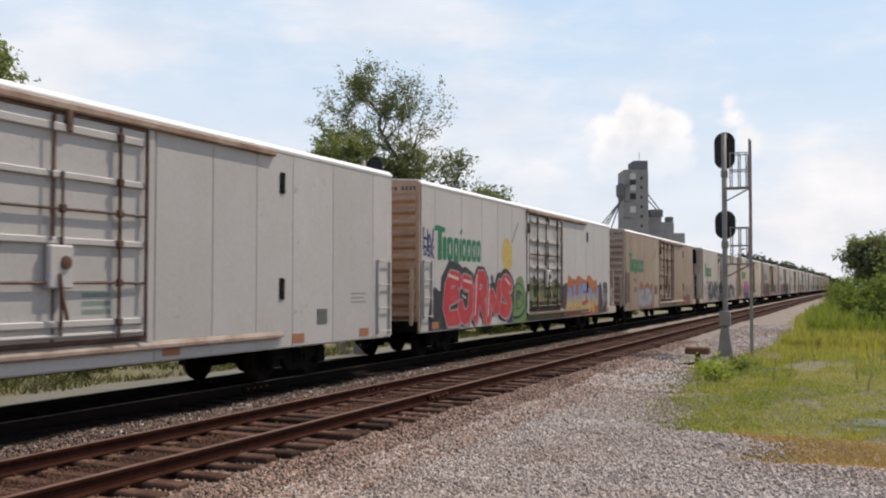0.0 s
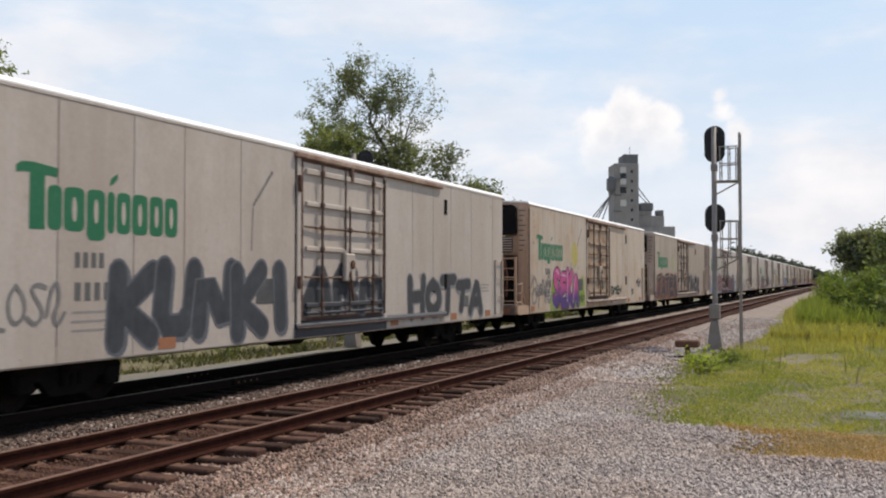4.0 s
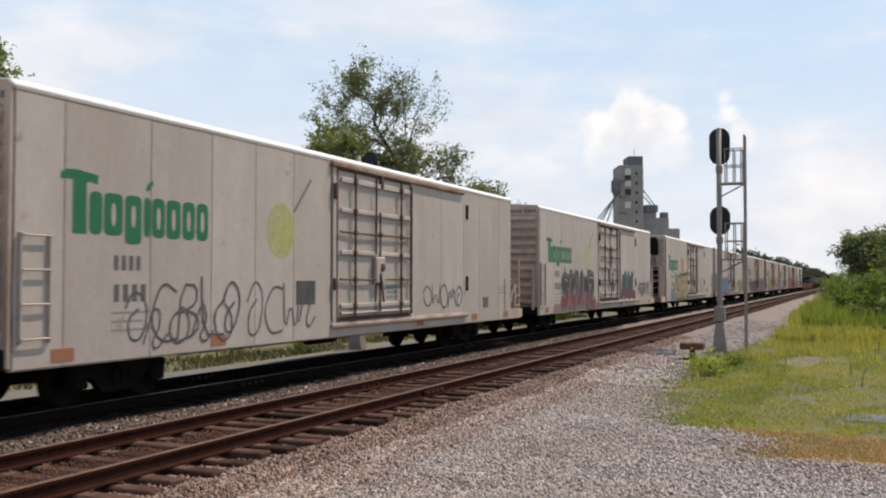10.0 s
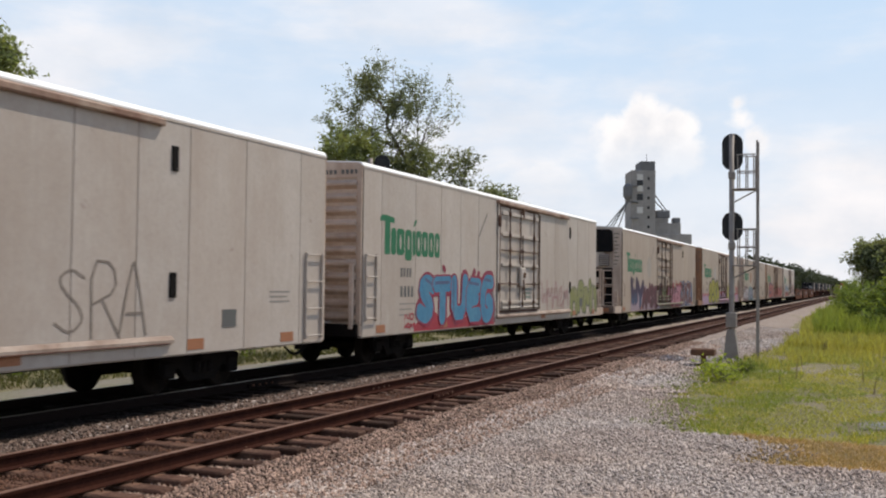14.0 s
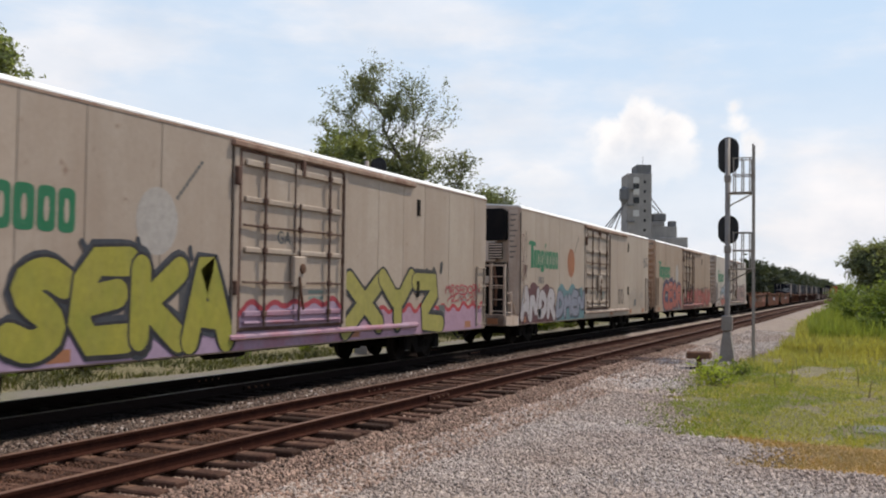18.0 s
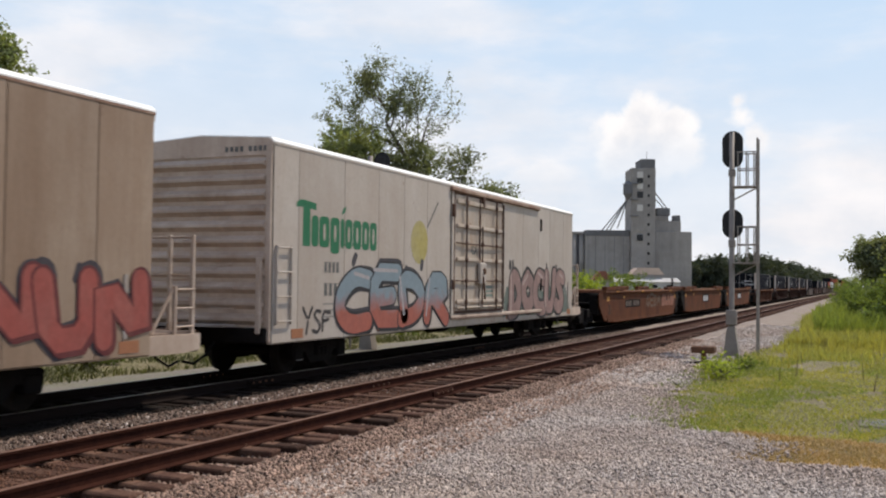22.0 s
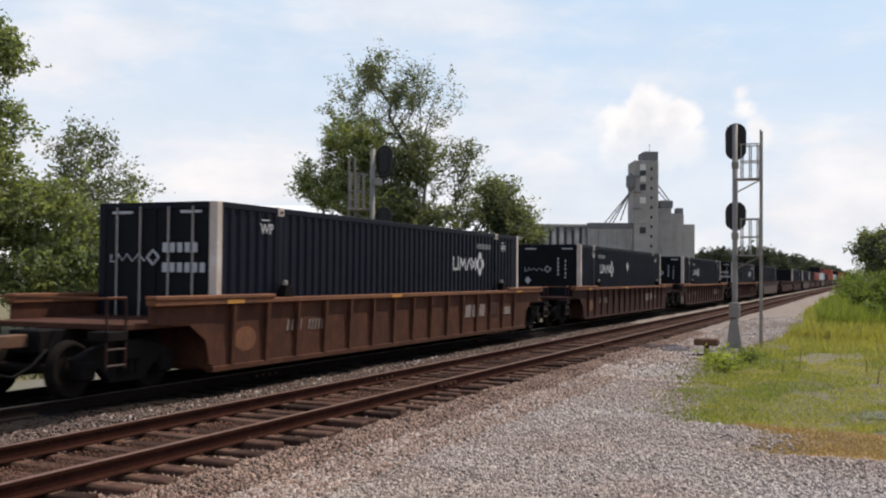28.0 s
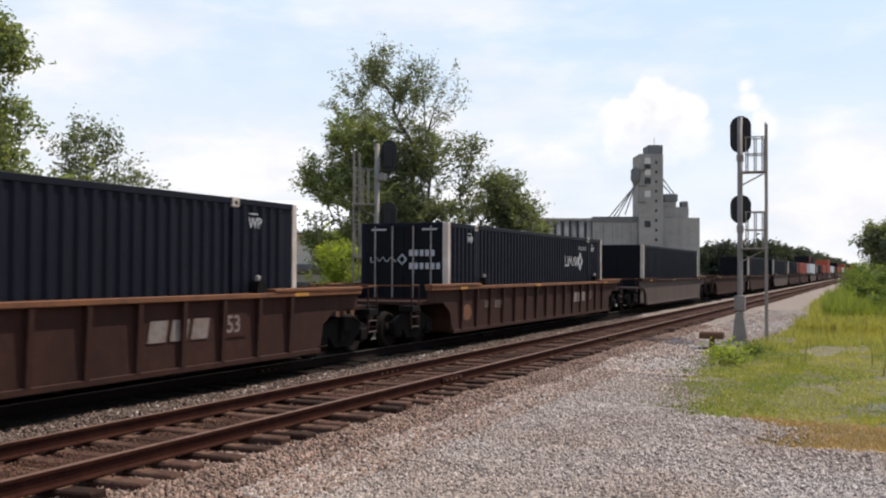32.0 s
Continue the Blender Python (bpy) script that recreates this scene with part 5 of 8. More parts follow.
def spray(rgb, second=None, top=None):
    """Matt, sun-faded and dusty spray paint that drifts into a second colour, or fades into another one towards its top."""
    dull = lambda c: tuple(0.74 * q for q in c) if c else None
    rgb, second, top = dull(rgb), dull(second), dull(top)
    key = tuple(round(c, 3) for c in (*rgb, *(second or (0,)), *(top or ())))
    if key not in SPRAY:
        stain = [(2.2, tuple(min(1.0, 0.8 * c + 0.015) for c in rgb), 0.5), (7.0, tuple(0.65 * c for c in rgb), 0.45)]
        if second:
            stain.insert(0, (1.3, second, 0.8))
        SPRAY[key] = material("spray_paint", rgb, 0.65, grain=(9.0, 0.14), stain=stain, streak=((0.20, 0.16, 0.13), 0.10, 5.0, 0.5), fade=(top, 0.8, 2.0) if top else None)
    return SPRAY[key]


LETTERS = {  # centre lines of sprayed capitals in a unit box
    "A": [[(0.0, 0.0), (0.45, 1.0), (0.6, 1.0), (1.0, 0.0)], [(0.22, 0.33), (0.8, 0.33)]],
    "C": [[(1.0, 0.9), (0.45, 1.0), (0.0, 0.62), (0.0, 0.3), (0.4, 0.0), (1.05, 0.05)]],
    "D": [[(0.1, 0.0), (0.05, 1.0), (0.6, 0.95), (1.0, 0.5), (0.65, 0.03), (0.0, 0.0)]],
    "E": [[(1.0, 0.95), (0.1, 1.0), (0.05, 0.0), (1.0, 0.03)], [(0.1, 0.5), (0.8, 0.55)]],
    "G": [[(0.9, 0.9), (0.3, 1.0), (0.0, 0.5), (0.3, 0.0), (0.95, 0.1), (0.9, 0.45), (0.55, 0.45)]],
    "H": [[(0.0, 0.0), (0.12, 1.0)], [(0.88, 0.0), (1.0, 1.0)], [(0.08, 0.48), (0.92, 0.52)]],
    "J": [[(0.2, 1.0), (0.9, 0.95), (0.75, 0.1), (0.2, 0.0), (0.0, 0.3)]],
    "K": [[(0.05, 0.0), (0.1, 1.0)], [(1.0, 1.0), (0.15, 0.5), (1.0, 0.0)]],
    "L": [[(0.1, 1.0), (0.05, 0.03), (1.0, 0.0)]],
    "M": [[(0.0, 0.0), (0.12, 1.0), (0.5, 0.35), (0.88, 1.0), (1.0, 0.0)]],
    "N": [[(0.0, 0.0), (0.06, 1.0), (0.9, 0.0), (1.0, 1.0)]],
    "O": [[(0.5, 1.0), (0.05, 0.75), (0.05, 0.25), (0.5, 0.0), (0.95, 0.25), (0.95, 0.75), (0.5, 1.0)]],
    "P": [[(0.05, 0.0), (0.1, 1.0), (0.9, 0.95), (0.9, 0.5), (0.15, 0.45)]],
    "R": [[(0.05, 0.0), (0.1, 1.0), (0.85, 0.98), (0.9, 0.58), (0.2, 0.48)], [(0.45, 0.48), (1.0, 0.0)]],
    "S": [[(0.95, 0.85), (0.5, 1.0), (0.05, 0.78), (0.95, 0.32), (0.5, 0.0), (0.0, 0.15)]],
    "T": [[(0.0, 0.95), (1.0, 1.0)], [(0.5, 0.95), (0.4, 0.0)]],
    "U": [[(0.05, 1.0), (0.1, 0.1), (0.9, 0.1), (1.0, 1.0)]],
    "B": [[(0.1, 0.0), (0.1, 1.0), (0.85, 0.95), (0.8, 0.6), (0.2, 0.52)], [(0.3, 0.52), (0.95, 0.45), (0.95, 0.08), (0.0, 0.0)]],
    "F": [[(1.0, 0.95), (0.1, 1.0), (0.05, 0.0)], [(0.1, 0.5), (0.75, 0.52)]],
    "I": [[(0.45, 1.0), (0.5, 0.0)]],
    "W": [[(0.0, 1.0), (0.15, 0.0), (0.5, 0.7), (0.85, 0.0), (1.0, 1.0)]],
    "2": [[(0.1, 0.75), (0.5, 1.0), (0.9, 0.7), (0.05, 0.05), (1.0, 0.0)]],
    "X": [[(0.0, 0.0), (1.0, 1.0)], [(0.05, 1.0), (0.95, 0.0)]],
    "Y": [[(0.0, 1.0), (0.5, 0.45), (1.0, 1.0)], [(0.5, 0.45), (0.4, 0.0)]],
    "Z": [[(0.0, 0.95), (0.95, 1.0), (0.05, 0.05), (1.0, 0.0)]],
    "~": [[(0.0, 0.2), (0.3, 0.9), (0.6, 1.0), (0.7, 0.5), (0.35, 0.2), (0.6, 0.0), (1.0, 0.3)]],
    "*": [[(0.0, 0.6), (0.4, 1.0), (0.9, 0.7), (0.7, 0.1), (0.2, 0.0), (0.1, 0.4), (0.5, 0.6)]],
    "^": [[(0.0, 0.0), (0.2, 0.9), (0.45, 0.2), (0.65, 1.0), (1.0, 0.1)]],
}


def graffiti(car, y0, y1, z0, z1, text, fill, line, seed, back=None, inner=None, weight=0.15, x=None, second=None, halo=0.13, top=None):
    """Sprayed piece: a halo behind, then letter by letter its outline, fat strokes and thin inner lights."""
    rng = random.Random(seed)
    x = HALF + 0.016 if x is None else x
    n = len(text)
    w = (y1 - y0) / n
    weight = min(weight, 0.14 * (z1 - z0), 0.21 * w)
    fat = weight > 0.09
    letters = []
    for i, ch in enumerate(text):
        lean, grow = rng.uniform(-0.10, 0.16), rng.uniform(0.92, 1.08)
        a, b = y0 + i * w + 0.55 * weight, w - 1.1 * weight
        lo, hi = z0 + weight + rng.uniform(0.0, 0.10), z0 + (z1 - z0) * grow - weight
        letters.append([[(a + b * (u + lean * (v - 0.5) + rng.uniform(-0.05, 0.05)), lo + (hi - lo) * (v + rng.uniform(-0.05, 0.05))) for u, v in s] for s in LETTERS[ch]])

    def low(pts, t):
        return [(u, max(v, 0.72 + t)) for u, v in pts]
    if back:
        m, xh = Mesh(), x
        for strokes in letters:
            for s in strokes:
                xh = stroke(m, low([(u + rng.uniform(-0.05, 0.05), v + rng.uniform(-0.06, 0.06)) for u, v in s], weight + halo), weight + halo * rng.uniform(0.8, 1.2), xh)
        for k in range(int((y1 - y0) * 0.7)):
            u = rng.uniform(y0, y1)
            v = z1 + rng.uniform(-0.16, 0.08)
            xh = stroke(m, [(u, v), (u + rng.uniform(-0.12, 0.12), v + rng.uniform(0.05, 0.2))], rng.uniform(0.04, 0.10), xh)
        part("graffiti_halo", m, spray(back), car, "sprayed halo behind the letters")
        x += 0.004
    for i, strokes in enumerate(letters):
        q = x + 0.0018 * i
        outline, body, light = Mesh(), Mesh(), Mesh()
        xo, xb, xl = q, q + 0.0007, q + 0.0014
        for si, p in enumerate(strokes):
            if fat:
                xo = stroke(outline, low(p, weight + 0.045), weight + 0.045, xo)
                if si == 0:
                    xo = stroke(outline, low([(u + 0.06, v - 0.05) for u, v in p], weight + 0.03), weight + 0.03, xo)
            xb = stroke(body, low(p, weight), weight, xb)
            if inner and si == 0:
                xl = stroke(light, [(u - 0.04, v + 0.04) for u, v in p[:2]], weight * 0.2, xl)
        g = part("graffiti_letter", body, spray(fill, second, top), car, "fat sprayed stroke" if fat else "thin sprayed line")
        if fat:
            part("outline", outline, spray(line), g, "sprayed outline")
            if inner:
                part("highlight", light, spray(inner), g, "thin sprayed highlight")


def wave_band(car, y0, y1, z0, z1, fill, line, seed, x):
    """A sprayed band with a wavy line along its top."""
    rng = random.Random(seed)
    k = max(3, int((y1 - y0) / 0.35))
    top = [(y0 + (y1 - y0) * i / k, z1 + (0.16 if i % 2 else -0.1) + rng.uniform(-0.06, 0.06)) for i in range(k + 1)]
    for i, ((a, b), (c, d)) in enumerate(zip(top, top[1:])):
        part("graffiti_band", flat(Mesh(), [(a, z0), (c, z0), (c, d), (a, b)], x), spray(fill), car, "lilac sprayed band")
    m = Mesh()
    stroke(m, top, 0.05, x + 0.004)
    part("graffiti_line", m, spray(line), car, "red sprayed wavy line")


def paint_field(car, y0, y1, z0, z1, fill, seed, x, second=None, top=None):
    """A sprayed ground with a lumpy upper edge and soft shoulders."""
    rng = random.Random(seed)
    n = max(10, int((y1 - y0) * 6))
    edge = []
    for i in range(n + 1):
        u = i / n
        lump = 0.10 * math.sin(u * (y1 - y0) * 4.1 + seed) + rng.uniform(-0.05, 0.05)
        rise = min(1.0, 4.0 * min(u, 1 - u) * (y1 - y0) / 2.0 + 0.35)
        edge.append((y0 + (y1 - y0) * u, z0 + (z1 - z0) * rise + lump * rise))
    m = Mesh()
    for (a, b), (c, d) in zip(edge, edge[1:]):
        m.v += [(x, a, z0), (x, c, z0), (x, c, d), (x, a, b)]
        m.f.append(tuple(range(len(m.v) - 4, len(m.v))))
    part("graffiti_field", m, spray(fill, second, top), car, "sprayed ground behind the letters")


def arc_piece(car, y0, y1, z0, z1, fill, line, x):
    """Row of sprayed arches under a pointed black line."""
    w = (y1 - y0) / 4
    for k in range(4):
        m, q = Mesh(), Mesh()
        a = y0 + w * k
        stroke(m, [(a + 0.05 * w, z0), (a + 0.12 * w, z0 + 0.3), (a + 0.5 * w, z0 + 0.42), (a + 0.88 * w, z0 + 0.3), (a + 0.95 * w, z0)], 0.12, x)
        stroke(q, [(a + 0.0 * w, z0 + 0.4), (a + 0.35 * w, z1 - (0.25 if k in (0, 3) else 0.0)), (a + 0.75 * w, z1 - (0.25 if k in (0, 3) else 0.05)), (a + 1.0 * w, z0 + 0.4)], 0.022, x + 0.003)
        arch = part("graffiti_arch", m, spray(fill), car, "sprayed brown arch")
        part("outline", q, spray(line), arch, "thin black sprayed line")


def logo(car, y, z, w, h, mat, gap):
    """The owner's mark as plain green blocks: one tall block with a swept cap, eight lower ones and a leaf."""
    x = HALF + 0.014
    part("logo_block", flat(Mesh(), [(y + p * w, z + q * h) for p, q in ((0.0, 0.82), (0.0, 0.93), (0.03, 0.99), (0.09, 1.0), (0.17, 0.97), (0.22, 0.95), (0.215, 0.80), (0.165, 0.83), (0.15, 0.80), (0.152, 0.0), (0.068, 0.0), (0.07, 0.84), (0.03, 0.84))], x), mat, car, "green block of the owner's mark")
    spans = [(0.165, 0.245, 0.0), (0.255, 0.375, 0.0), (0.388, 0.500, -0.13), (0.514, 0.560, 0.0), (0.572, 0.664, 0.0), (0.674, 0.782, 0.0), (0.795, 0.892, 0.0), (0.905, 1.0, 0.0)]
    for i, (a, b, low) in enumerate(spans):
        mid = y + (a + b) / 2 * w
        a, b, lo, hi = y + a * w, y + b * w, z + low * h, z + 0.69 * h
        q, r = min(0.03 * w, 0.45 * (b - a)), 0.09 * h
        block = part("logo_block", flat(Mesh(), [(a, lo + r), (a + 0.3 * q, lo + 0.3 * r), (a + q, lo), (b - q, lo), (b - 0.3 * q, lo + 0.3 * r), (b, lo + r), (b, hi - r), (b - 0.3 * q, hi - 0.3 * r), (b - q, hi), (a + q, hi), (a + 0.3 * q, hi - 0.3 * r), (a, hi - r)], x), mat, car)
        if i in (1, 2, 4, 5, 6, 7):
            part("logo_gap", flat(Mesh(), oval(mid, z + 0.34 * h, 0.014 * w, 0.20 * h, 10), x + 0.002), gap, block)
    part("logo_leaf", flat(Mesh(), [(y + p * w, z + q * h) for p, q in ((0.525, 0.78), (0.535, 0.90), (0.575, 1.0), (0.58, 0.92), (0.555, 0.82))], x), mat, car, "small green leaf shape")


def ladder(car, y0, y1, z0, z1, rungs, x, mat):
    """Grab-iron ladder standing off the side: two stiles and its rungs."""
    l = part("ladder", Mesh().box(x, x + 0.05, y0 - 0.02, y0 + 0.02, z0, z1, 0.006).box(x, x + 0.05, y1 - 0.02, y1 + 0.02, z0, z1, 0.006), mat, car)
    for k in range(rungs):
        z = z0 + 0.06 + (z1 - z0 - 0.1) * k / (rungs - 1)
        part("rung", cached(("rung", round(y1 - y0, 2), mat.name), lambda: Mesh().tube([(0, 0, 0), (0, y1 - y0, 0)], 0.016, 6), mat), None, l, at=(x + 0.06, y0, z))
    return l


def ribbed_end(car, y, out, mat):
    """Corrugated end wall: horizontal ribs."""
    e = part("end_wall", Mesh().box(-HALF + 0.03, HALF - 0.03, min(y, y + out * 0.03), max(y, y + out * 0.03), 0.95, 4.40), mat, car)
    part("end_header", Mesh().prism([(-1.58, 4.20), (1.58, 4.20), (1.59, 4.45), (1.50, 4.52), (0, 4.61), (-1.50, 4.52), (-1.59, 4.45)], "y", min(y + out * 0.032, y + out * 0.06), max(y + out * 0.032, y + out * 0.06)), mat, e, "plain plate across the top")
    for k in range(2):
        part("corner_post", Mesh().box(-HALF + 0.005 + k * (2 * HALF - 0.13), -HALF + 0.125 + k * (2 * HALF - 0.13), min(y, y + out * 0.07), max(y, y + out * 0.07), 0.74, 4.42, 0.012), mat, e)
    for k in range(11):
        z = 1.15 + 0.29 * k
        rib = cached(("rib", out, mat.name), lambda: Mesh().prism([(0, -0.10), (out * 0.10, -0.02), (out * 0.10, 0.03), (0, 0.11)], "x", -HALF + 0.12, HALF - 0.12), mat)
        part("rib", rib, None, e, at=(0, y + out * 0.03, z))
    for k in range(8):
        part("number_bar", Mesh().box(0.55 + 0.11 * k + (0.08 if k > 3 else 0), 0.62 + 0.11 * k + (0.08 if k > 3 else 0), min(y, y + out * 0.064), max(y, y + out * 0.064), 4.28, 4.38), M["dark_letter"], e)
    for k, x in enumerate((-1.45, 1.35)):
        part("end_post", Mesh().box(x, x + 0.1, min(y + out * 0.12, y + out * 0.2), max(y + out * 0.12, y + out * 0.2), 0.9, 2.3, 0.01), mat, e)
    part("end_sill", Mesh().box(-HALF + 0.05, HALF - 0.05, min(y, y + out * 0.16), max(y, y + out * 0.16), 0.72, 1.0, 0.02), M["black"], car, "sooty end sill")
    for k in range(3):
        part("grab_iron", Mesh().tube([(0.35, y + out * 0.14, 1.35 + 0.4 * k), (0.35, y + out * 0.2, 1.35 + 0.4 * k), (0.85, y + out * 0.2, 1.35 + 0.4 * k), (0.85, y + out * 0.14, 1.35 + 0.4 * k)], 0.014, 6), mat, e)
    part("platform_step", Mesh().box(-0.6, 0.9, min(y + out * 0.12, y + out * 0.55), max(y + out * 0.12, y + out * 0.55), 1.02, 1.06), M["grey_metal"], car)
    add_coupler(car, y + out * 0.15, out)


def unit_end(car, y, out, mat):
    """Cooling-unit end: black cowl, pale cabinet with louvres, open frame and a platform with railings."""
    def yy(a, b):
        return (min(y + out * a, y + out * b), max(y + out * a, y + out * b))
    e = part("end_wall", Mesh().box(-HALF + 0.03, HALF - 0.03, *yy(0, 0.03), 0.95, 4.46), mat, car)
    part("end_header", Mesh().prism([(-1.58, 4.30), (1.58, 4.30), (1.59, 4.45), (1.50, 4.52), (0, 4.61), (-1.50, 4.52), (-1.59, 4.45)], "y", *yy(0.0, 0.028)), mat, e, "plain plate across the top")
    unit = part("cooling_unit", Mesh().prism([(-1.36, 3.42), (1.12, 3.42), (1.16, 3.5), (1.14, 4.34), (1.02, 4.44), (-1.2, 4.46), (-1.36, 4.36)], "y", *yy(0.03, 0.22)), M["unit_black"], car, "black cooling unit cowl")
    for k in range(3):
        part("cabinet_panel", Mesh().box(-1.34 + 0.72 * k, -0.66 + 0.72 * k, *yy(0.03, 0.20), 2.74, 3.40, 0.02), M["white_metal"], unit, "pale cabinet panel")
    part("louvre_frame", Mesh().box(0.56, 1.04, *yy(0.20, 0.22), 2.80, 3.34, 0.004), M["black"], unit)
    for k in range(6):
        part("louvre", Mesh().box(0.58, 1.02, *yy(0.215, 0.25), 2.84 + 0.085 * k, 2.88 + 0.085 * k, 0.004), M["white_metal"], unit)
    part("engine_bay", Mesh().box(-1.36, 1.15, *yy(0.03, 0.16), 1.02, 2.70), M["black"], unit, "dark open engine bay")
    part("bay_panel", Mesh().box(-1.36, 0.62, *yy(0.16, 0.22), 2.02, 2.26, 0.015), M["white_metal"], unit, "dirty pale cross panel")
    part("bay_post", Mesh().box(0.60, 0.72, *yy(0.16, 0.26), 1.05, 2.70, 0.015), M["soot"], unit, "sooty bay post")
    part("engine_tank", Mesh().lathe([(-0.9, 0.14), (-0.86, 0.18), (0.2, 0.18), (0.24, 0.14)], "x", 16, (0, y + out * 0.5, 1.36)), M["black"], unit, smooth=True)
    part("engine_pipe", Mesh().tube([(0.85, y + out * 0.34, 1.3), (0.9, y + out * 0.40, 2.0), (0.8, y + out * 0.38, 2.6)], 0.045, 8), M["rust"], unit)
    part("fuel_box", Mesh().box(-0.75, -0.05, *yy(0.1, 0.62), 1.55, 1.92, 0.03), M["soot"], car, "dirty tan fuel box")
    part("data_column", Mesh().box(1.18, 1.50, *yy(0.03, 0.06), 1.3, 4.4, 0.01), mat, car)
    for k in range(9):
        part("stencil_bar", Mesh().box(1.22, 1.46 - 0.05 * (k % 3), *yy(0.06, 0.062), 4.22 - 0.17 * k, 4.26 - 0.17 * k), M["dark_letter"], e)
    deck = part("platform", Mesh().box(-1.48, 1.48, *yy(0.03, 1.28), 0.98, 1.04, 0.01), M["soot"], car, "sooty steel end platform")
    part("end_beam", Mesh().box(-1.5, 1.5, *yy(1.14, 1.34), 0.70, 1.0, 0.02), M["soot"], deck, "sooty end beam")
    part("placard", Mesh().box(0.95, 1.3, *yy(1.34, 1.35), 0.76, 0.94), M["orange_plate"], deck, "orange reflector plate")
    for s in (1, -1):
        part("railing_post", Mesh().box(s * 1.0 - 0.035, s * 1.0 + 0.035, *yy(1.16, 1.23), 1.04, 2.62, 0.01), mat, deck)
        part("railing_post", Mesh().box(s * 1.46 - 0.035, s * 1.46 + 0.035, *yy(1.16, 1.23), 0.72, 2.62, 0.01), mat, deck)
        part("side_bracket", Mesh().prism([(y + out * 0.02, 0.70), (y + out * 0.02, 1.0), (y + out * 1.30, 1.0), (y + out * 1.30, 0.74), (y + out * 0.9, 0.70)], "x", min(s * 1.49, s * 1.56), max(s * 1.49, s * 1.56)), mat, deck, "pale bracket along the platform")
        for k in range(5):
            z = 0.80 + 0.36 * k
            part("step_rung", Mesh().tube([(s * 1.02, y + out * 1.22, z), (s * 1.46, y + out * 1.22, z)], 0.018, 6), mat, deck)
        part("side_post", Mesh().box(s * 1.50 - 0.03, s * 1.50 + 0.03, *yy(0.66, 0.73), 0.98, 1.78, 0.01), mat, deck)
        part("brace", Mesh().tube([(s * 1.48, y + out * 0.68, 1.74), (s * 1.48, y + out * 0.15, 1.02)], 0.028, 6), mat, deck)
        for k in range(3):
            part("side_rung", Mesh().tube([(s * 1.5, y + out * 0.70, 1.12 + 0.30 * k), (s * 1.5, y + out * 1.2, 1.12 + 0.30 * k)], 0.018, 6), mat, deck)
    for z in (1.95, 2.58):
        part("handrail", Mesh().tube([(-1.46, y + out * 1.2, z), (1.46, y + out * 1.2, z)], 0.022, 7), mat, deck)
    add_coupler(car, y + out * 1.3, out)


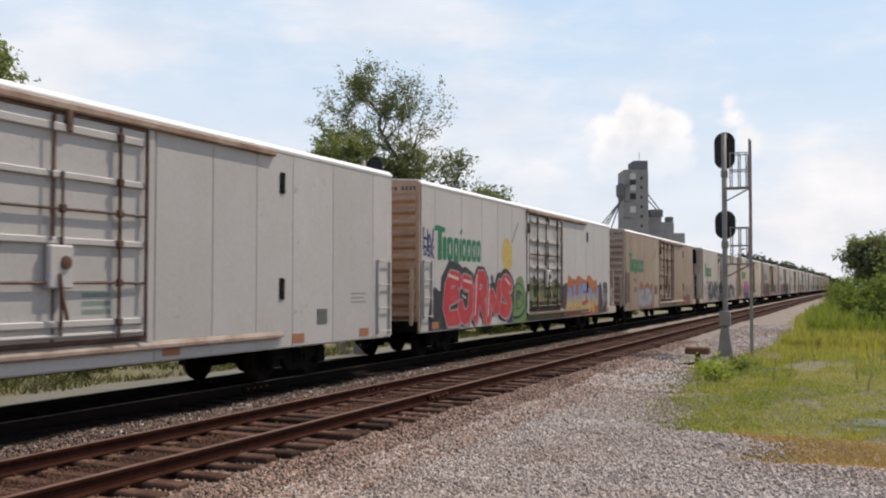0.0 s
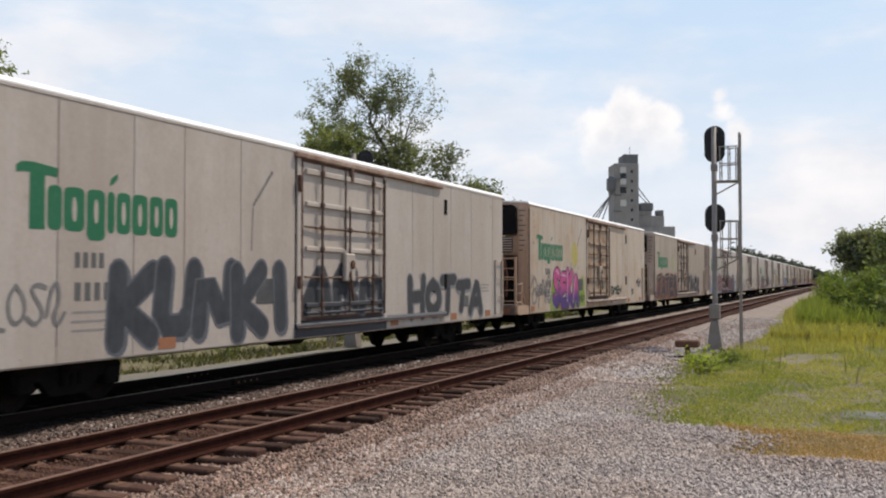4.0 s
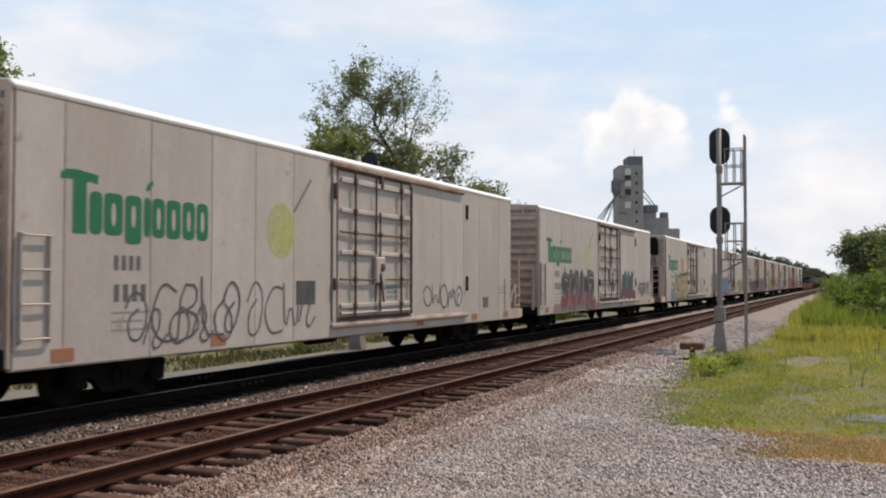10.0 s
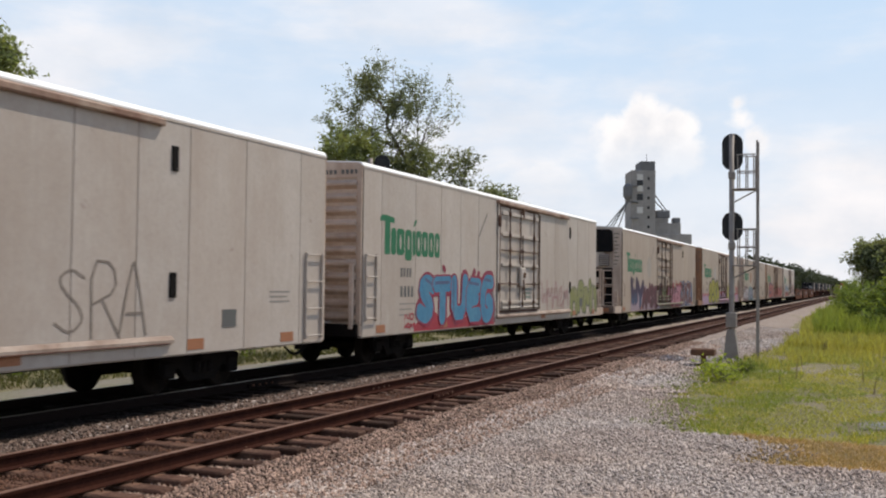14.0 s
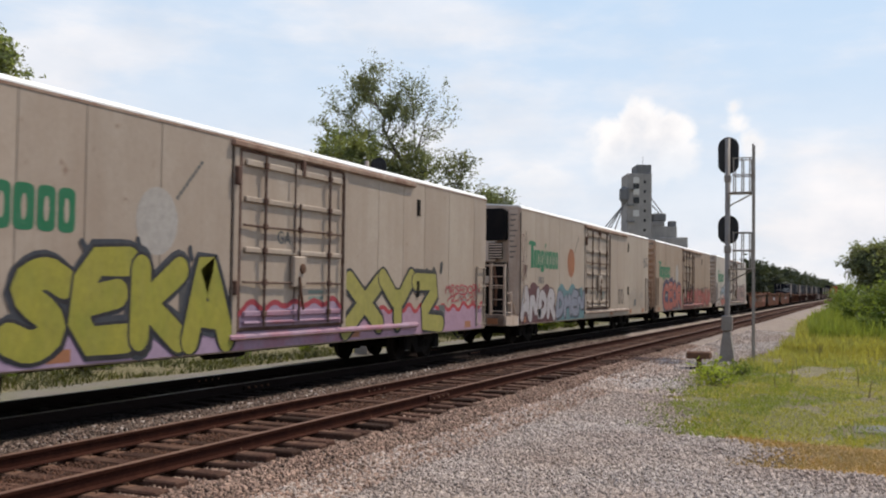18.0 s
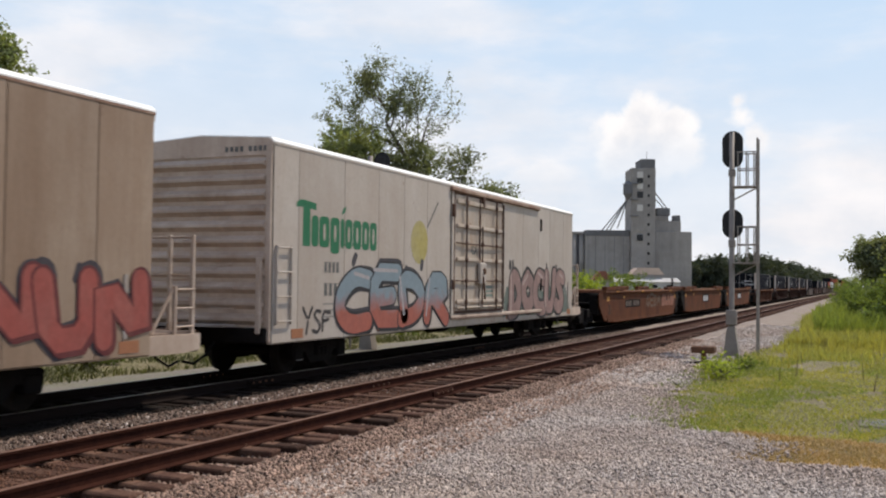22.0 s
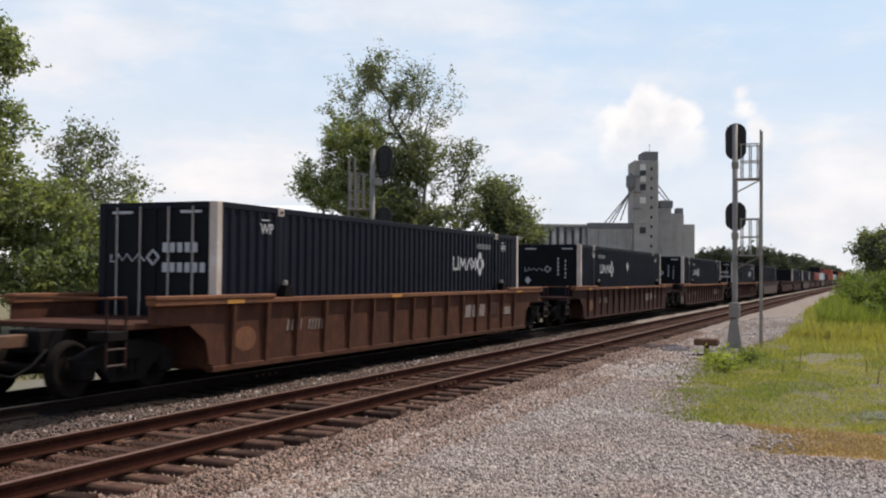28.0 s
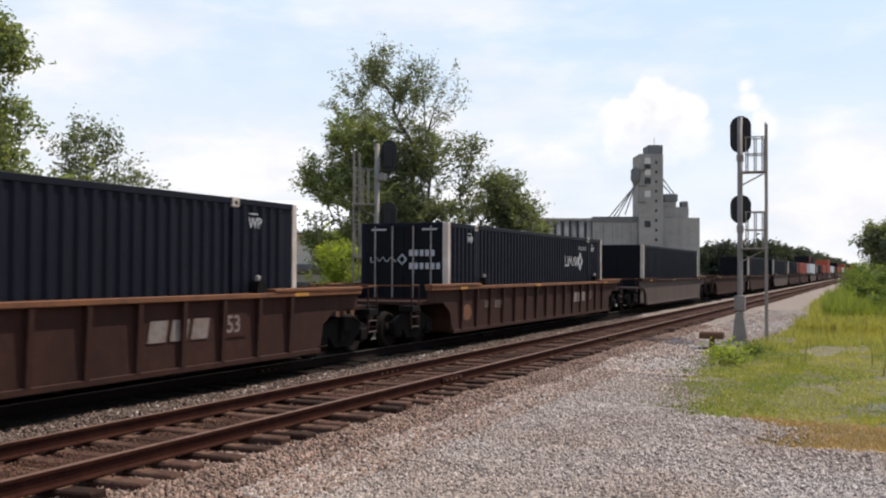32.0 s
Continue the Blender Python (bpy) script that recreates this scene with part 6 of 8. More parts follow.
def reefer(index, slot, front, paint, label, orange=None, art=(), logo_on=True, streak_door="", low=None):
    """Insulated boxcar; its local y is 0 near the leading end, the small side slots stand at y = 16.1."""
    mat = PAINT[paint]
    car = thing("refrigerator_car", label, "railcar", "refrigerator cars of the train")
    unit_front = front == "unit"
    y0, y1 = (0.2, 20.9) if unit_front else (-0.4, 20.0)
    body = part("body", Mesh().prism([(-HALF, 0.96), (HALF, 0.96), (HALF, 4.42), (1.52, 4.50), (-1.52, 4.50), (-HALF, 4.42)], "y", y0, y1), M["seam"], car, "dirty frame behind the side sheets")
    part("roof", Mesh().prism([(-1.60, 4.44), (-1.50, 4.505), (0, 4.60), (1.50, 4.505), (1.60, 4.44), (1.60, 4.47), (1.52, 4.545), (0, 4.64), (-1.52, 4.545), (-1.60, 4.47)], "y", y0 - 0.03, y1 + 0.03), M["roof_white"], car, "sunlit white roof")
    part("roof_flashing", Mesh().box(1.575, 1.602, y0 - 0.02, y1 + 0.02, 4.405, 4.445), M["rail_edge"] if paint in ("cream", "tan", "rusty") else mat, car, "strip under the roof's edge")
    for s in (1, -1):
        part("side_sill", Mesh().box(min(s * 1.48, s * 1.575), max(s * 1.48, s * 1.575), y0, y1, 0.70, 0.97, 0.012), mat, car)
    # side sheets with open seams
    edges = [y0, 1.75, 3.34, 4.6, 6.25, 8.15] if unit_front else [y0, 0.5, 2.35, 3.95, 5.3, 6.65, 8.15]
    edges2 = [12.4, 13.9, 15.24, 16.5, 18.1, 19.95, y1] if unit_front else [12.4, 14.2, 15.85, 17.13, 18.8, y1]
    for row in (edges, edges2):
        for a, b in zip(row, row[1:]):
            part("side_panel", cached(("side_panel", round(b - a, 2), paint), lambda: Mesh().box(0, 0.012, 0, b - a - 0.014, 0.725, 4.41, 0.004), mat), None, body, at=(HALF, a + 0.008, 0))
            part("side_panel", cached(("side_panel", round(b - a, 2), paint), lambda: Mesh(), mat), None, body, at=pose(-HALF, b - 0.011, 0, 0, 0, 180))
    # plug door
    door_paint = streak_door or paint
    dm, dmat = "door_paint_" + door_paint, PAINT[door_paint]
    door = part("door", cached(("door", dm), lambda: Mesh().box(HALF - 0.01, HALF + 0.03, 8.42, 12.14, 1.12, 4.24, 0.015), dmat), None, car)
    low_mat, low_key = (spray(*low), "low%d" % index) if low else (dmat, dm)
    for k, (z, h) in enumerate(((4.05, 0.06), (3.40, 0.05), (2.50, 0.05), (1.36, 0.05))):
        part("door_bar", cached(("door_bar", low_key if k == 3 else dm, k), lambda: Mesh().box(HALF + 0.03, HALF + 0.085, 8.50, 12.08, z - h, z + h, 0.015), low_mat if k == 3 else dmat), None, door)
    for k, z in enumerate((2.94, 1.93)):
        part("cross_rod", cached(("cross_rod", k), lambda: Mesh().tube([(HALF + 0.07, 8.46, z), (HALF + 0.09, 9.1, z - 0.01), (HALF + 0.09, 11.5, z), (HALF + 0.07, 12.1, z - 0.01)], 0.021, 7), M["door_rod"]), None, door, "thin rusty cross rod")
    for k, (y, r, lo, hi) in enumerate(((9.10, 0.028, 1.14, 4.23), (10.13, 0.017, 2.5, 4.2), (10.33, 0.022, 1.2, 3.45), (11.48, 0.028, 1.14, 4.23), (12.08, 0.026, 1.1, 4.2))):
        part("lock_rod", cached(("lock_rod", k), lambda: Mesh().tube([(HALF + 0.105, y, lo), (HALF + 0.105, y, hi)], r, 8), M["door_rod"]), None, door, "rusty lock rod")
        for q, z in enumerate((4.05, 3.40, 2.94, 2.50, 1.93, 1.36)):
            if k in (0, 3) or (k == 2 and q in (2, 4)):
                part("rod_guide", cached(("rod_guide", k, q), lambda: Mesh().box(HALF + 0.07, HALF + 0.145, y - 0.05, y + 0.05, z - 0.055, z + 0.055, 0.012), M["rust_edge"]), None, door)
    for k, (a, b, c, d) in enumerate(((8.36, 12.2, 4.235, 4.275), (8.36, 12.2, 1.07, 1.125), (8.355, 8.425, 1.07, 4.28), (12.135, 12.175, 1.07, 4.28), (10.225, 10.265, 1.12, 4.24))):
        part("door_seal", cached(("door_seal", k), lambda: Mesh().box(HALF + 0.01, HALF + 0.038, a, b, c, d), M["rust_edge"]), None, door, "rust-stained door seal")
    for k, (a, b, c, d) in enumerate(((10.40, 10.52, 4.0, 4.32), (8.20, 8.32, 3.62, 3.95), (8.20, 8.30, 1.7, 1.95))):
        part("hanger", cached(("door_hanger", k), lambda: Mesh().box(HALF + 0.025, HALF + 0.11, a, b, c, d, 0.018), M["rust_edge"]), None, door, "rusty door hanger")
    for k in range(3):
        part("door_stencil", cached(("door_stencil", k), lambda: flat(Mesh(), [(10.80, 1.72 - 0.12 * k), (11.38, 1.72 - 0.12 * k), (11.38, 1.79 - 0.12 * k), (10.80, 1.79 - 0.12 * k)], HALF + 0.031), M["door_green"]), None, door, "small green stencilled line")
    box = part("lock_box", cached(("lock_box", paint), lambda: Mesh().box(HALF + 0.05, HALF + 0.15, 10.06, 10.52, 1.84, 2.44, 0.025), mat), None, door, "pale lock box")
    part("gear", cached("lock_gear", lambda: Mesh().lathe([(HALF + 0.15, 0.10), (HALF + 0.18, 0.09), (HALF + 0.19, 0.03)], "x", 12, (0, 10.36, 2.2)), M["rust"]), None, box, "rusty gear boss")
    part("door_handle", cached("door_handle", lambda: Mesh().tube([(HALF + 0.16, 10.24, 2.05), (HALF + 0.19, 10.27, 1.7), (HALF + 0.17, 10.38, 1.42)], 0.026, 7), M["rust"]), None, door, "rusty lever handle")
    part("bottom_pipe", cached(("bottom_pipe", low_key), lambda: Mesh().tube([(HALF + 0.07, 8.5, 1.20), (HALF + 0.07, 12.1, 1.20)], 0.032, 8), low_mat), None, door)
    for k, (a, b) in enumerate(((8.20, 8.35), (12.19, 12.36))):
        part("door_post", cached(("door_post", k, paint), lambda: Mesh().box(HALF, HALF + 0.04, a, b, 0.98, 4.32, 0.01), mat), None, car)
    part("door_rail", cached(("door_rail_top", paint in ("clean", "white")), lambda: Mesh().box(HALF, HALF + 0.10, 8.1, 15.78, 4.29, 4.41, 0.025), M["rail_edge"]), None, car, "rusty overhanging door rail")
    rail = part("door_rail", cached(("door_rail_low", low_key), lambda: Mesh().prism([(HALF, 0.92), (HALF + 0.07, 0.92), (HALF + 0.07, 0.97), (HALF, 1.05)], "y", 8.15, 16.1), low_mat if low else M["low_rail"]), None, car, "stained lower door rail")
    part("rail_lip", cached("rail_lip", lambda: Mesh().box(HALF + 0.02, HALF + 0.078, 8.2, 16.0, 0.905, 0.93, 0.006), M["rust_edge"]), None, rail, "rusty lip under the rail")
    part("side_panel", cached(("under_door", low_key), lambda: Mesh().box(HALF, HALF + 0.011, 8.16, 12.39, 0.725, 0.925, 0.004), low_mat), None, body)
    part("door", cached(("far_door", dm), lambda: Mesh().box(-HALF - 0.04, -HALF + 0.01, 8.2, 12.1, 1.05, 4.26, 0.02), dmat), None, car)
    for z in (1.36, 2.5, 3.4, 4.05):
        part("door_bar", cached(("far_bar", dm, z), lambda: Mesh().box(-HALF - 0.09, -HALF - 0.04, 8.3, 12.0, z - 0.05, z + 0.05, 0.012), dmat), None, car)
    for z in (3.83, 1.83):
        part("vent_slot", cached("vent_slot", lambda: Mesh().box(0, 0.03, -0.085, 0.085, -0.2, 0.2, 0.01), M["black"]), None, car, "black slot on the side", at=(HALF + 0.006, 16.1, z))
    part("notice_panel", cached("notice_panel", lambda: Mesh().box(HALF + 0.005, HALF + 0.02, 6.76, 7.50, 1.43, 1.90, 0.004), M["notice"]), None, car, "dark notice panel")
    part("defect_card", Mesh().box(HALF + 0.005, HALF + 0.022, 17.45, 17.85, 1.12, 1.42), M["dark_letter"], car, "dark service panel")
    for y in (0.28, 3.95, 12.6, 16.5, 19.3):
        part("reflector", cached("reflector", lambda: Mesh().box(0, 0.006, 0, 0.44, 0.78, 0.96), M["orange_plate"]), None, car, at=(HALF + 0.013, y, 0))
    if unit_front:
        ladder(car, y1 - 0.74, y1 - 0.12, 0.80, 2.48, 4, HALF + 0.012, mat)
        part("grab_iron", Mesh().tube([(HALF + 0.01, 0.42, 1.4), (HALF + 0.07, 0.42, 1.45), (HALF + 0.07, 0.42, 2.0), (HALF + 0.01, 0.42, 2.05)], 0.014, 6), mat, car)
    else:
        ladder(car, y0 + 0.10, y0 + 0.62, 1.06, 2.54, 4, HALF + 0.012, mat)
        part("corner_strip", Mesh().box(HALF + 0.01, HALF + 0.03, y1 - 0.62, y1 - 0.54, 1.0, 1.95), M["grey_metal"], car)
    front_paint = {12: "rusted", 1: "warm", 14: "warm", 4: "warm"}.get(index, paint)
    (unit_end if unit_front else ribbed_end)(car, y0, -1, END_PAINT[front_paint])
    (ribbed_end if unit_front else unit_end)(car, y1, 1, END_PAINT[paint])
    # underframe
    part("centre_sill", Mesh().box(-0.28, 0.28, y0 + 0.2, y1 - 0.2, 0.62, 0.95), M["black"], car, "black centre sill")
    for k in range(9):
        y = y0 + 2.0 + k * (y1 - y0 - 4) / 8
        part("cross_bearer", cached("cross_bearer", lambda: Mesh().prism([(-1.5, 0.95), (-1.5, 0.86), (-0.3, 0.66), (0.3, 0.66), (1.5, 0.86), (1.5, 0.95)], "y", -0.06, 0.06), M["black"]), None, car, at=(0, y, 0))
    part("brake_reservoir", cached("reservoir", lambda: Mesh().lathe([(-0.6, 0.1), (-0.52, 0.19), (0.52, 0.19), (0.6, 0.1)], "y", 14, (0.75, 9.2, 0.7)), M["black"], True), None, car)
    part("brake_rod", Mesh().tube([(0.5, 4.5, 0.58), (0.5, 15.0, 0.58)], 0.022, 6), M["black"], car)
    add_truck(car, TRUCK_A + (0.3 if unit_front else 0))
    add_truck(car, TRUCK_B + (0.3 if unit_front else 0))
    # lettering
    ly = 0.99 if unit_front else 0.42
    if logo_on:
        logo(car, ly, 2.56, 3.42, 0.90, M["green"], mat)
        straw = part("straw_emblem", flat(Mesh(), oval(6.18, 2.85, 0.50, 0.53, 28), HALF + 0.014), spray(orange[0], orange[1]), car, "round fruit emblem with a striped straw") if orange else part("straw_emblem", flat(Mesh(), [(6.58, 2.4), (6.61, 2.4), (6.66, 3.2), (6.63, 3.2)], HALF + 0.014), M["dark_letter"], car, "worn straw of an emblem")
        for k in range(9):
            part("straw_dash", cached("straw_dash", lambda: flat(Mesh(), [(0, 0), (0.06, -0.02), (0.11, 0.05), (0.05, 0.07)], 0), M["dark_letter"]), None, straw, at=(HALF + 0.014, 6.62 + 0.075 * k, 3.24 + 0.077 * k))
        for z, w, h in ((2.05, 0.66, 0.22), (1.58, 0.80, 0.26)):
            for k in range(4):
                part("number_bar", cached(("number_bar", w), lambda: flat(Mesh(), [(0, 0), (w * 0.15, 0), (w * 0.15, h), (0, h)], 0), M["dark_letter"]), None, car, at=(HALF + 0.014, ly + 1.1 + k * w / 4, z))
        for k in range(3):
            part("weight_bar", cached(("weight_bar", k), lambda: flat(Mesh(), [(0, 0), (0.9 - 0.2 * (k % 2), 0), (0.9 - 0.2 * (k % 2), 0.035), (0, 0.035)], 0), M["faint_letter"]), None, car, at=(HALF + 0.0135, ly + 1.05, 1.40 - 0.13 * k))
    for k in range(3):
        m = Mesh()
        flat(m, [(18.9, 1.7 - 0.09 * k), (19.6 - 0.1 * (k % 2), 1.7 - 0.09 * k), (19.6 - 0.1 * (k % 2), 1.735 - 0.09 * k), (18.9, 1.735 - 0.09 * k)], HALF + 0.014)
        part("data_stencil", m, M["faint_letter"], car)
    if index in (6, 12, 15):
        text_part(car, "GA", 0.34, M["dark_letter"], Matrix.Translation((HALF + 0.032, 9.62, 2.66)) @ pose(0, 0, 0, 90, 0, 90), "door_letters", "dark letters on the door")
    for k, a in enumerate(art):
        face = HALF + a.get("lift", 0.0) + (0.036 if 8.3 < a["box"][0] < 12.2 else 0.016)
        if "band" in a:
            wave_band(car, *a["box"], a["band"], a["line"], 100 * index + k, face)
        elif "field" in a:
            paint_field(car, *a["box"], a["field"], 100 * index + k, face - 0.002, a.get("second"), a.get("top"))
        elif "arch" in a:
            arc_piece(car, *a["box"], a["arch"], a["line"], face)
        else:
            graffiti(car, *a["box"], a["text"], a["fill"], a["line"], 100 * index + k, a.get("back"), a.get("inner"), a.get("w", 0.15), face, a.get("second"), a.get("halo", 0.13), a.get("top"))
    ROLLING.append((car, slot - 16.1))
    return car


M["door_rod"] = material("rusty_door_rod", (0.095, 0.055, 0.04), 0.8, 0.1, grain=(14.0, 0.3), stain=[(2.0, (0.085, 0.04, 0.026), 0.8), (5.0, (0.26, 0.20, 0.16), 0.5)])
M["rail_edge"] = material("rusty_cream_edge", (0.34, 0.25, 0.19), 0.8, grain=(14.0, 0.2), stain=[(0.9, (0.14, 0.06, 0.038), 0.9), (4.0, (0.20, 0.10, 0.065), 0.7)])
M["low_rail"] = material("stained_low_rail", (0.30, 0.235, 0.19), 0.85, grain=(12.0, 0.2), stain=[(1.1, (0.14, 0.075, 0.05), 0.9), (3.5, (0.38, 0.31, 0.26), 0.6)])
M["rust_edge"] = material("rust_stained_edge", (0.085, 0.040, 0.027), 0.85, grain=(14.0, 0.35), stain=[(3.0, (0.20, 0.12, 0.085), 0.7), (1.1, (0.045, 0.025, 0.02), 0.6)])
M["faint_letter"] = material("faint_stencil", (0.24, 0.22, 0.20), 0.7, grain=(25.0, 0.2))
M["door_green"] = material("small_green_stencil", (0.19, 0.23, 0.195), 0.7, grain=(22.0, 0.35))
M["notice"] = material("dark_notice_panel", (0.055, 0.055, 0.058), 0.6, grain=(10.0, 0.25), stain=(3.0, (0.12, 0.11, 0.10), 0.6))
TRUCK_A, TRUCK_B = 2.3, 17.3

# ---- well cars and containers ----
def well_car(s, length, mat, ribs, top, label, trucks=(True, True), name="well_car", rail_end=True, h=1.44):
    """Well car unit; local y runs from 0 at the leading end of its side sills to length."""
    car = thing(name, label, "railcar", "well cars of the train")
    outline = [(0.9, 0.24), (length - 0.9, 0.24), (length, 0.95), (length, h - 0.06), (0, h - 0.06), (0, 0.95)] if not rail_end else [(2.0, 0.24), (length - 2.0, 0.24), (length - 1.55, 0.34), (length - 1.45, 0.75), (length - 1.0, 1.02), (length, 1.06), (length, h - 0.06), (0, h - 0.06), (0, 1.06), (1.0, 1.02), (1.45, 0.75), (1.55, 0.34)]
    for sx in (1, -1):
        side = part("side_sill", Mesh().prism(outline, "x", min(sx * 1.40, sx * 1.43), max(sx * 1.40, sx * 1.43)), mat, car, "deep side sill")
        part("top_chord", Mesh().box(min(sx * 1.36, sx * 1.54), max(sx * 1.36, sx * 1.54), 0, length, h - 0.09, h, 0.012), top, side, "worn top chord")
        part("bottom_chord", Mesh().box(min(sx * 1.30, sx * 1.47), max(sx * 1.30, sx * 1.47), 1.6, length - 1.6, 0.20, 0.30, 0.012), mat, side)
        for a, b in ((0.0, 3.4), (length - 3.4, length)):
            part("reinforcing_plate", Mesh().box(min(sx * 1.34, sx * 1.56), max(sx * 1.34, sx * 1.56), a, b, h, h + (0.07 if rail_end else 0.16), 0.015), top if rail_end else mat, side)
        if not rail_end and sx > 0:
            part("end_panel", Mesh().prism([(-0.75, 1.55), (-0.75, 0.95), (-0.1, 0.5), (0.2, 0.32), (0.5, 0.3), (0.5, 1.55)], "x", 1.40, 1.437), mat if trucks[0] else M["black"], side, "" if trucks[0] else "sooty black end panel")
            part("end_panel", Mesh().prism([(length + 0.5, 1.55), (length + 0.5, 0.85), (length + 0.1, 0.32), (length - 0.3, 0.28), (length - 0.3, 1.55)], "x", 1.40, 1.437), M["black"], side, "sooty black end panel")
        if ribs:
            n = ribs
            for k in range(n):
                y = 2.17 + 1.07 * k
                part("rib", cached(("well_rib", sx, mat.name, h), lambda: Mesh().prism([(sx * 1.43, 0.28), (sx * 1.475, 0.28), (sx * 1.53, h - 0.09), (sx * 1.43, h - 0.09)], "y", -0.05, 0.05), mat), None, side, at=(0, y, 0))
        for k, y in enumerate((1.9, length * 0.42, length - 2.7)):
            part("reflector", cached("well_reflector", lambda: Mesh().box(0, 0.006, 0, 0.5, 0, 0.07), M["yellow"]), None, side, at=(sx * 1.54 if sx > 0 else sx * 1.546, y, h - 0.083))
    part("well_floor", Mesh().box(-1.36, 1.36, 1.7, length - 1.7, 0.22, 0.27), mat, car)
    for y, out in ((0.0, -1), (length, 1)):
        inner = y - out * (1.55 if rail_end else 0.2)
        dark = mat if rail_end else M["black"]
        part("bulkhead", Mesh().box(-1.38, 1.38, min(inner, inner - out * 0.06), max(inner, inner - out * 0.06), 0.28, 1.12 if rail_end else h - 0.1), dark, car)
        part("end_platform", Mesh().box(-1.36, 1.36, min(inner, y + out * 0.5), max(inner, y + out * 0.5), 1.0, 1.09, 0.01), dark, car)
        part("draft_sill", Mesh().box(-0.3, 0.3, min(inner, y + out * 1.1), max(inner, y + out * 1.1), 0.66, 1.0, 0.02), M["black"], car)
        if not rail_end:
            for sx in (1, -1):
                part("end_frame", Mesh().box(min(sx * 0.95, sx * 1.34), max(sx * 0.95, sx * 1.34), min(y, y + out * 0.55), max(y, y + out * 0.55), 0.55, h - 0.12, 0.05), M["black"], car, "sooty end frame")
                part("hose", Mesh().tube([(sx * 1.36, y + out * 0.3, 1.3), (sx * 1.4, y + out * 0.7, 1.0), (sx * 1.36, y + out * 1.1, 1.25)], 0.03, 6), M["black"], car)
        if rail_end:
            for sx in (1, -1):
                part("corner_step", Mesh().box(min(sx * 1.08, sx * 1.46), max(sx * 1.08, sx * 1.46), min(y + out * 0.5, y + out * 0.95), max(y + out * 0.5, y + out * 0.95), 0.86, 1.0, 0.01), M["black"], car)
                for q in (0.52, 0.93):
                    part("handrail_post", Mesh().tube([(sx * 1.42, y + out * q, 0.45), (sx * 1.42, y + out * q, 1.5)], 0.02, 6), M["well"], car)
                part("handrail", Mesh().tube([(sx * 1.42, y + out * 0.52, 1.5), (sx * 1.42, y + out * 0.93, 1.5)], 0.02, 6), M["well_top"], car)
                for q in (0.5, 0.74):
                    part("step_rung", Mesh().tube([(sx * 1.42, y + out * 0.52, q), (sx * 1.42, y + out * 0.93, q)], 0.018, 6), M["well_grey"], car)
            part("cross_rail", Mesh().tube([(-1.4, y + out * 0.52, 1.48), (1.4, y + out * 0.52, 1.48)], 0.02, 6), M["well_top"], car)
            if out > 0:
                part("brake_wheel", Mesh().tube([(0.55 + 0.2 * math.cos(k * math.pi / 8), y + out * 0.6, 1.25 + 0.2 * math.sin(k * math.pi / 8)) for k in range(17)], 0.02, 6), M["black"], car)
            add_coupler(car, y + out * 1.1, out)
    if trucks[0]:
        add_truck(car, -0.05 if rail_end else -1.55)
    if trucks[1]:
        add_truck(car, length + (0.05 if rail_end else 1.55))
    ROLLING.append((car, s))
    return car


def sign_bars(parent, y, z, w, h, n, x, mat, name="number_bars", label="stencilled number bars"):
    for k in range(n):
        part(name.rstrip("s"), cached((name, round(w / n, 3), h, mat.name), lambda: flat(Mesh(), [(0, 0), (0.55 * w / n, 0), (0.55 * w / n, h), (0, h)], 0), mat), None, parent, label if n == 1 else "", at=(x, y + k * w / n, z))


def slanted_bars(parent, y, z, w, h, n, x, mat, name="number_bar"):
    for k in range(n):
        a, b = y + k * w / n, (0.62 if n > 3 else 1.15) * w / n
        part(name, flat(Mesh(), [(a, z), (a + 0.7 * b, z), (a + 0.7 * b + 0.22 * h, z + h), (a + 0.22 * h, z + h)], x), mat, parent)


def text_part(parent, words, size, mat, at, name, label):
    cu = bpy.data.curves.new(name, "FONT")
    cu.body, cu.size, cu.extrude, cu.offset = words, size, 0.0015, 0.014 * size
    tmp = new("lettering", cu)
    bpy.context.view_layer.update()
    me = bpy.data.meshes.new_from_object(tmp.evaluated_get(bpy.context.evaluated_depsgraph_get()))
    bpy.data.objects.remove(tmp)
    me.materials.clear()
    me.materials.append(mat)
    return part(name, me, None, parent, label, at=at)


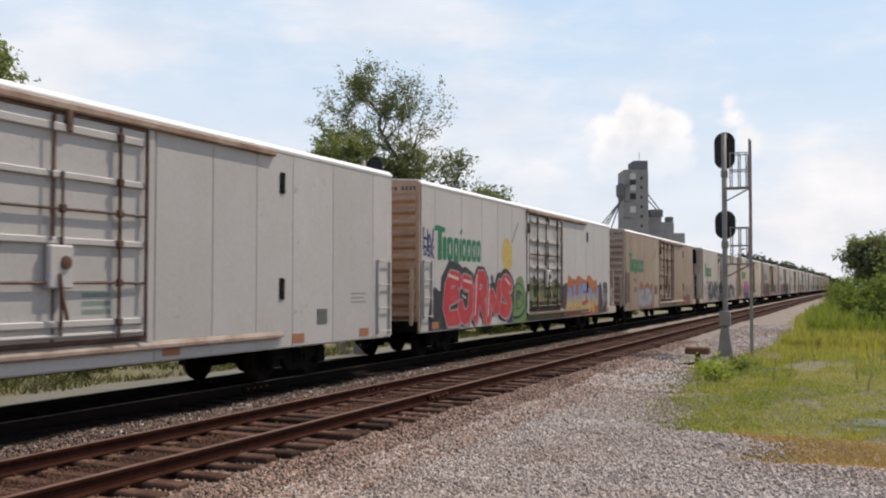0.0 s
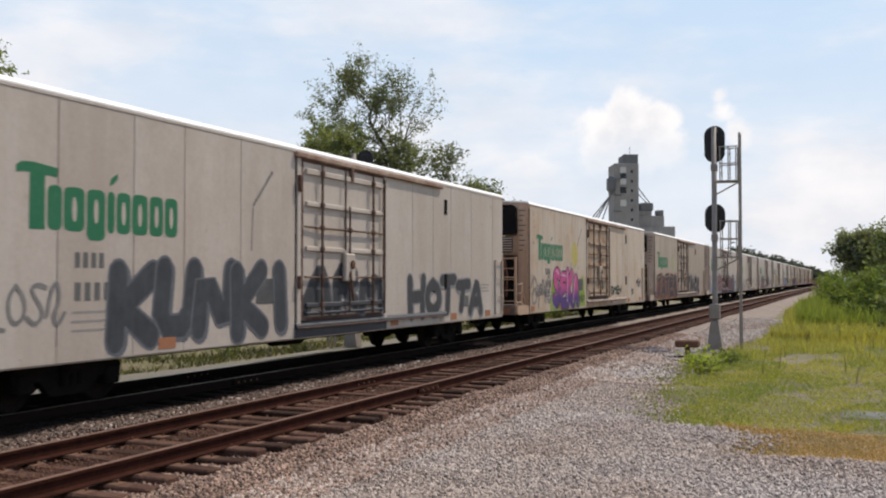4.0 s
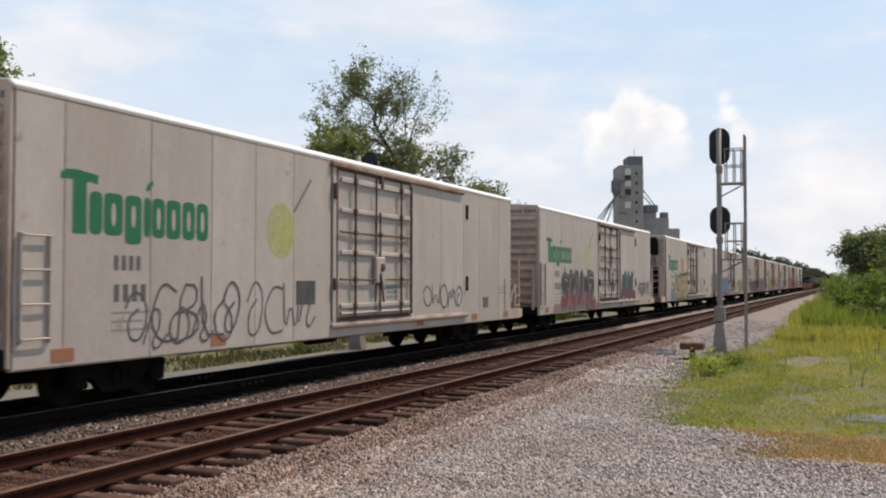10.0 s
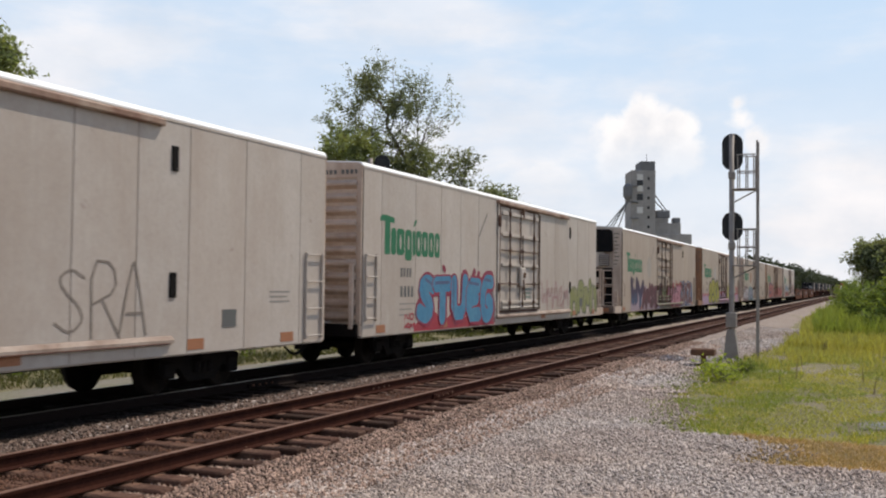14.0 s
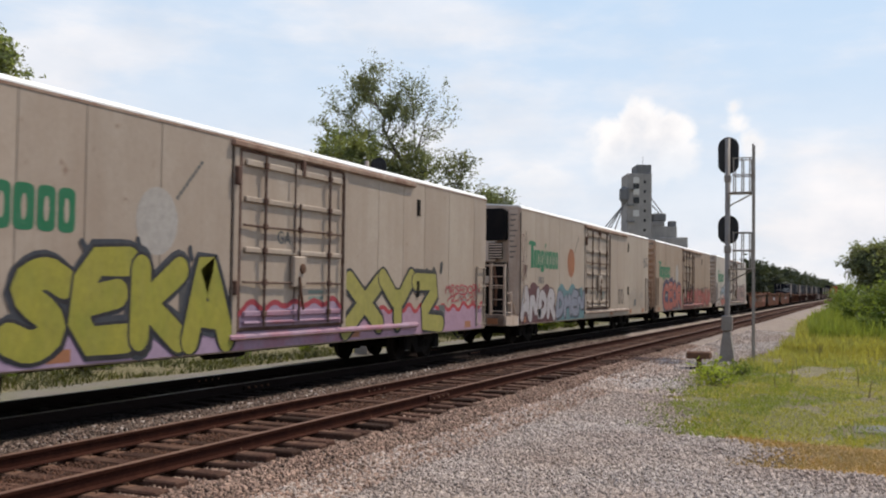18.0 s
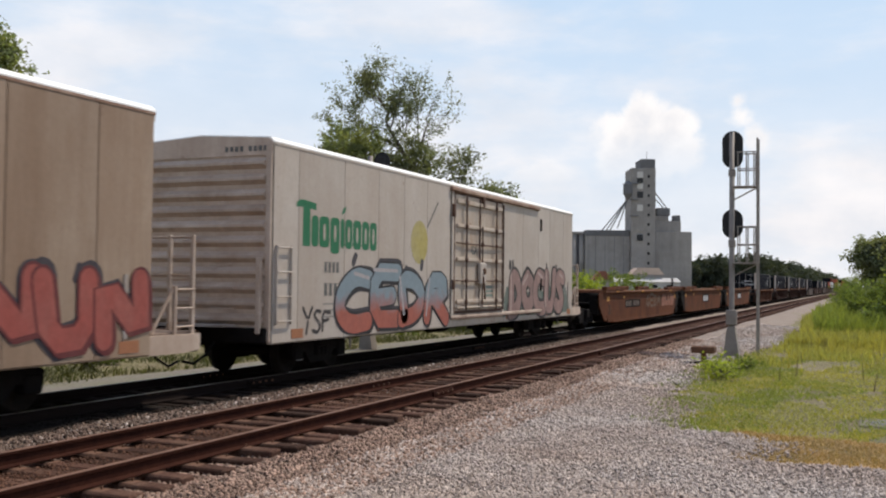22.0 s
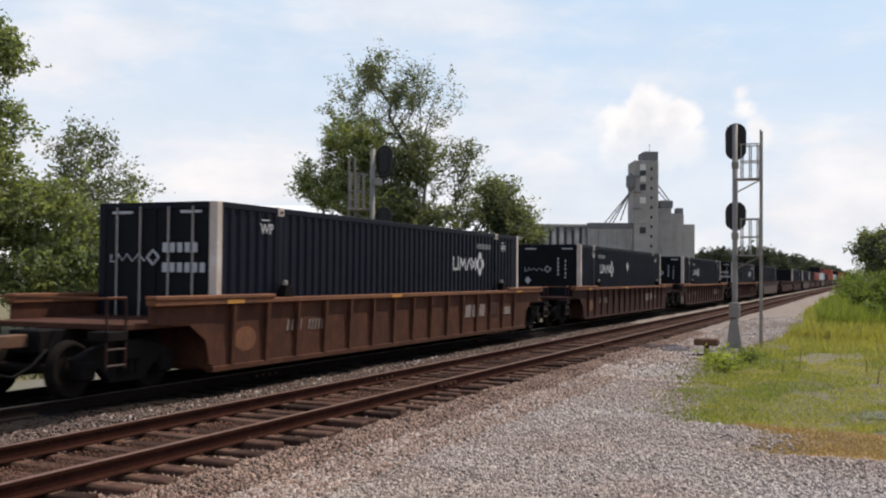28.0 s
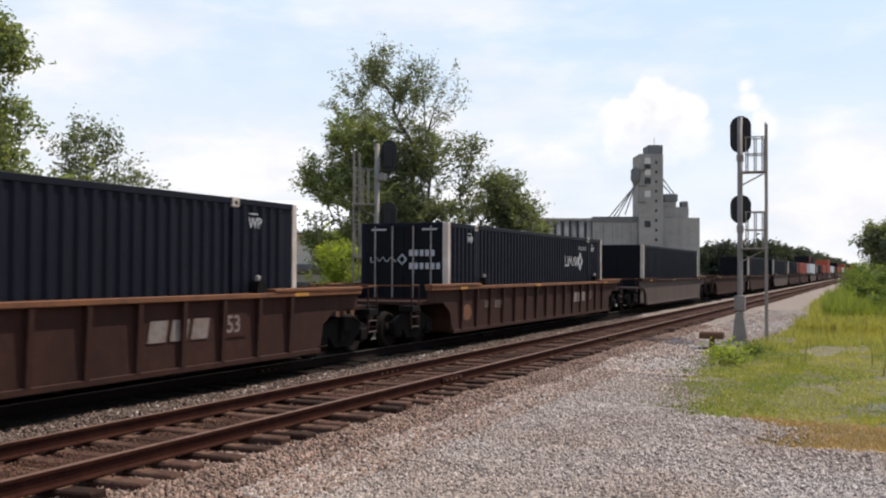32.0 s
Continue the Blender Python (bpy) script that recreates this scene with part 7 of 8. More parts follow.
def owner_mark(parent, y, z, w, h, x, mat):
    """The lessor's mark as plain shapes: an open tray, a zigzag band and a four-petalled ring round a diamond gap."""
    lo, hi, t = z + 0.27 * h, z + 0.72 * h, 0.036
    rows = [[(0.0, 1.0), (0.0, 0.0), (0.15, 0.0), (0.15, 1.0)], [(0.20, 0.0), (0.23, 1.0), (0.29, 0.25), (0.35, 1.0), (0.38, 0.0)], [(0.42, 0.0), (0.50, 1.0), (0.58, 0.0)], [(0.57, 1.0), (0.71, 0.0)], [(0.58, 0.0), (0.72, 1.0)]]
    for r in rows:
        m = Mesh()
        for (a, b), (c, d) in zip(r, r[1:]):
            stroke(m, [(y + a * w, lo + b * (hi - lo)), (y + c * w, lo + d * (hi - lo))], t, x)
        part("owner_band", m, mat, parent, "white bent band of the owner's mark")
    cy, cz, q = y + 0.86 * w, z + 0.5 * h, 0.5 * h
    lobe = [(cy + q * r * math.cos(a), cz + q * r * math.sin(a)) for a, r in ((k * math.pi / 12, (1.0, 0.90, 0.74, 0.66, 0.74, 0.90)[k % 6]) for k in range(24))]
    ring = part("owner_ring", flat(Mesh(), lobe, x), mat, parent, "white lobed ring of the owner's mark")
    part("ring_gap", flat(Mesh(), [(cy + 0.15 * math.cos(k * math.pi / 2), cz + 0.17 * math.sin(k * math.pi / 2)) for k in range(4)], x + 0.002), M["navy"], ring, "dark diamond gap in the ring")
    for k in range(4):
        a = (k + 0.5) * math.pi / 2
        m = Mesh()
        stroke(m, [(cy + q * r * math.cos(a), cz + q * r * math.sin(a)) for r in (0.36, 0.68)], 0.012, x + 0.003)
        part("ring_gap", m, M["navy"], ring)


def corrugated(length, z0, z1, x, pitch=0.29, depth=0.036):
    """Upright corrugations along y at x, standing inwards."""
    m = Mesh()
    y, pts = 0.0, []
    while y < length - pitch:
        pts += [(y, 0), (y + pitch * 0.30, 0), (y + pitch * 0.5, -depth), (y + pitch * 0.80, -depth)]
        y += pitch
    pts.append((length, 0))
    sgn = 1 if x > 0 else -1
    for i, (a, d) in enumerate(pts):
        m.v += [(x + sgn * d, a, z0), (x + sgn * d, a, z1)]
    m.f += [(2 * i, 2 * i + 2, 2 * i + 3, 2 * i + 1) for i in range(len(pts) - 1)]
    return m


def container(s, mat, label, marks="side", post=None, length=16.154, z0=0.29, height=2.84, diamond=False, rods=True, mark_y=None, name="shipping_container", detail=True):
    """Box in the well; local y from 0 at its leading end."""
    c = thing(name, label, "container", "containers on the train")
    post = post or M["white_metal"]
    z1 = z0 + height
    W2 = 1.29
    part("core", Mesh().box(-W2 + 0.05, W2 - 0.05, 0.05, length - 0.05, z0 + 0.05, z1 - 0.03), mat, c)
    for sx in (1, -1):
        side = part("side_wall", cached(("corr", sx, mat.name, round(length, 2)), lambda: corrugated(length - 0.3, z0 + 0.12, z1 - 0.1, sx * (W2 - 0.006)), mat), None, c, at=(0, 0.15, 0))
        for za, zb in ((z0, z0 + 0.14), (z1 - 0.11, z1)):
            part("side_rail", Mesh().box(min(sx * (W2 - 0.07), sx * W2), max(sx * (W2 - 0.07), sx * W2), 0.1, length - 0.1, za, zb, 0.008), mat, c)
        for y in (0.0, length - 0.17):
            part("corner_post", Mesh().box(min(sx * (W2 - 0.16), sx * (W2 + 0.006)), max(sx * (W2 - 0.16), sx * (W2 + 0.006)), y, y + 0.17, z0, z1, 0.015), post if sx > 0 else mat, c, "corner post")
        for y in (1.95, length - 2.15):
            if detail and length > 15:
                part("lift_casting", Mesh().box(min(sx * (W2 - 0.15), sx * (W2 + 0.012)), max(sx * (W2 - 0.15), sx * (W2 + 0.012)), y, y + 0.2, z1 - 0.16, z1 + 0.012, 0.01), post, c, "pale lifting casting")
                part("casting_hole", Mesh().box(min(sx * (W2 + 0.008), sx * (W2 + 0.016)), max(sx * (W2 + 0.008), sx * (W2 + 0.016)), y + 0.06, y + 0.14, z1 - 0.12, z1 - 0.05), M["black"], c)
                part("stiffener", Mesh().box(min(sx * (W2 - 0.05), sx * (W2 + 0.002)), max(sx * (W2 - 0.05), sx * (W2 + 0.002)), y + 0.02, y + 0.18, z0 + 0.1, z1 - 0.1), mat, c)
    part("roof", Mesh().box(-W2 + 0.06, W2 - 0.06, 0.08, length - 0.08, z1 - 0.05, z1 - 0.005), mat, c)
    for y, o in ((0.0, -1), (length, 1)):
        for x0 in (-W2 + 0.16, 0.01):
            leaf = part("door_leaf", Mesh().box(x0, x0 + W2 - 0.17, min(y - o * 0.06, y - o * 0.015), max(y - o * 0.06, y - o * 0.015), z0 + 0.14, z1 - 0.12, 0.01), M["navy_end"] if mat is M["navy"] else mat, c)
            if rods and o < 0:
                for q in (0.28, 0.80):
                    part("lock_rod", Mesh().tube([(x0 + q, y + o * 0.03, z0 + 0.1), (x0 + q, y + o * 0.03, z1 - 0.08)], 0.019, 6), M["grey_metal"], leaf)
        part("header", Mesh().box(-W2 + 0.16, W2 - 0.16, min(y, y - o * 0.1), max(y, y - o * 0.1), z1 - 0.12, z1, 0.008), mat, c)
        part("sill", Mesh().box(-W2 + 0.16, W2 - 0.16, min(y, y - o * 0.1), max(y, y - o * 0.1), z0, z0 + 0.14, 0.008), mat, c)
    if marks:
        my = mark_y if mark_y is not None else 11.3
        owner_mark(c, my, 1.86, 2.32, 0.70, W2 + 0.004, M["letter_white"])
        sign_bars(c, my + (1.75 if my > 8 else -0.36), 2.64, 1.16, 0.15, 10, W2 + 0.004, M["letter_grey"])
        for y in (1.36 if mark_y > 8 else 1.76, 14.5):
            text_part(c, "WP", 0.27, M["letter_white"], Matrix.Translation((W2 + 0.004, y, 2.62)) @ pose(0, 0, 0, 90, 0, 90), "plate_letters", "small white letters")
            part("letter_rule", flat(Mesh(), [(y + 0.03, 2.86), (y + 0.30, 2.86), (y + 0.30, 2.885), (y + 0.03, 2.885)], W2 + 0.004), M["letter_white"], c)
        # end marks, on the leading end
        def end_bar(x0, za, w, hh):
            part("end_bar", cached(("end_bar", w, hh), lambda: Mesh().box(0, w, -0.012, 0, 0, hh), M["letter_white"]), None, c, at=(x0, -0.022, z0 + za))
        part("end_line", Mesh().tube([(-0.98, -0.03, z0 + 1.92), (-0.98, -0.03, z0 + 1.78), (-0.86, -0.03, z0 + 1.78), (-0.82, -0.03, z0 + 1.92), (-0.72, -0.03, z0 + 1.80), (-0.62, -0.03, z0 + 1.92), (-0.50, -0.03, z0 + 1.79), (-0.36, -0.03, z0 + 1.92), (-0.22, -0.03, z0 + 1.79)], 0.014, 5), M["letter_white"], c, "white zigzag line on the end")
        part("end_ring", Mesh().tube([(-0.04 + (0.13 if k % 2 == 0 else 0.09) * math.cos(k * math.pi / 4), -0.03, z0 + 1.86 + (0.13 if k % 2 == 0 else 0.09) * math.sin(k * math.pi / 4)) for k in range(9)], 0.022, 5), M["letter_white"], c, "white ring on the end")
        if rods:
            for k in range(6):
                end_bar(0.17 + 0.16 * k, 1.60, 0.10, 0.17)
            for k in range(5):
                end_bar(0.17 + 0.16 * k, 1.95, 0.10, 0.17)
        else:
            part("diamond_plate", Mesh().prism([(-0.98, z0 + 1.42), (-0.85, z0 + 1.57), (-0.72, z0 + 1.42), (-0.85, z0 + 1.27)], "y", -0.034, -0.022), M["letter_white"], c, "white diamond plate")
            for k in range(5):
                end_bar(0.36, 1.62 + 0.15 * k, 0.06, 0.10)
                end_bar(0.66, 1.50 + 0.16 * k, 0.05, 0.09)
        for a in (-0.75, 0.75):
            part("header_plate", Mesh().box(a - 0.22, a + 0.22, -0.012, 0.0, z1 - 0.2, z1 - 0.15), M["letter_white"], c)
    if diamond:
        d = flat(Mesh(), [(diamond, z0 + 2.06), (diamond + 0.23, z0 + 2.29), (diamond + 0.46, z0 + 2.06), (diamond + 0.23, z0 + 1.83)], W2 + 0.006)
        part("diamond_placard", d, M["letter_white"], c, "white diamond placard")
    ROLLING.append((c, s))
    return c


# ---- the train's make-up, from the leading car back ----
K = (0.03, 0.028, 0.03)
MAROON, PALE, INK = (0.15, 0.035, 0.042), (0.46, 0.42, 0.41), (0.022, 0.02, 0.024)
LIME, TEAL = (0.30, 0.40, 0.06), (0.11, 0.25, 0.27)
reefer(0, 16.4, "unit", "clean", "white insulated rail car with plain panels", logo_on=True)
reefer(1, 39.44, "ribbed", "clean", "white insulated rail car with red, green and orange graffiti", ((0.66, 0.46, 0.10), (0.62, 0.52, 0.30)), [
    dict(box=(-0.3, 0.35, 2.72, 3.36), text="HN", fill=(0.04, 0.045, 0.14), line=K, w=0.035),
    dict(box=(-0.25, 0.4, 2.55, 2.95), text="DSK", fill=(0.04, 0.045, 0.14), line=K, w=0.03),
    dict(box=(0.05, 1.5, 0.74, 1.85), field=(0.022, 0.02, 0.03)),
    dict(box=(6.2, 7.6, 0.74, 1.85), field=(0.05, 0.025, 0.06)),
    dict(box=(1.1, 6.6, 0.76, 2.22), text="EJRNS", fill=(0.55, 0.025, 0.045), second=(0.56, 0.10, 0.07), line=(0.42, 0.28, 0.29), back=K, inner=(0.7, 0.5, 0.48), w=0.23, halo=0.22, lift=0.004),
    dict(box=(6.7, 8.15, 0.74, 2.1), field=(0.13, 0.24, 0.07), second=(0.26, 0.34, 0.12), lift=0.003),
    dict(box=(6.8, 8.1, 0.9, 1.9), text="D", fill=(0.15, 0.27, 0.08), line=K, w=0.10, lift=0.006),
    dict(box=(8.5, 12.1, 1.1, 2.1), field=(0.055, 0.055, 0.035)),
    dict(box=(8.55, 12.0, 1.08, 2.1), text="UEM", fill=(0.17, 0.25, 0.10), second=(0.52, 0.20, 0.06), line=K, w=0.17, lift=0.002),
    dict(box=(12.25, 13.6, 0.74, 2.05), field=(0.045, 0.035, 0.06)),
    dict(box=(17.4, 18.7, 0.74, 2.0), field=(0.04, 0.03, 0.05)),
    dict(box=(18.6, 19.4, 0.76, 1.2), field=(0.035, 0.03, 0.035)),
    dict(box=(18.7, 19.5, 1.5, 2.1), text="**", fill=(0.05, 0.045, 0.05), line=K, w=0.06),
    dict(box=(12.9, 17.9, 0.76, 2.2), field=(0.46, 0.12, 0.04), second=(0.50, 0.22, 0.06), lift=0.003),
    dict(box=(13.0, 17.8, 0.78, 1.95), text="AWESN", fill=(0.58, 0.42, 0.14), top=(0.16, 0.27, 0.46), line=(0.46, 0.06, 0.03), w=0.17, lift=0.006),
    dict(box=(18.7, 19.5, 0.9, 1.8), text="~~", fill=(0.05, 0.05, 0.05), line=K, w=0.03, lift=0.008)], low=((0.09, 0.10, 0.05), (0.28, 0.12, 0.05)))
reefer(2, 63.0, "ribbed", "tan", "rust-brown dirty insulated rail car with pale blue graffiti", ((0.40, 0.36, 0.26), (0.34, 0.29, 0.20)), [
    dict(box=(2.6, 6.5, 0.74, 2.0), field=(0.33, 0.13, 0.08), second=(0.26, 0.08, 0.05)),
    dict(box=(2.72, 6.05, 0.76, 1.80), text="KUSH", fill=(0.36, 0.38, 0.42), second=(0.26, 0.29, 0.34), line=(0.24, 0.07, 0.05), w=0.17, inner=(0.55, 0.56, 0.58), lift=0.003),
    dict(box=(15.9, 18.8, 0.76, 1.15), field=(0.27, 0.12, 0.08), second=(0.22, 0.08, 0.05)),
    dict(box=(15.9, 18.8, 0.80, 1.86), arch=(0.24, 0.07, 0.045), line=(0.05, 0.03, 0.03), lift=0.003),
    dict(box=(13.2, 15.3, 1.0, 1.6), text="T^~", fill=(0.21, 0.13, 0.085), line=K, w=0.016)])
reefer(3, 87.4, "unit", "white", "white insulated rail car with black graffiti and a cooling unit", None, [
    dict(box=(0.5, 1.9, 1.2, 1.85), text="LOS~", fill=(0.24, 0.23, 0.22), line=K, w=0.03),
    dict(box=(2.8, 8.15, 0.76, 2.12), text="KUNKI", fill=(0.040, 0.045, 0.055), second=(0.075, 0.085, 0.10), line=(0.14, 0.15, 0.17), w=0.24),
    dict(box=(8.45, 12.1, 1.1, 2.15), text="ARM", fill=(0.040, 0.042, 0.05), line=(0.16, 0.16, 0.17), w=0.2),
    dict(box=(13.6, 19.0, 0.85, 1.92), text="HOTTA", fill=(0.05, 0.05, 0.055), line=(0.26, 0.26, 0.27), w=0.15)], low=((0.06, 0.06, 0.07),))
reefer(4, 111.05, "unit", "rusty", "rust-streaked cream rail car with purple graffiti", ((0.60, 0.50, 0.10), (0.62, 0.58, 0.40)), [
    dict(box=(0.3, 2.9, 0.85, 2.1), text="*^~", fill=(0.24, 0.23, 0.23), line=K, w=0.05),
    dict(box=(0.5, 2.6, 1.2, 1.7), text="^~*~^", fill=(0.17, 0.16, 0.16), line=K, w=0.022, lift=0.004),
    dict(box=(2.7, 4.2, 0.74, 1.9), field=LIME), dict(box=(5.9, 7.9, 0.80, 1.9), field=LIME),
    dict(box=(6.9, 7.8, 0.9, 1.35), text="^~^", fill=(0.10, 0.14, 0.03), line=K, w=0.035, lift=0.004),
    dict(box=(3.1, 6.75, 0.74, 2.25), text="SEKA", fill=(0.085, 0.03, 0.22), top=(0.58, 0.08, 0.26), line=(0.045, 0.03, 0.05), back=(0.46, 0.40, 0.44), inner=(0.72, 0.42, 0.56), w=0.20, halo=0.08, lift=0.004),
    dict(box=(12.7, 15.0, 1.1, 1.62), text="GMEN", fill=(0.035, 0.055, 0.03), line=(0.05, 0.07, 0.045), w=0.06),
    dict(box=(18.6, 19.7, 1.45, 2.0), text="^*^", fill=INK, line=K, w=0.03)], streak_door="rusty_door")
reefer(5, 134.84, "unit", "cream", "cream rail car with tall black and grey graffiti", ((0.44, 0.46, 0.24), (0.40, 0.36, 0.28)), [
    dict(box=(0.0, 0.85, 0.78, 1.2), text="H2O", fill=(0.06, 0.05, 0.05), line=K, w=0.035, lift=0.012),
    dict(box=(0.4, 2.4, 0.80, 2.0), field=(0.36, 0.20, 0.26), second=(0.42, 0.30, 0.34)),
    dict(box=(5.6, 8.1, 0.9, 2.05), field=(0.34, 0.16, 0.22), second=(0.24, 0.06, 0.10)),
    dict(box=(0.7, 8.0, 0.74, 2.05), field=(0.20, 0.05, 0.035), second=(0.20, 0.15, 0.06), lift=0.003),
    dict(box=(0.8, 7.7, 0.75, 2.18), text="TATER", fill=(0.016, 0.020, 0.045), second=(0.035, 0.035, 0.05), line=(0.36, 0.13, 0.05), inner=(0.30, 0.20, 0.06), w=0.29, lift=0.006),
    dict(box=(5.6, 8.0, 1.75, 2.35), text="~**", fill=(0.34, 0.14, 0.18), line=K, w=0.03),
    dict(box=(12.4, 17.9, 0.80, 2.12), text="TAHOE", fill=(0.055, 0.038, 0.040), second=(0.08, 0.06, 0.06), line=(0.24, 0.24, 0.25), back=(0.22, 0.21, 0.22), w=0.22, halo=0.09)])
reefer(6, 158.5, "unit", "white", "white rail car covered low down in maroon and blue graffiti", ((0.46, 0.46, 0.40), (0.44, 0.42, 0.36)), [
    dict(box=(0.28, 1.35, 1.72, 2.2), text="WHIP", fill=(0.07, 0.09, 0.24), line=K, w=0.025),
    dict(box=(0.35, 1.2, 1.32, 1.66), text="YOUR", fill=(0.07, 0.09, 0.24), line=K, w=0.022),
    dict(box=(0.35, 1.3, 0.92, 1.25), text="STML", fill=(0.07, 0.09, 0.24), line=K, w=0.022),
    dict(box=(1.3, 3.0, 0.74, 1.5), field=(0.11, 0.25, 0.46), second=(0.16, 0.32, 0.52)),
    dict(box=(2.3, 8.2, 0.74, 2.1), field=(0.12, 0.24, 0.42)),
    dict(box=(2.25, 8.0, 0.74, 2.25), text="ANDER", fill=MAROON, second=(0.30, 0.035, 0.07), line=PALE, inner=(0.42, 0.3, 0.32), w=0.24, lift=0.004),
    dict(box=(8.42, 12.2, 1.06, 2.2), text="CEYE", fill=MAROON, second=(0.10, 0.03, 0.035), line=PALE, back=(0.07, 0.05, 0.06), w=0.19, halo=0.10),
    dict(box=(12.45, 18.7, 0.74, 2.1), field=(0.11, 0.24, 0.42), second=(0.15, 0.30, 0.46)),
    dict(box=(12.75, 17.8, 0.76, 2.2), text="ROMEX", fill=(0.14, 0.04, 0.045), line=(0.05, 0.04, 0.05), inner=(0.40, 0.32, 0.34), back=(0.10, 0.05, 0.06), w=0.17, halo=0.10, lift=0.004),
    dict(box=(17.5, 18.5, 0.8, 1.75), text="S", fill=(0.13, 0.28, 0.42), line=(0.05, 0.07, 0.12), w=0.10, lift=0.03),
    dict(box=(19.0, 19.7, 1.3, 2.0), text="PP", fill=(0.06, 0.06, 0.07), line=K, w=0.02)], low=((0.15, 0.05, 0.06), (0.07, 0.04, 0.05)))
reefer(7, 181.62, "ribbed", "white", "white rail car with faint outlined graffiti and ribbed end", ((0.56, 0.52, 0.18), (0.52, 0.50, 0.38)), [
    dict(box=(1.75, 4.9, 0.85, 1.9), text="*CBL*", fill=(0.12, 0.11, 0.10), line=K, w=0.022),
    dict(box=(2.2, 4.6, 0.78, 1.5), text="~O~O", fill=(0.12, 0.11, 0.10), line=K, w=0.020, lift=0.003),
    dict(box=(5.0, 7.5, 0.8, 1.9), text="*CW~", fill=(0.13, 0.12, 0.11), line=K, w=0.022),
    dict(box=(13.0, 15.8, 1.12, 1.85), text="OWO^*", fill=(0.12, 0.11, 0.10), line=K, w=0.020)])
reefer(8, 205.2, "ribbed", "white", "white rail car with grey and maroon graffiti and ribbed end", ((0.54, 0.56, 0.30), (0.54, 0.52, 0.40)), [
    dict(box=(1.3, 8.2, 0.74, 1.15), field=(0.34, 0.20, 0.15), second=(0.38, 0.25, 0.20)),
    dict(box=(2.4, 7.5, 0.75, 2.22), text="SKUMZ", fill=(0.26, 0.06, 0.07), top=(0.055, 0.045, 0.045), line=(0.20, 0.27, 0.26), back=(0.06, 0.10, 0.10), inner=(0.42, 0.30, 0.28), w=0.21, halo=0.10, lift=0.004),
    dict(box=(12.8, 15.8, 0.98, 2.2), text="AUSL", fill=(0.25, 0.045, 0.075), top=(0.07, 0.10, 0.11), line=(0.055, 0.09, 0.10), back=(0.10, 0.18, 0.17), w=0.15, halo=0.08),
    dict(box=(16.6, 19.4, 1.18, 1.85), text="HRTRKYO", fill=INK, line=K, w=0.030)])
reefer(9, 229.85, "unit", "white", "white rail car with beige and blue graffiti and an orange emblem", ((0.56, 0.31, 0.10), (0.42, 0.21, 0.06)), [
    dict(box=(1.65, 3.3, 0.74, 1.5), field=(0.12, 0.25, 0.46), second=(0.36, 0.38, 0.42)),
    dict(box=(3.0, 7.0, 1.3, 2.1), field=(0.13, 0.25, 0.42)),
    dict(box=(3.1, 8.3, 0.75, 2.30), text="ASHER", fill=(0.52, 0.40, 0.23), second=(0.24, 0.17, 0.03), line=(0.045, 0.038, 0.04), back=(0.05, 0.04, 0.045), w=0.22, halo=0.13, lift=0.004),
    dict(box=(13.6, 15.5, 1.05, 2.1), text="SRA", fill=(0.27, 0.22, 0.18), line=K, w=0.02)])
reefer(10, 252.84, "ribbed", "white", "white rail car with bright blue graffiti and ribbed end", None, [
    dict(box=(1.78, 2.3, 0.98, 1.2), text="NO", fill=(0.46, 0.05, 0.07), line=K, w=0.02),
    dict(box=(1.75, 2.35, 0.74, 0.96), text="HOPE", fill=(0.46, 0.05, 0.07), line=K, w=0.018),
    dict(box=(2.3, 8.0, 0.74, 1.1), field=(0.42, 0.04, 0.06)),
    dict(box=(2.5, 7.85, 0.76, 2.22), text="STUEG", fill=(0.06, 0.25, 0.42), second=(0.11, 0.32, 0.45), line=(0.34, 0.03, 0.07), back=(0.32, 0.04, 0.08), inner=(0.10, 0.13, 0.25), w=0.25, halo=0.08, lift=0.004),
    dict(box=(7.3, 8.1, 0.8, 1.85), field=(0.20, 0.16, 0.17)),
    dict(box=(12.6, 15.9, 1.05, 2.0), text="WMA~^", fill=(0.46, 0.25, 0.25), line=K, w=0.035),
    dict(box=(16.2, 20.0, 0.78, 2.15), text="MRNM", fill=(0.28, 0.29, 0.10), second=(0.34, 0.30, 0.20), line=(0.10, 0.11, 0.07), w=0.18)])
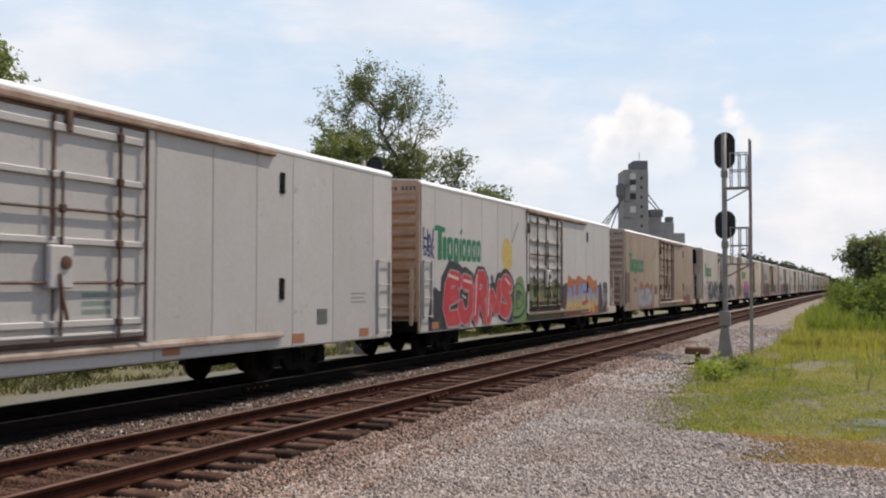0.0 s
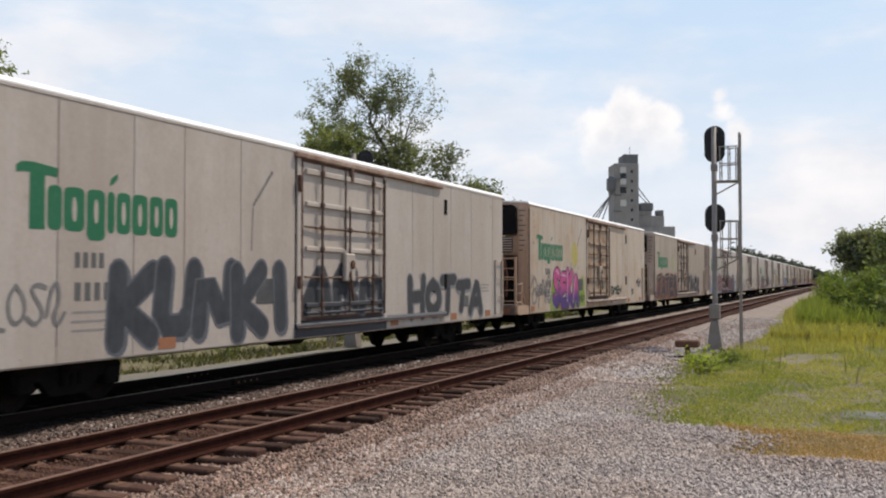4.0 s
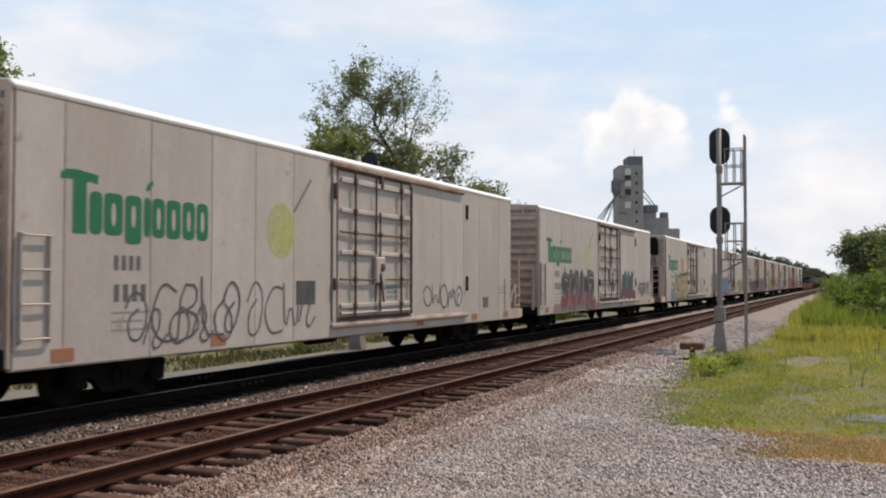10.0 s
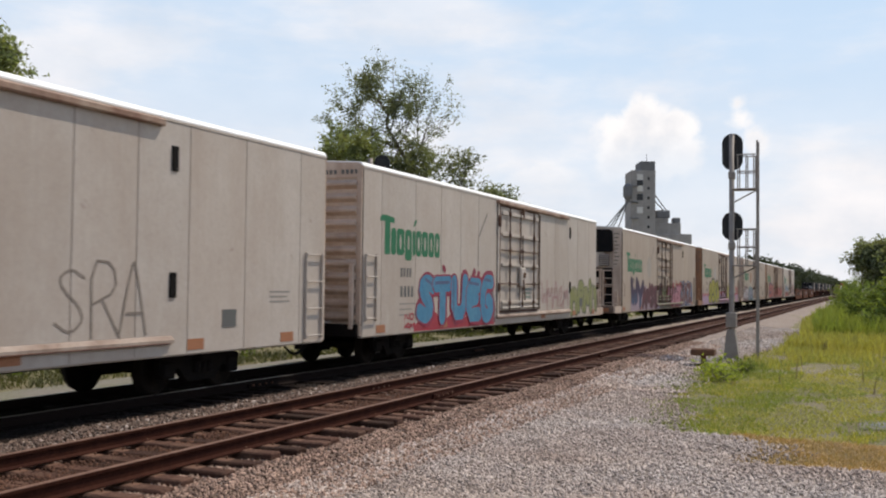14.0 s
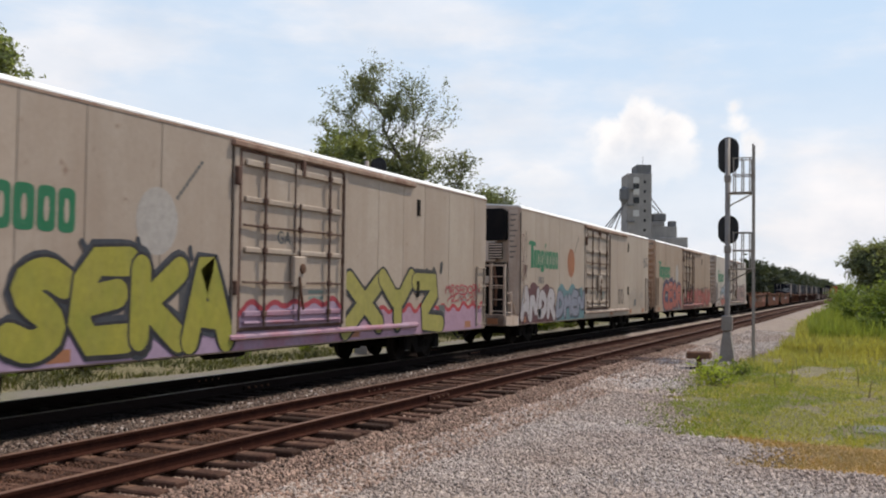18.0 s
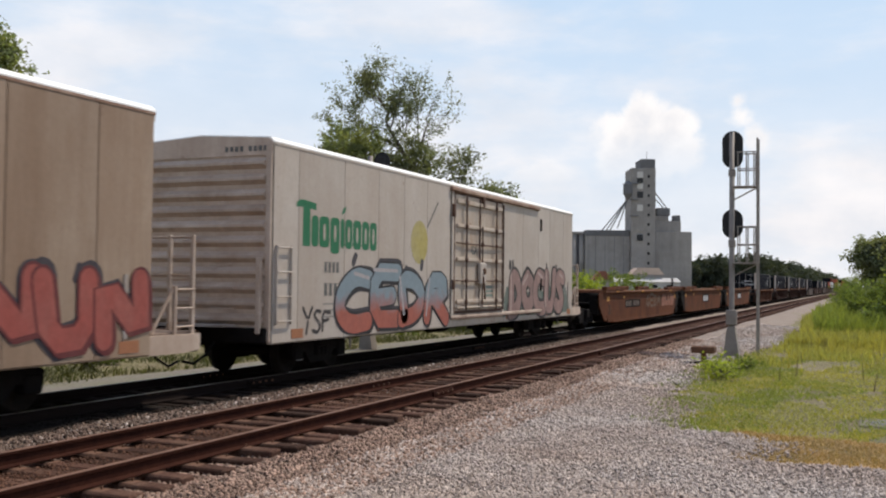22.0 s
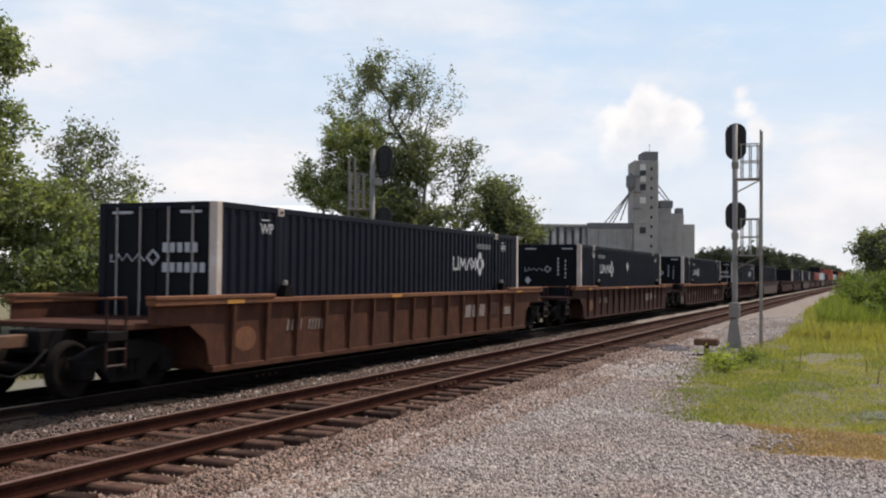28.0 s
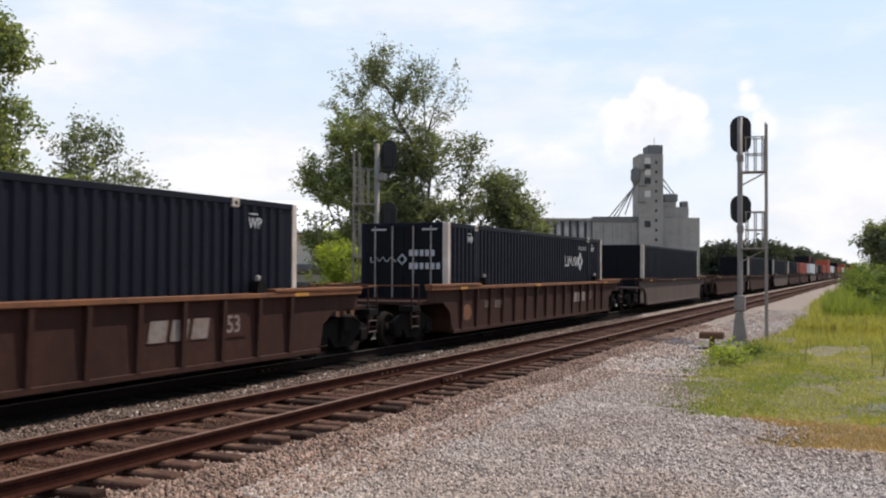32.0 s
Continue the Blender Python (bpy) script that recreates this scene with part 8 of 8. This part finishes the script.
reefer(11, 277.4, "unit", "cream", "cream rail car with dark purple, pink and blue graffiti", ((0.47, 0.42, 0.36), (0.44, 0.39, 0.33)), [
    dict(box=(1.9, 9.0, 0.74, 1.85), field=(0.40, 0.30, 0.36), second=(0.42, 0.36, 0.34)),
    dict(box=(2.0, 4.7, 0.75, 2.15), text="WY", fill=(0.05, 0.10, 0.17), top=(0.045, 0.025, 0.06), second=(0.09, 0.04, 0.16), line=(0.07, 0.03, 0.08), w=0.26, lift=0.004),
    dict(box=(4.5, 8.2, 0.75, 2.0), text="ANSE", fill=(0.075, 0.024, 0.03), second=(0.20, 0.03, 0.05), line=(0.14, 0.05, 0.07), w=0.25, lift=0.004),
    dict(box=(8.42, 11.2, 1.06, 1.75), field=(0.15, 0.16, 0.06)),
    dict(box=(8.42, 9.7, 1.06, 2.0), text="R", fill=(0.075, 0.024, 0.03), line=(0.05, 0.04, 0.04), w=0.22, lift=0.004),
    dict(box=(10.9, 12.2, 1.06, 2.0), text="R", fill=(0.38, 0.15, 0.20), line=(0.22, 0.03, 0.04), w=0.2, lift=0.006),
    dict(box=(12.1, 15.1, 0.76, 2.05), text="OMEX", fill=(0.48, 0.23, 0.28), second=(0.44, 0.18, 0.22), line=(0.16, 0.03, 0.04), back=(0.36, 0.035, 0.045), w=0.19, halo=0.13),
    dict(box=(14.9, 19.6, 0.76, 2.2), field=(0.014, 0.07, 0.17), second=(0.03, 0.11, 0.23), lift=0.002),
    dict(box=(15.1, 19.2, 0.76, 2.2), text="DXZ", fill=(0.13, 0.04, 0.045), line=(0.42, 0.38, 0.38), w=0.24, lift=0.006),
    dict(box=(13.1, 13.95, 1.55, 1.85), text="WYS", fill=(0.05, 0.03, 0.04), line=K, w=0.02, lift=0.026)], low=((0.19, 0.18, 0.10), (0.24, 0.12, 0.13)))
reefer(12, 301.0, "unit", "cream", "cream rail car with yellow graffiti over pink", ((0.50, 0.46, 0.42), (0.47, 0.42, 0.37)), [
    dict(box=(0.25, 8.2, 0.73, 1.35), band=(0.46, 0.32, 0.44), line=(0.50, 0.045, 0.06)),
    dict(box=(8.42, 12.15, 1.08, 1.5), band=(0.44, 0.31, 0.42), line=(0.42, 0.05, 0.07)),
    dict(box=(12.4, 20.6, 0.73, 1.35), band=(0.48, 0.29, 0.38), line=(0.48, 0.05, 0.06)),
    dict(box=(3.15, 8.1, 0.75, 2.32), text="SEKA", fill=(0.40, 0.36, 0.045), second=(0.26, 0.28, 0.035), line=INK, w=0.25, back=(0.05, 0.055, 0.07), halo=0.09, lift=0.008),
    dict(box=(12.3, 17.7, 0.75, 2.25), text="XYZ", fill=(0.42, 0.37, 0.09), second=(0.30, 0.29, 0.06), line=INK, back=(0.05, 0.05, 0.05), w=0.30, halo=0.07, lift=0.008),
    dict(box=(17.9, 20.4, 1.62, 1.98), text="MRSEDCRW", fill=(0.48, 0.06, 0.08), line=K, w=0.022, lift=0.008),
    dict(box=(18.0, 20.2, 1.45, 1.66), text="~^~", fill=(0.48, 0.06, 0.08), line=K, w=0.018, lift=0.008)], low=((0.42, 0.27, 0.36), (0.42, 0.10, 0.13)))
reefer(13, 325.0, "unit", "cream", "cream rail car with white, maroon and grey-blue graffiti", ((0.40, 0.14, 0.05), (0.26, 0.085, 0.04)), [
    dict(box=(0.22, 0.55, 1.95, 3.75), text="S", fill=(0.20, 0.07, 0.05), line=K, w=0.02),
    dict(box=(0.45, 0.9, 2.1, 3.75), text="~", fill=(0.12, 0.07, 0.06), line=K, w=0.02),
    dict(box=(0.25, 0.8, 2.0, 2.9), text="*^", fill=(0.16, 0.08, 0.06), line=K, w=0.02),
    dict(box=(0.22, 4.2, 0.74, 1.95), field=(0.12, 0.035, 0.04)),
    dict(box=(0.2, 4.05, 0.75, 1.95), text="ANDR", fill=(0.52, 0.48, 0.48), second=(0.40, 0.35, 0.36), line=(0.10, 0.03, 0.035), w=0.22, lift=0.004),
    dict(box=(4.1, 8.15, 0.74, 1.95), field=TEAL, second=(0.16, 0.20, 0.22)),
    dict(box=(4.3, 8.1, 0.84, 1.85), text="DMEN", fill=(0.26, 0.27, 0.33), line=(0.05, 0.055, 0.07), w=0.17, lift=0.004),
    dict(box=(14.05, 15.1, 1.12, 1.98), text="*O", fill=INK, line=K, w=0.032),
    dict(box=(16.4, 19.4, 0.95, 2.1), text="^*^~", fill=(0.32, 0.28, 0.24), line=K, w=0.018),
    dict(box=(19.6, 20.7, 2.9, 3.5), text="*~", fill=(0.08, 0.08, 0.09), line=K, w=0.03)])
reefer(14, 348.3, "ribbed", "tan", "tan dirty rail car with red graffiti and rusty ribbed end", ((0.47, 0.44, 0.40), (0.43, 0.39, 0.34)), [
    dict(box=(1.8, 7.6, 0.74, 1.9), field=(0.26, 0.28, 0.24), second=(0.30, 0.30, 0.26)),
    dict(box=(1.8, 7.5, 0.75, 2.35), text="CEOR", fill=(0.40, 0.085, 0.06), second=(0.46, 0.15, 0.10), line=(0.030, 0.028, 0.045), back=(0.05, 0.04, 0.10), inner=(0.52, 0.24, 0.18), w=0.21, halo=0.18, lift=0.004),
    dict(box=(8.42, 12.1, 1.06, 2.05), text="LEE", fill=(0.36, 0.06, 0.05), line=INK, back=(0.05, 0.04, 0.05), w=0.2),
    dict(box=(12.3, 19.9, 0.76, 2.0), text="EATONUN", fill=(0.40, 0.09, 0.07), second=(0.42, 0.14, 0.11), line=(0.16, 0.03, 0.03), back=(0.06, 0.05, 0.06), w=0.21, halo=0.08)], low=((0.30, 0.09, 0.075), (0.36, 0.14, 0.11)))
reefer(15, 372.1, "ribbed", "white", "white rust-stained rail car with grey and dusty pink graffiti", ((0.54, 0.45, 0.14), (0.52, 0.46, 0.30)), [
    dict(box=(0.7, 1.8, 0.80, 1.35), text="YSF", fill=(0.06, 0.05, 0.05), line=K, w=0.035),
    dict(box=(2.1, 8.0, 0.75, 2.2), text="CEDR", fill=(0.46, 0.13, 0.09), top=(0.25, 0.32, 0.36), line=INK, back=(0.06, 0.055, 0.065), inner=(0.50, 0.46, 0.46), w=0.27, halo=0.07),
    dict(box=(12.3, 19.6, 0.85, 1.7), field=(0.14, 0.19, 0.16), second=(0.30, 0.28, 0.24)),
    dict(box=(12.9, 18.9, 0.75, 2.40), text="DOCUS", fill=(0.40, 0.25, 0.22), second=(0.24, 0.16, 0.14), line=(0.055, 0.045, 0.045), back=(0.055, 0.05, 0.05), inner=(0.55, 0.42, 0.38), w=0.27, halo=0.08, lift=0.004)], streak_door="stained")

# three-unit articulated well car, empty
for k, (s, l) in enumerate(((381.5, 17.5), (401.5, 17.0), (421.2, 17.2))):
    w = well_car(s, l, M["well_empty"], 0, M["well_top"], "empty red-brown articulated well car with plain sides", (k == 0, True), rail_end=False, h=1.60)
    text_part(w, "53", 0.58, M["well_dark"], Matrix.Translation((1.434, 0.85, 0.58)) @ pose(0, 0, 0, 90, 0, 90), "size_number", "dark stencilled number")
    for y, ww, hh in ((0.61, 0.5, 0.19), (3.71, 0.42, 0.10), (l - 0.75, 0.46, 0.20)):
        part("warning_panel", flat(Mesh(), [(y, 1.33 - hh), (y + ww, 1.33 - hh), (y + ww, 1.33), (y, 1.33)], 1.431), M["yellow"], w, "faded yellow panel")
    if k == 0:
        part("number_panel", Mesh().box(1.43, 1.434, 4.15, 7.40, 0.80, 1.17), M["black"], w, "dark panel under the number")
        slanted_bars(w, 4.3, 0.87, 1.2, 0.24, 4, 1.4345, M["worn_white"])
        slanted_bars(w, 5.85, 0.87, 1.35, 0.24, 6, 1.4345, M["worn_white"])
        graffiti(w, 8.8, 12.6, 0.6, 1.42, "~E*^", (0.13, 0.075, 0.04), (0.07, 0.035, 0.025), 78, None, None, 0.07, 1.4325)
        graffiti(w, 13.0, 16.6, 0.34, 1.40, "OLUS", (0.36, 0.14, 0.085), (0.12, 0.045, 0.03), 77, None, None, 0.15, 1.433)
    else:
        part("owner_panel", Mesh().box(1.43, 1.436, 7.71, 10.36, 0.72, 1.26), M["black"], w, "dark panel with white blocks")
        slanted_bars(w, 7.95, 0.80, 2.1, 0.36, 3, 1.4365, M["letter_white"], "owner_block")
    for q in (0.35, 0.75):
        part("stake", Mesh().tube([(1.1, l + q, 1.1), (1.1, l + q, 2.24 if k == 0 else 1.75)], 0.03, 6), M["black"], w)

# single well cars with one dark container each
singles = [(443.9, 445.8), (467.9, 469.5), (491.4, 492.9), (515.0, 516.6)]
for k, (s, c) in enumerate(singles):
    w = well_car(s, 19.9, M["well_mid"] if k == 0 else M["well"], 15, M["well_top"], "rusty brown well car carrying one dark container")
    slanted_bars(w, 3.95, 0.80, 0.62, 0.21, 4, 1.445, M["worn_white"])
    slanted_bars(w, 4.75, 0.78, 0.75, 0.21, 6, 1.445, M["worn_white"])
    slanted_bars(w, 13.1, 0.72, 1.6, 0.34, 3, 1.445, M["worn_white"], "owner_block")
    for y in (3.75, 15.95):
        lock = part("box_guide", Mesh().prism([(y, 1.44), (y + 0.34, 1.44), (y + 0.30, 1.60), (y + 0.20, 1.68), (y + 0.06, 1.66)], "x", 1.36, 1.52), M["black"], w, "dark corner guide on the chord")
        part("guide_pin", Mesh().lathe([(1.66, 0.05), (1.74, 0.045), (1.76, 0.02)], "z", 10, (1.44, y + 0.14, 0)), M["grey_metal"], lock, "pale locking pin")
    if k == 0:
        part("data_panel", Mesh().box(1.44, 1.447, 16.25, 16.88, 0.71, 0.94), M["worn_white"], w, "worn white data panel")
    part("rust_patch", flat(Mesh(), oval(2.6, 0.72, 0.35, 0.22, 14), 1.4325), M["well_top"], w, "orange worn patch")
    plate = part("size_plate", Mesh().box(1.444, 1.452, 15.08, 15.72, 0.70, 1.14), M["well"], w, "brown plate with a stencilled number")
    text_part(plate, "53", 0.42, M["well_dark"] if k == 0 else M["worn_white"], Matrix.Translation((1.4535, 15.13, 0.78)) @ pose(0, 0, 0, 90, 0, 90), "size_number", "stencilled number on the plate")
    container(c, M["navy"], "dark navy corrugated container with white corner posts", "side", mark_y=(10.72, 3.09, 3.57, 10.9)[k], diamond=(0, 7.94, 0, 0)[k], rods=k in (0, 3))

# the rest of the train, getting small in the distance
rng = random.Random(11)
tail = [(539.4, "navy"), (563.0, None), (583.5, "navy"), (607.0, "navy"), (627.5, "navy"), (648.0, "box_red"), (672.0, "box_white"), (695.0, "navy"), (716.0, "box_red"), (738.0, "box_red"), (760.0, "box_white"), (783.0, "navy"),
        (806.0, "box_red"), (829.0, "box_red"), (852.0, "box_white"), (875.0, "box_blue"), (898.0, "box_red"), (921.0, "navy"), (944.0, "box_red"), (967.0, "box_blue"), (990.0, "box_red"), (1013.0, "navy")]
for k, (s, kind) in enumerate(tail):
    w = well_car(s, 19.0, M["well"] if k % 3 else M["well_grey"], 0, M["well"], "distant brown well car in the train", (k < 3, k < 3), rail_end=k < 3)
    if kind:
        container(s + 1.5, M[kind], {"navy": "dark navy", "box_red": "faded red", "box_white": "dull white", "box_blue": "dark blue"}[kind] + " container far back in the train", "", post=M[kind] if kind != "navy" else None, rods=False, detail=False)
    if k > 4 and k % 3 == 0:
        container(s + 3.0, M["box_red" if k % 2 else "navy"], "stacked container far back in the train", "", post=M["box_red"], length=12.19, z0=3.14, height=1.3, rods=False)



# ---- motions ----
def motions():
    """The train rolls past; every wheelset turns with it."""
    rows = [0.5 * k for k in range(65)]
    for ob, s in ROLLING:
        walk(ob, [(t, pose(FAR_X, s - travelled(t), 0)) for t in rows])
    ticks = [k / FPS for k in range(32 * FPS + 1)]
    turned = [pose(0, 0, WHEEL_R, math.degrees(travelled(t) / WHEEL_R) % 360.0) for t in ticks]
    for w, dy in WHEELSETS:
        walk(w, [(t, Matrix.Translation((0, dy, 0)) @ m) for t, m in zip(ticks, turned)])


motions()
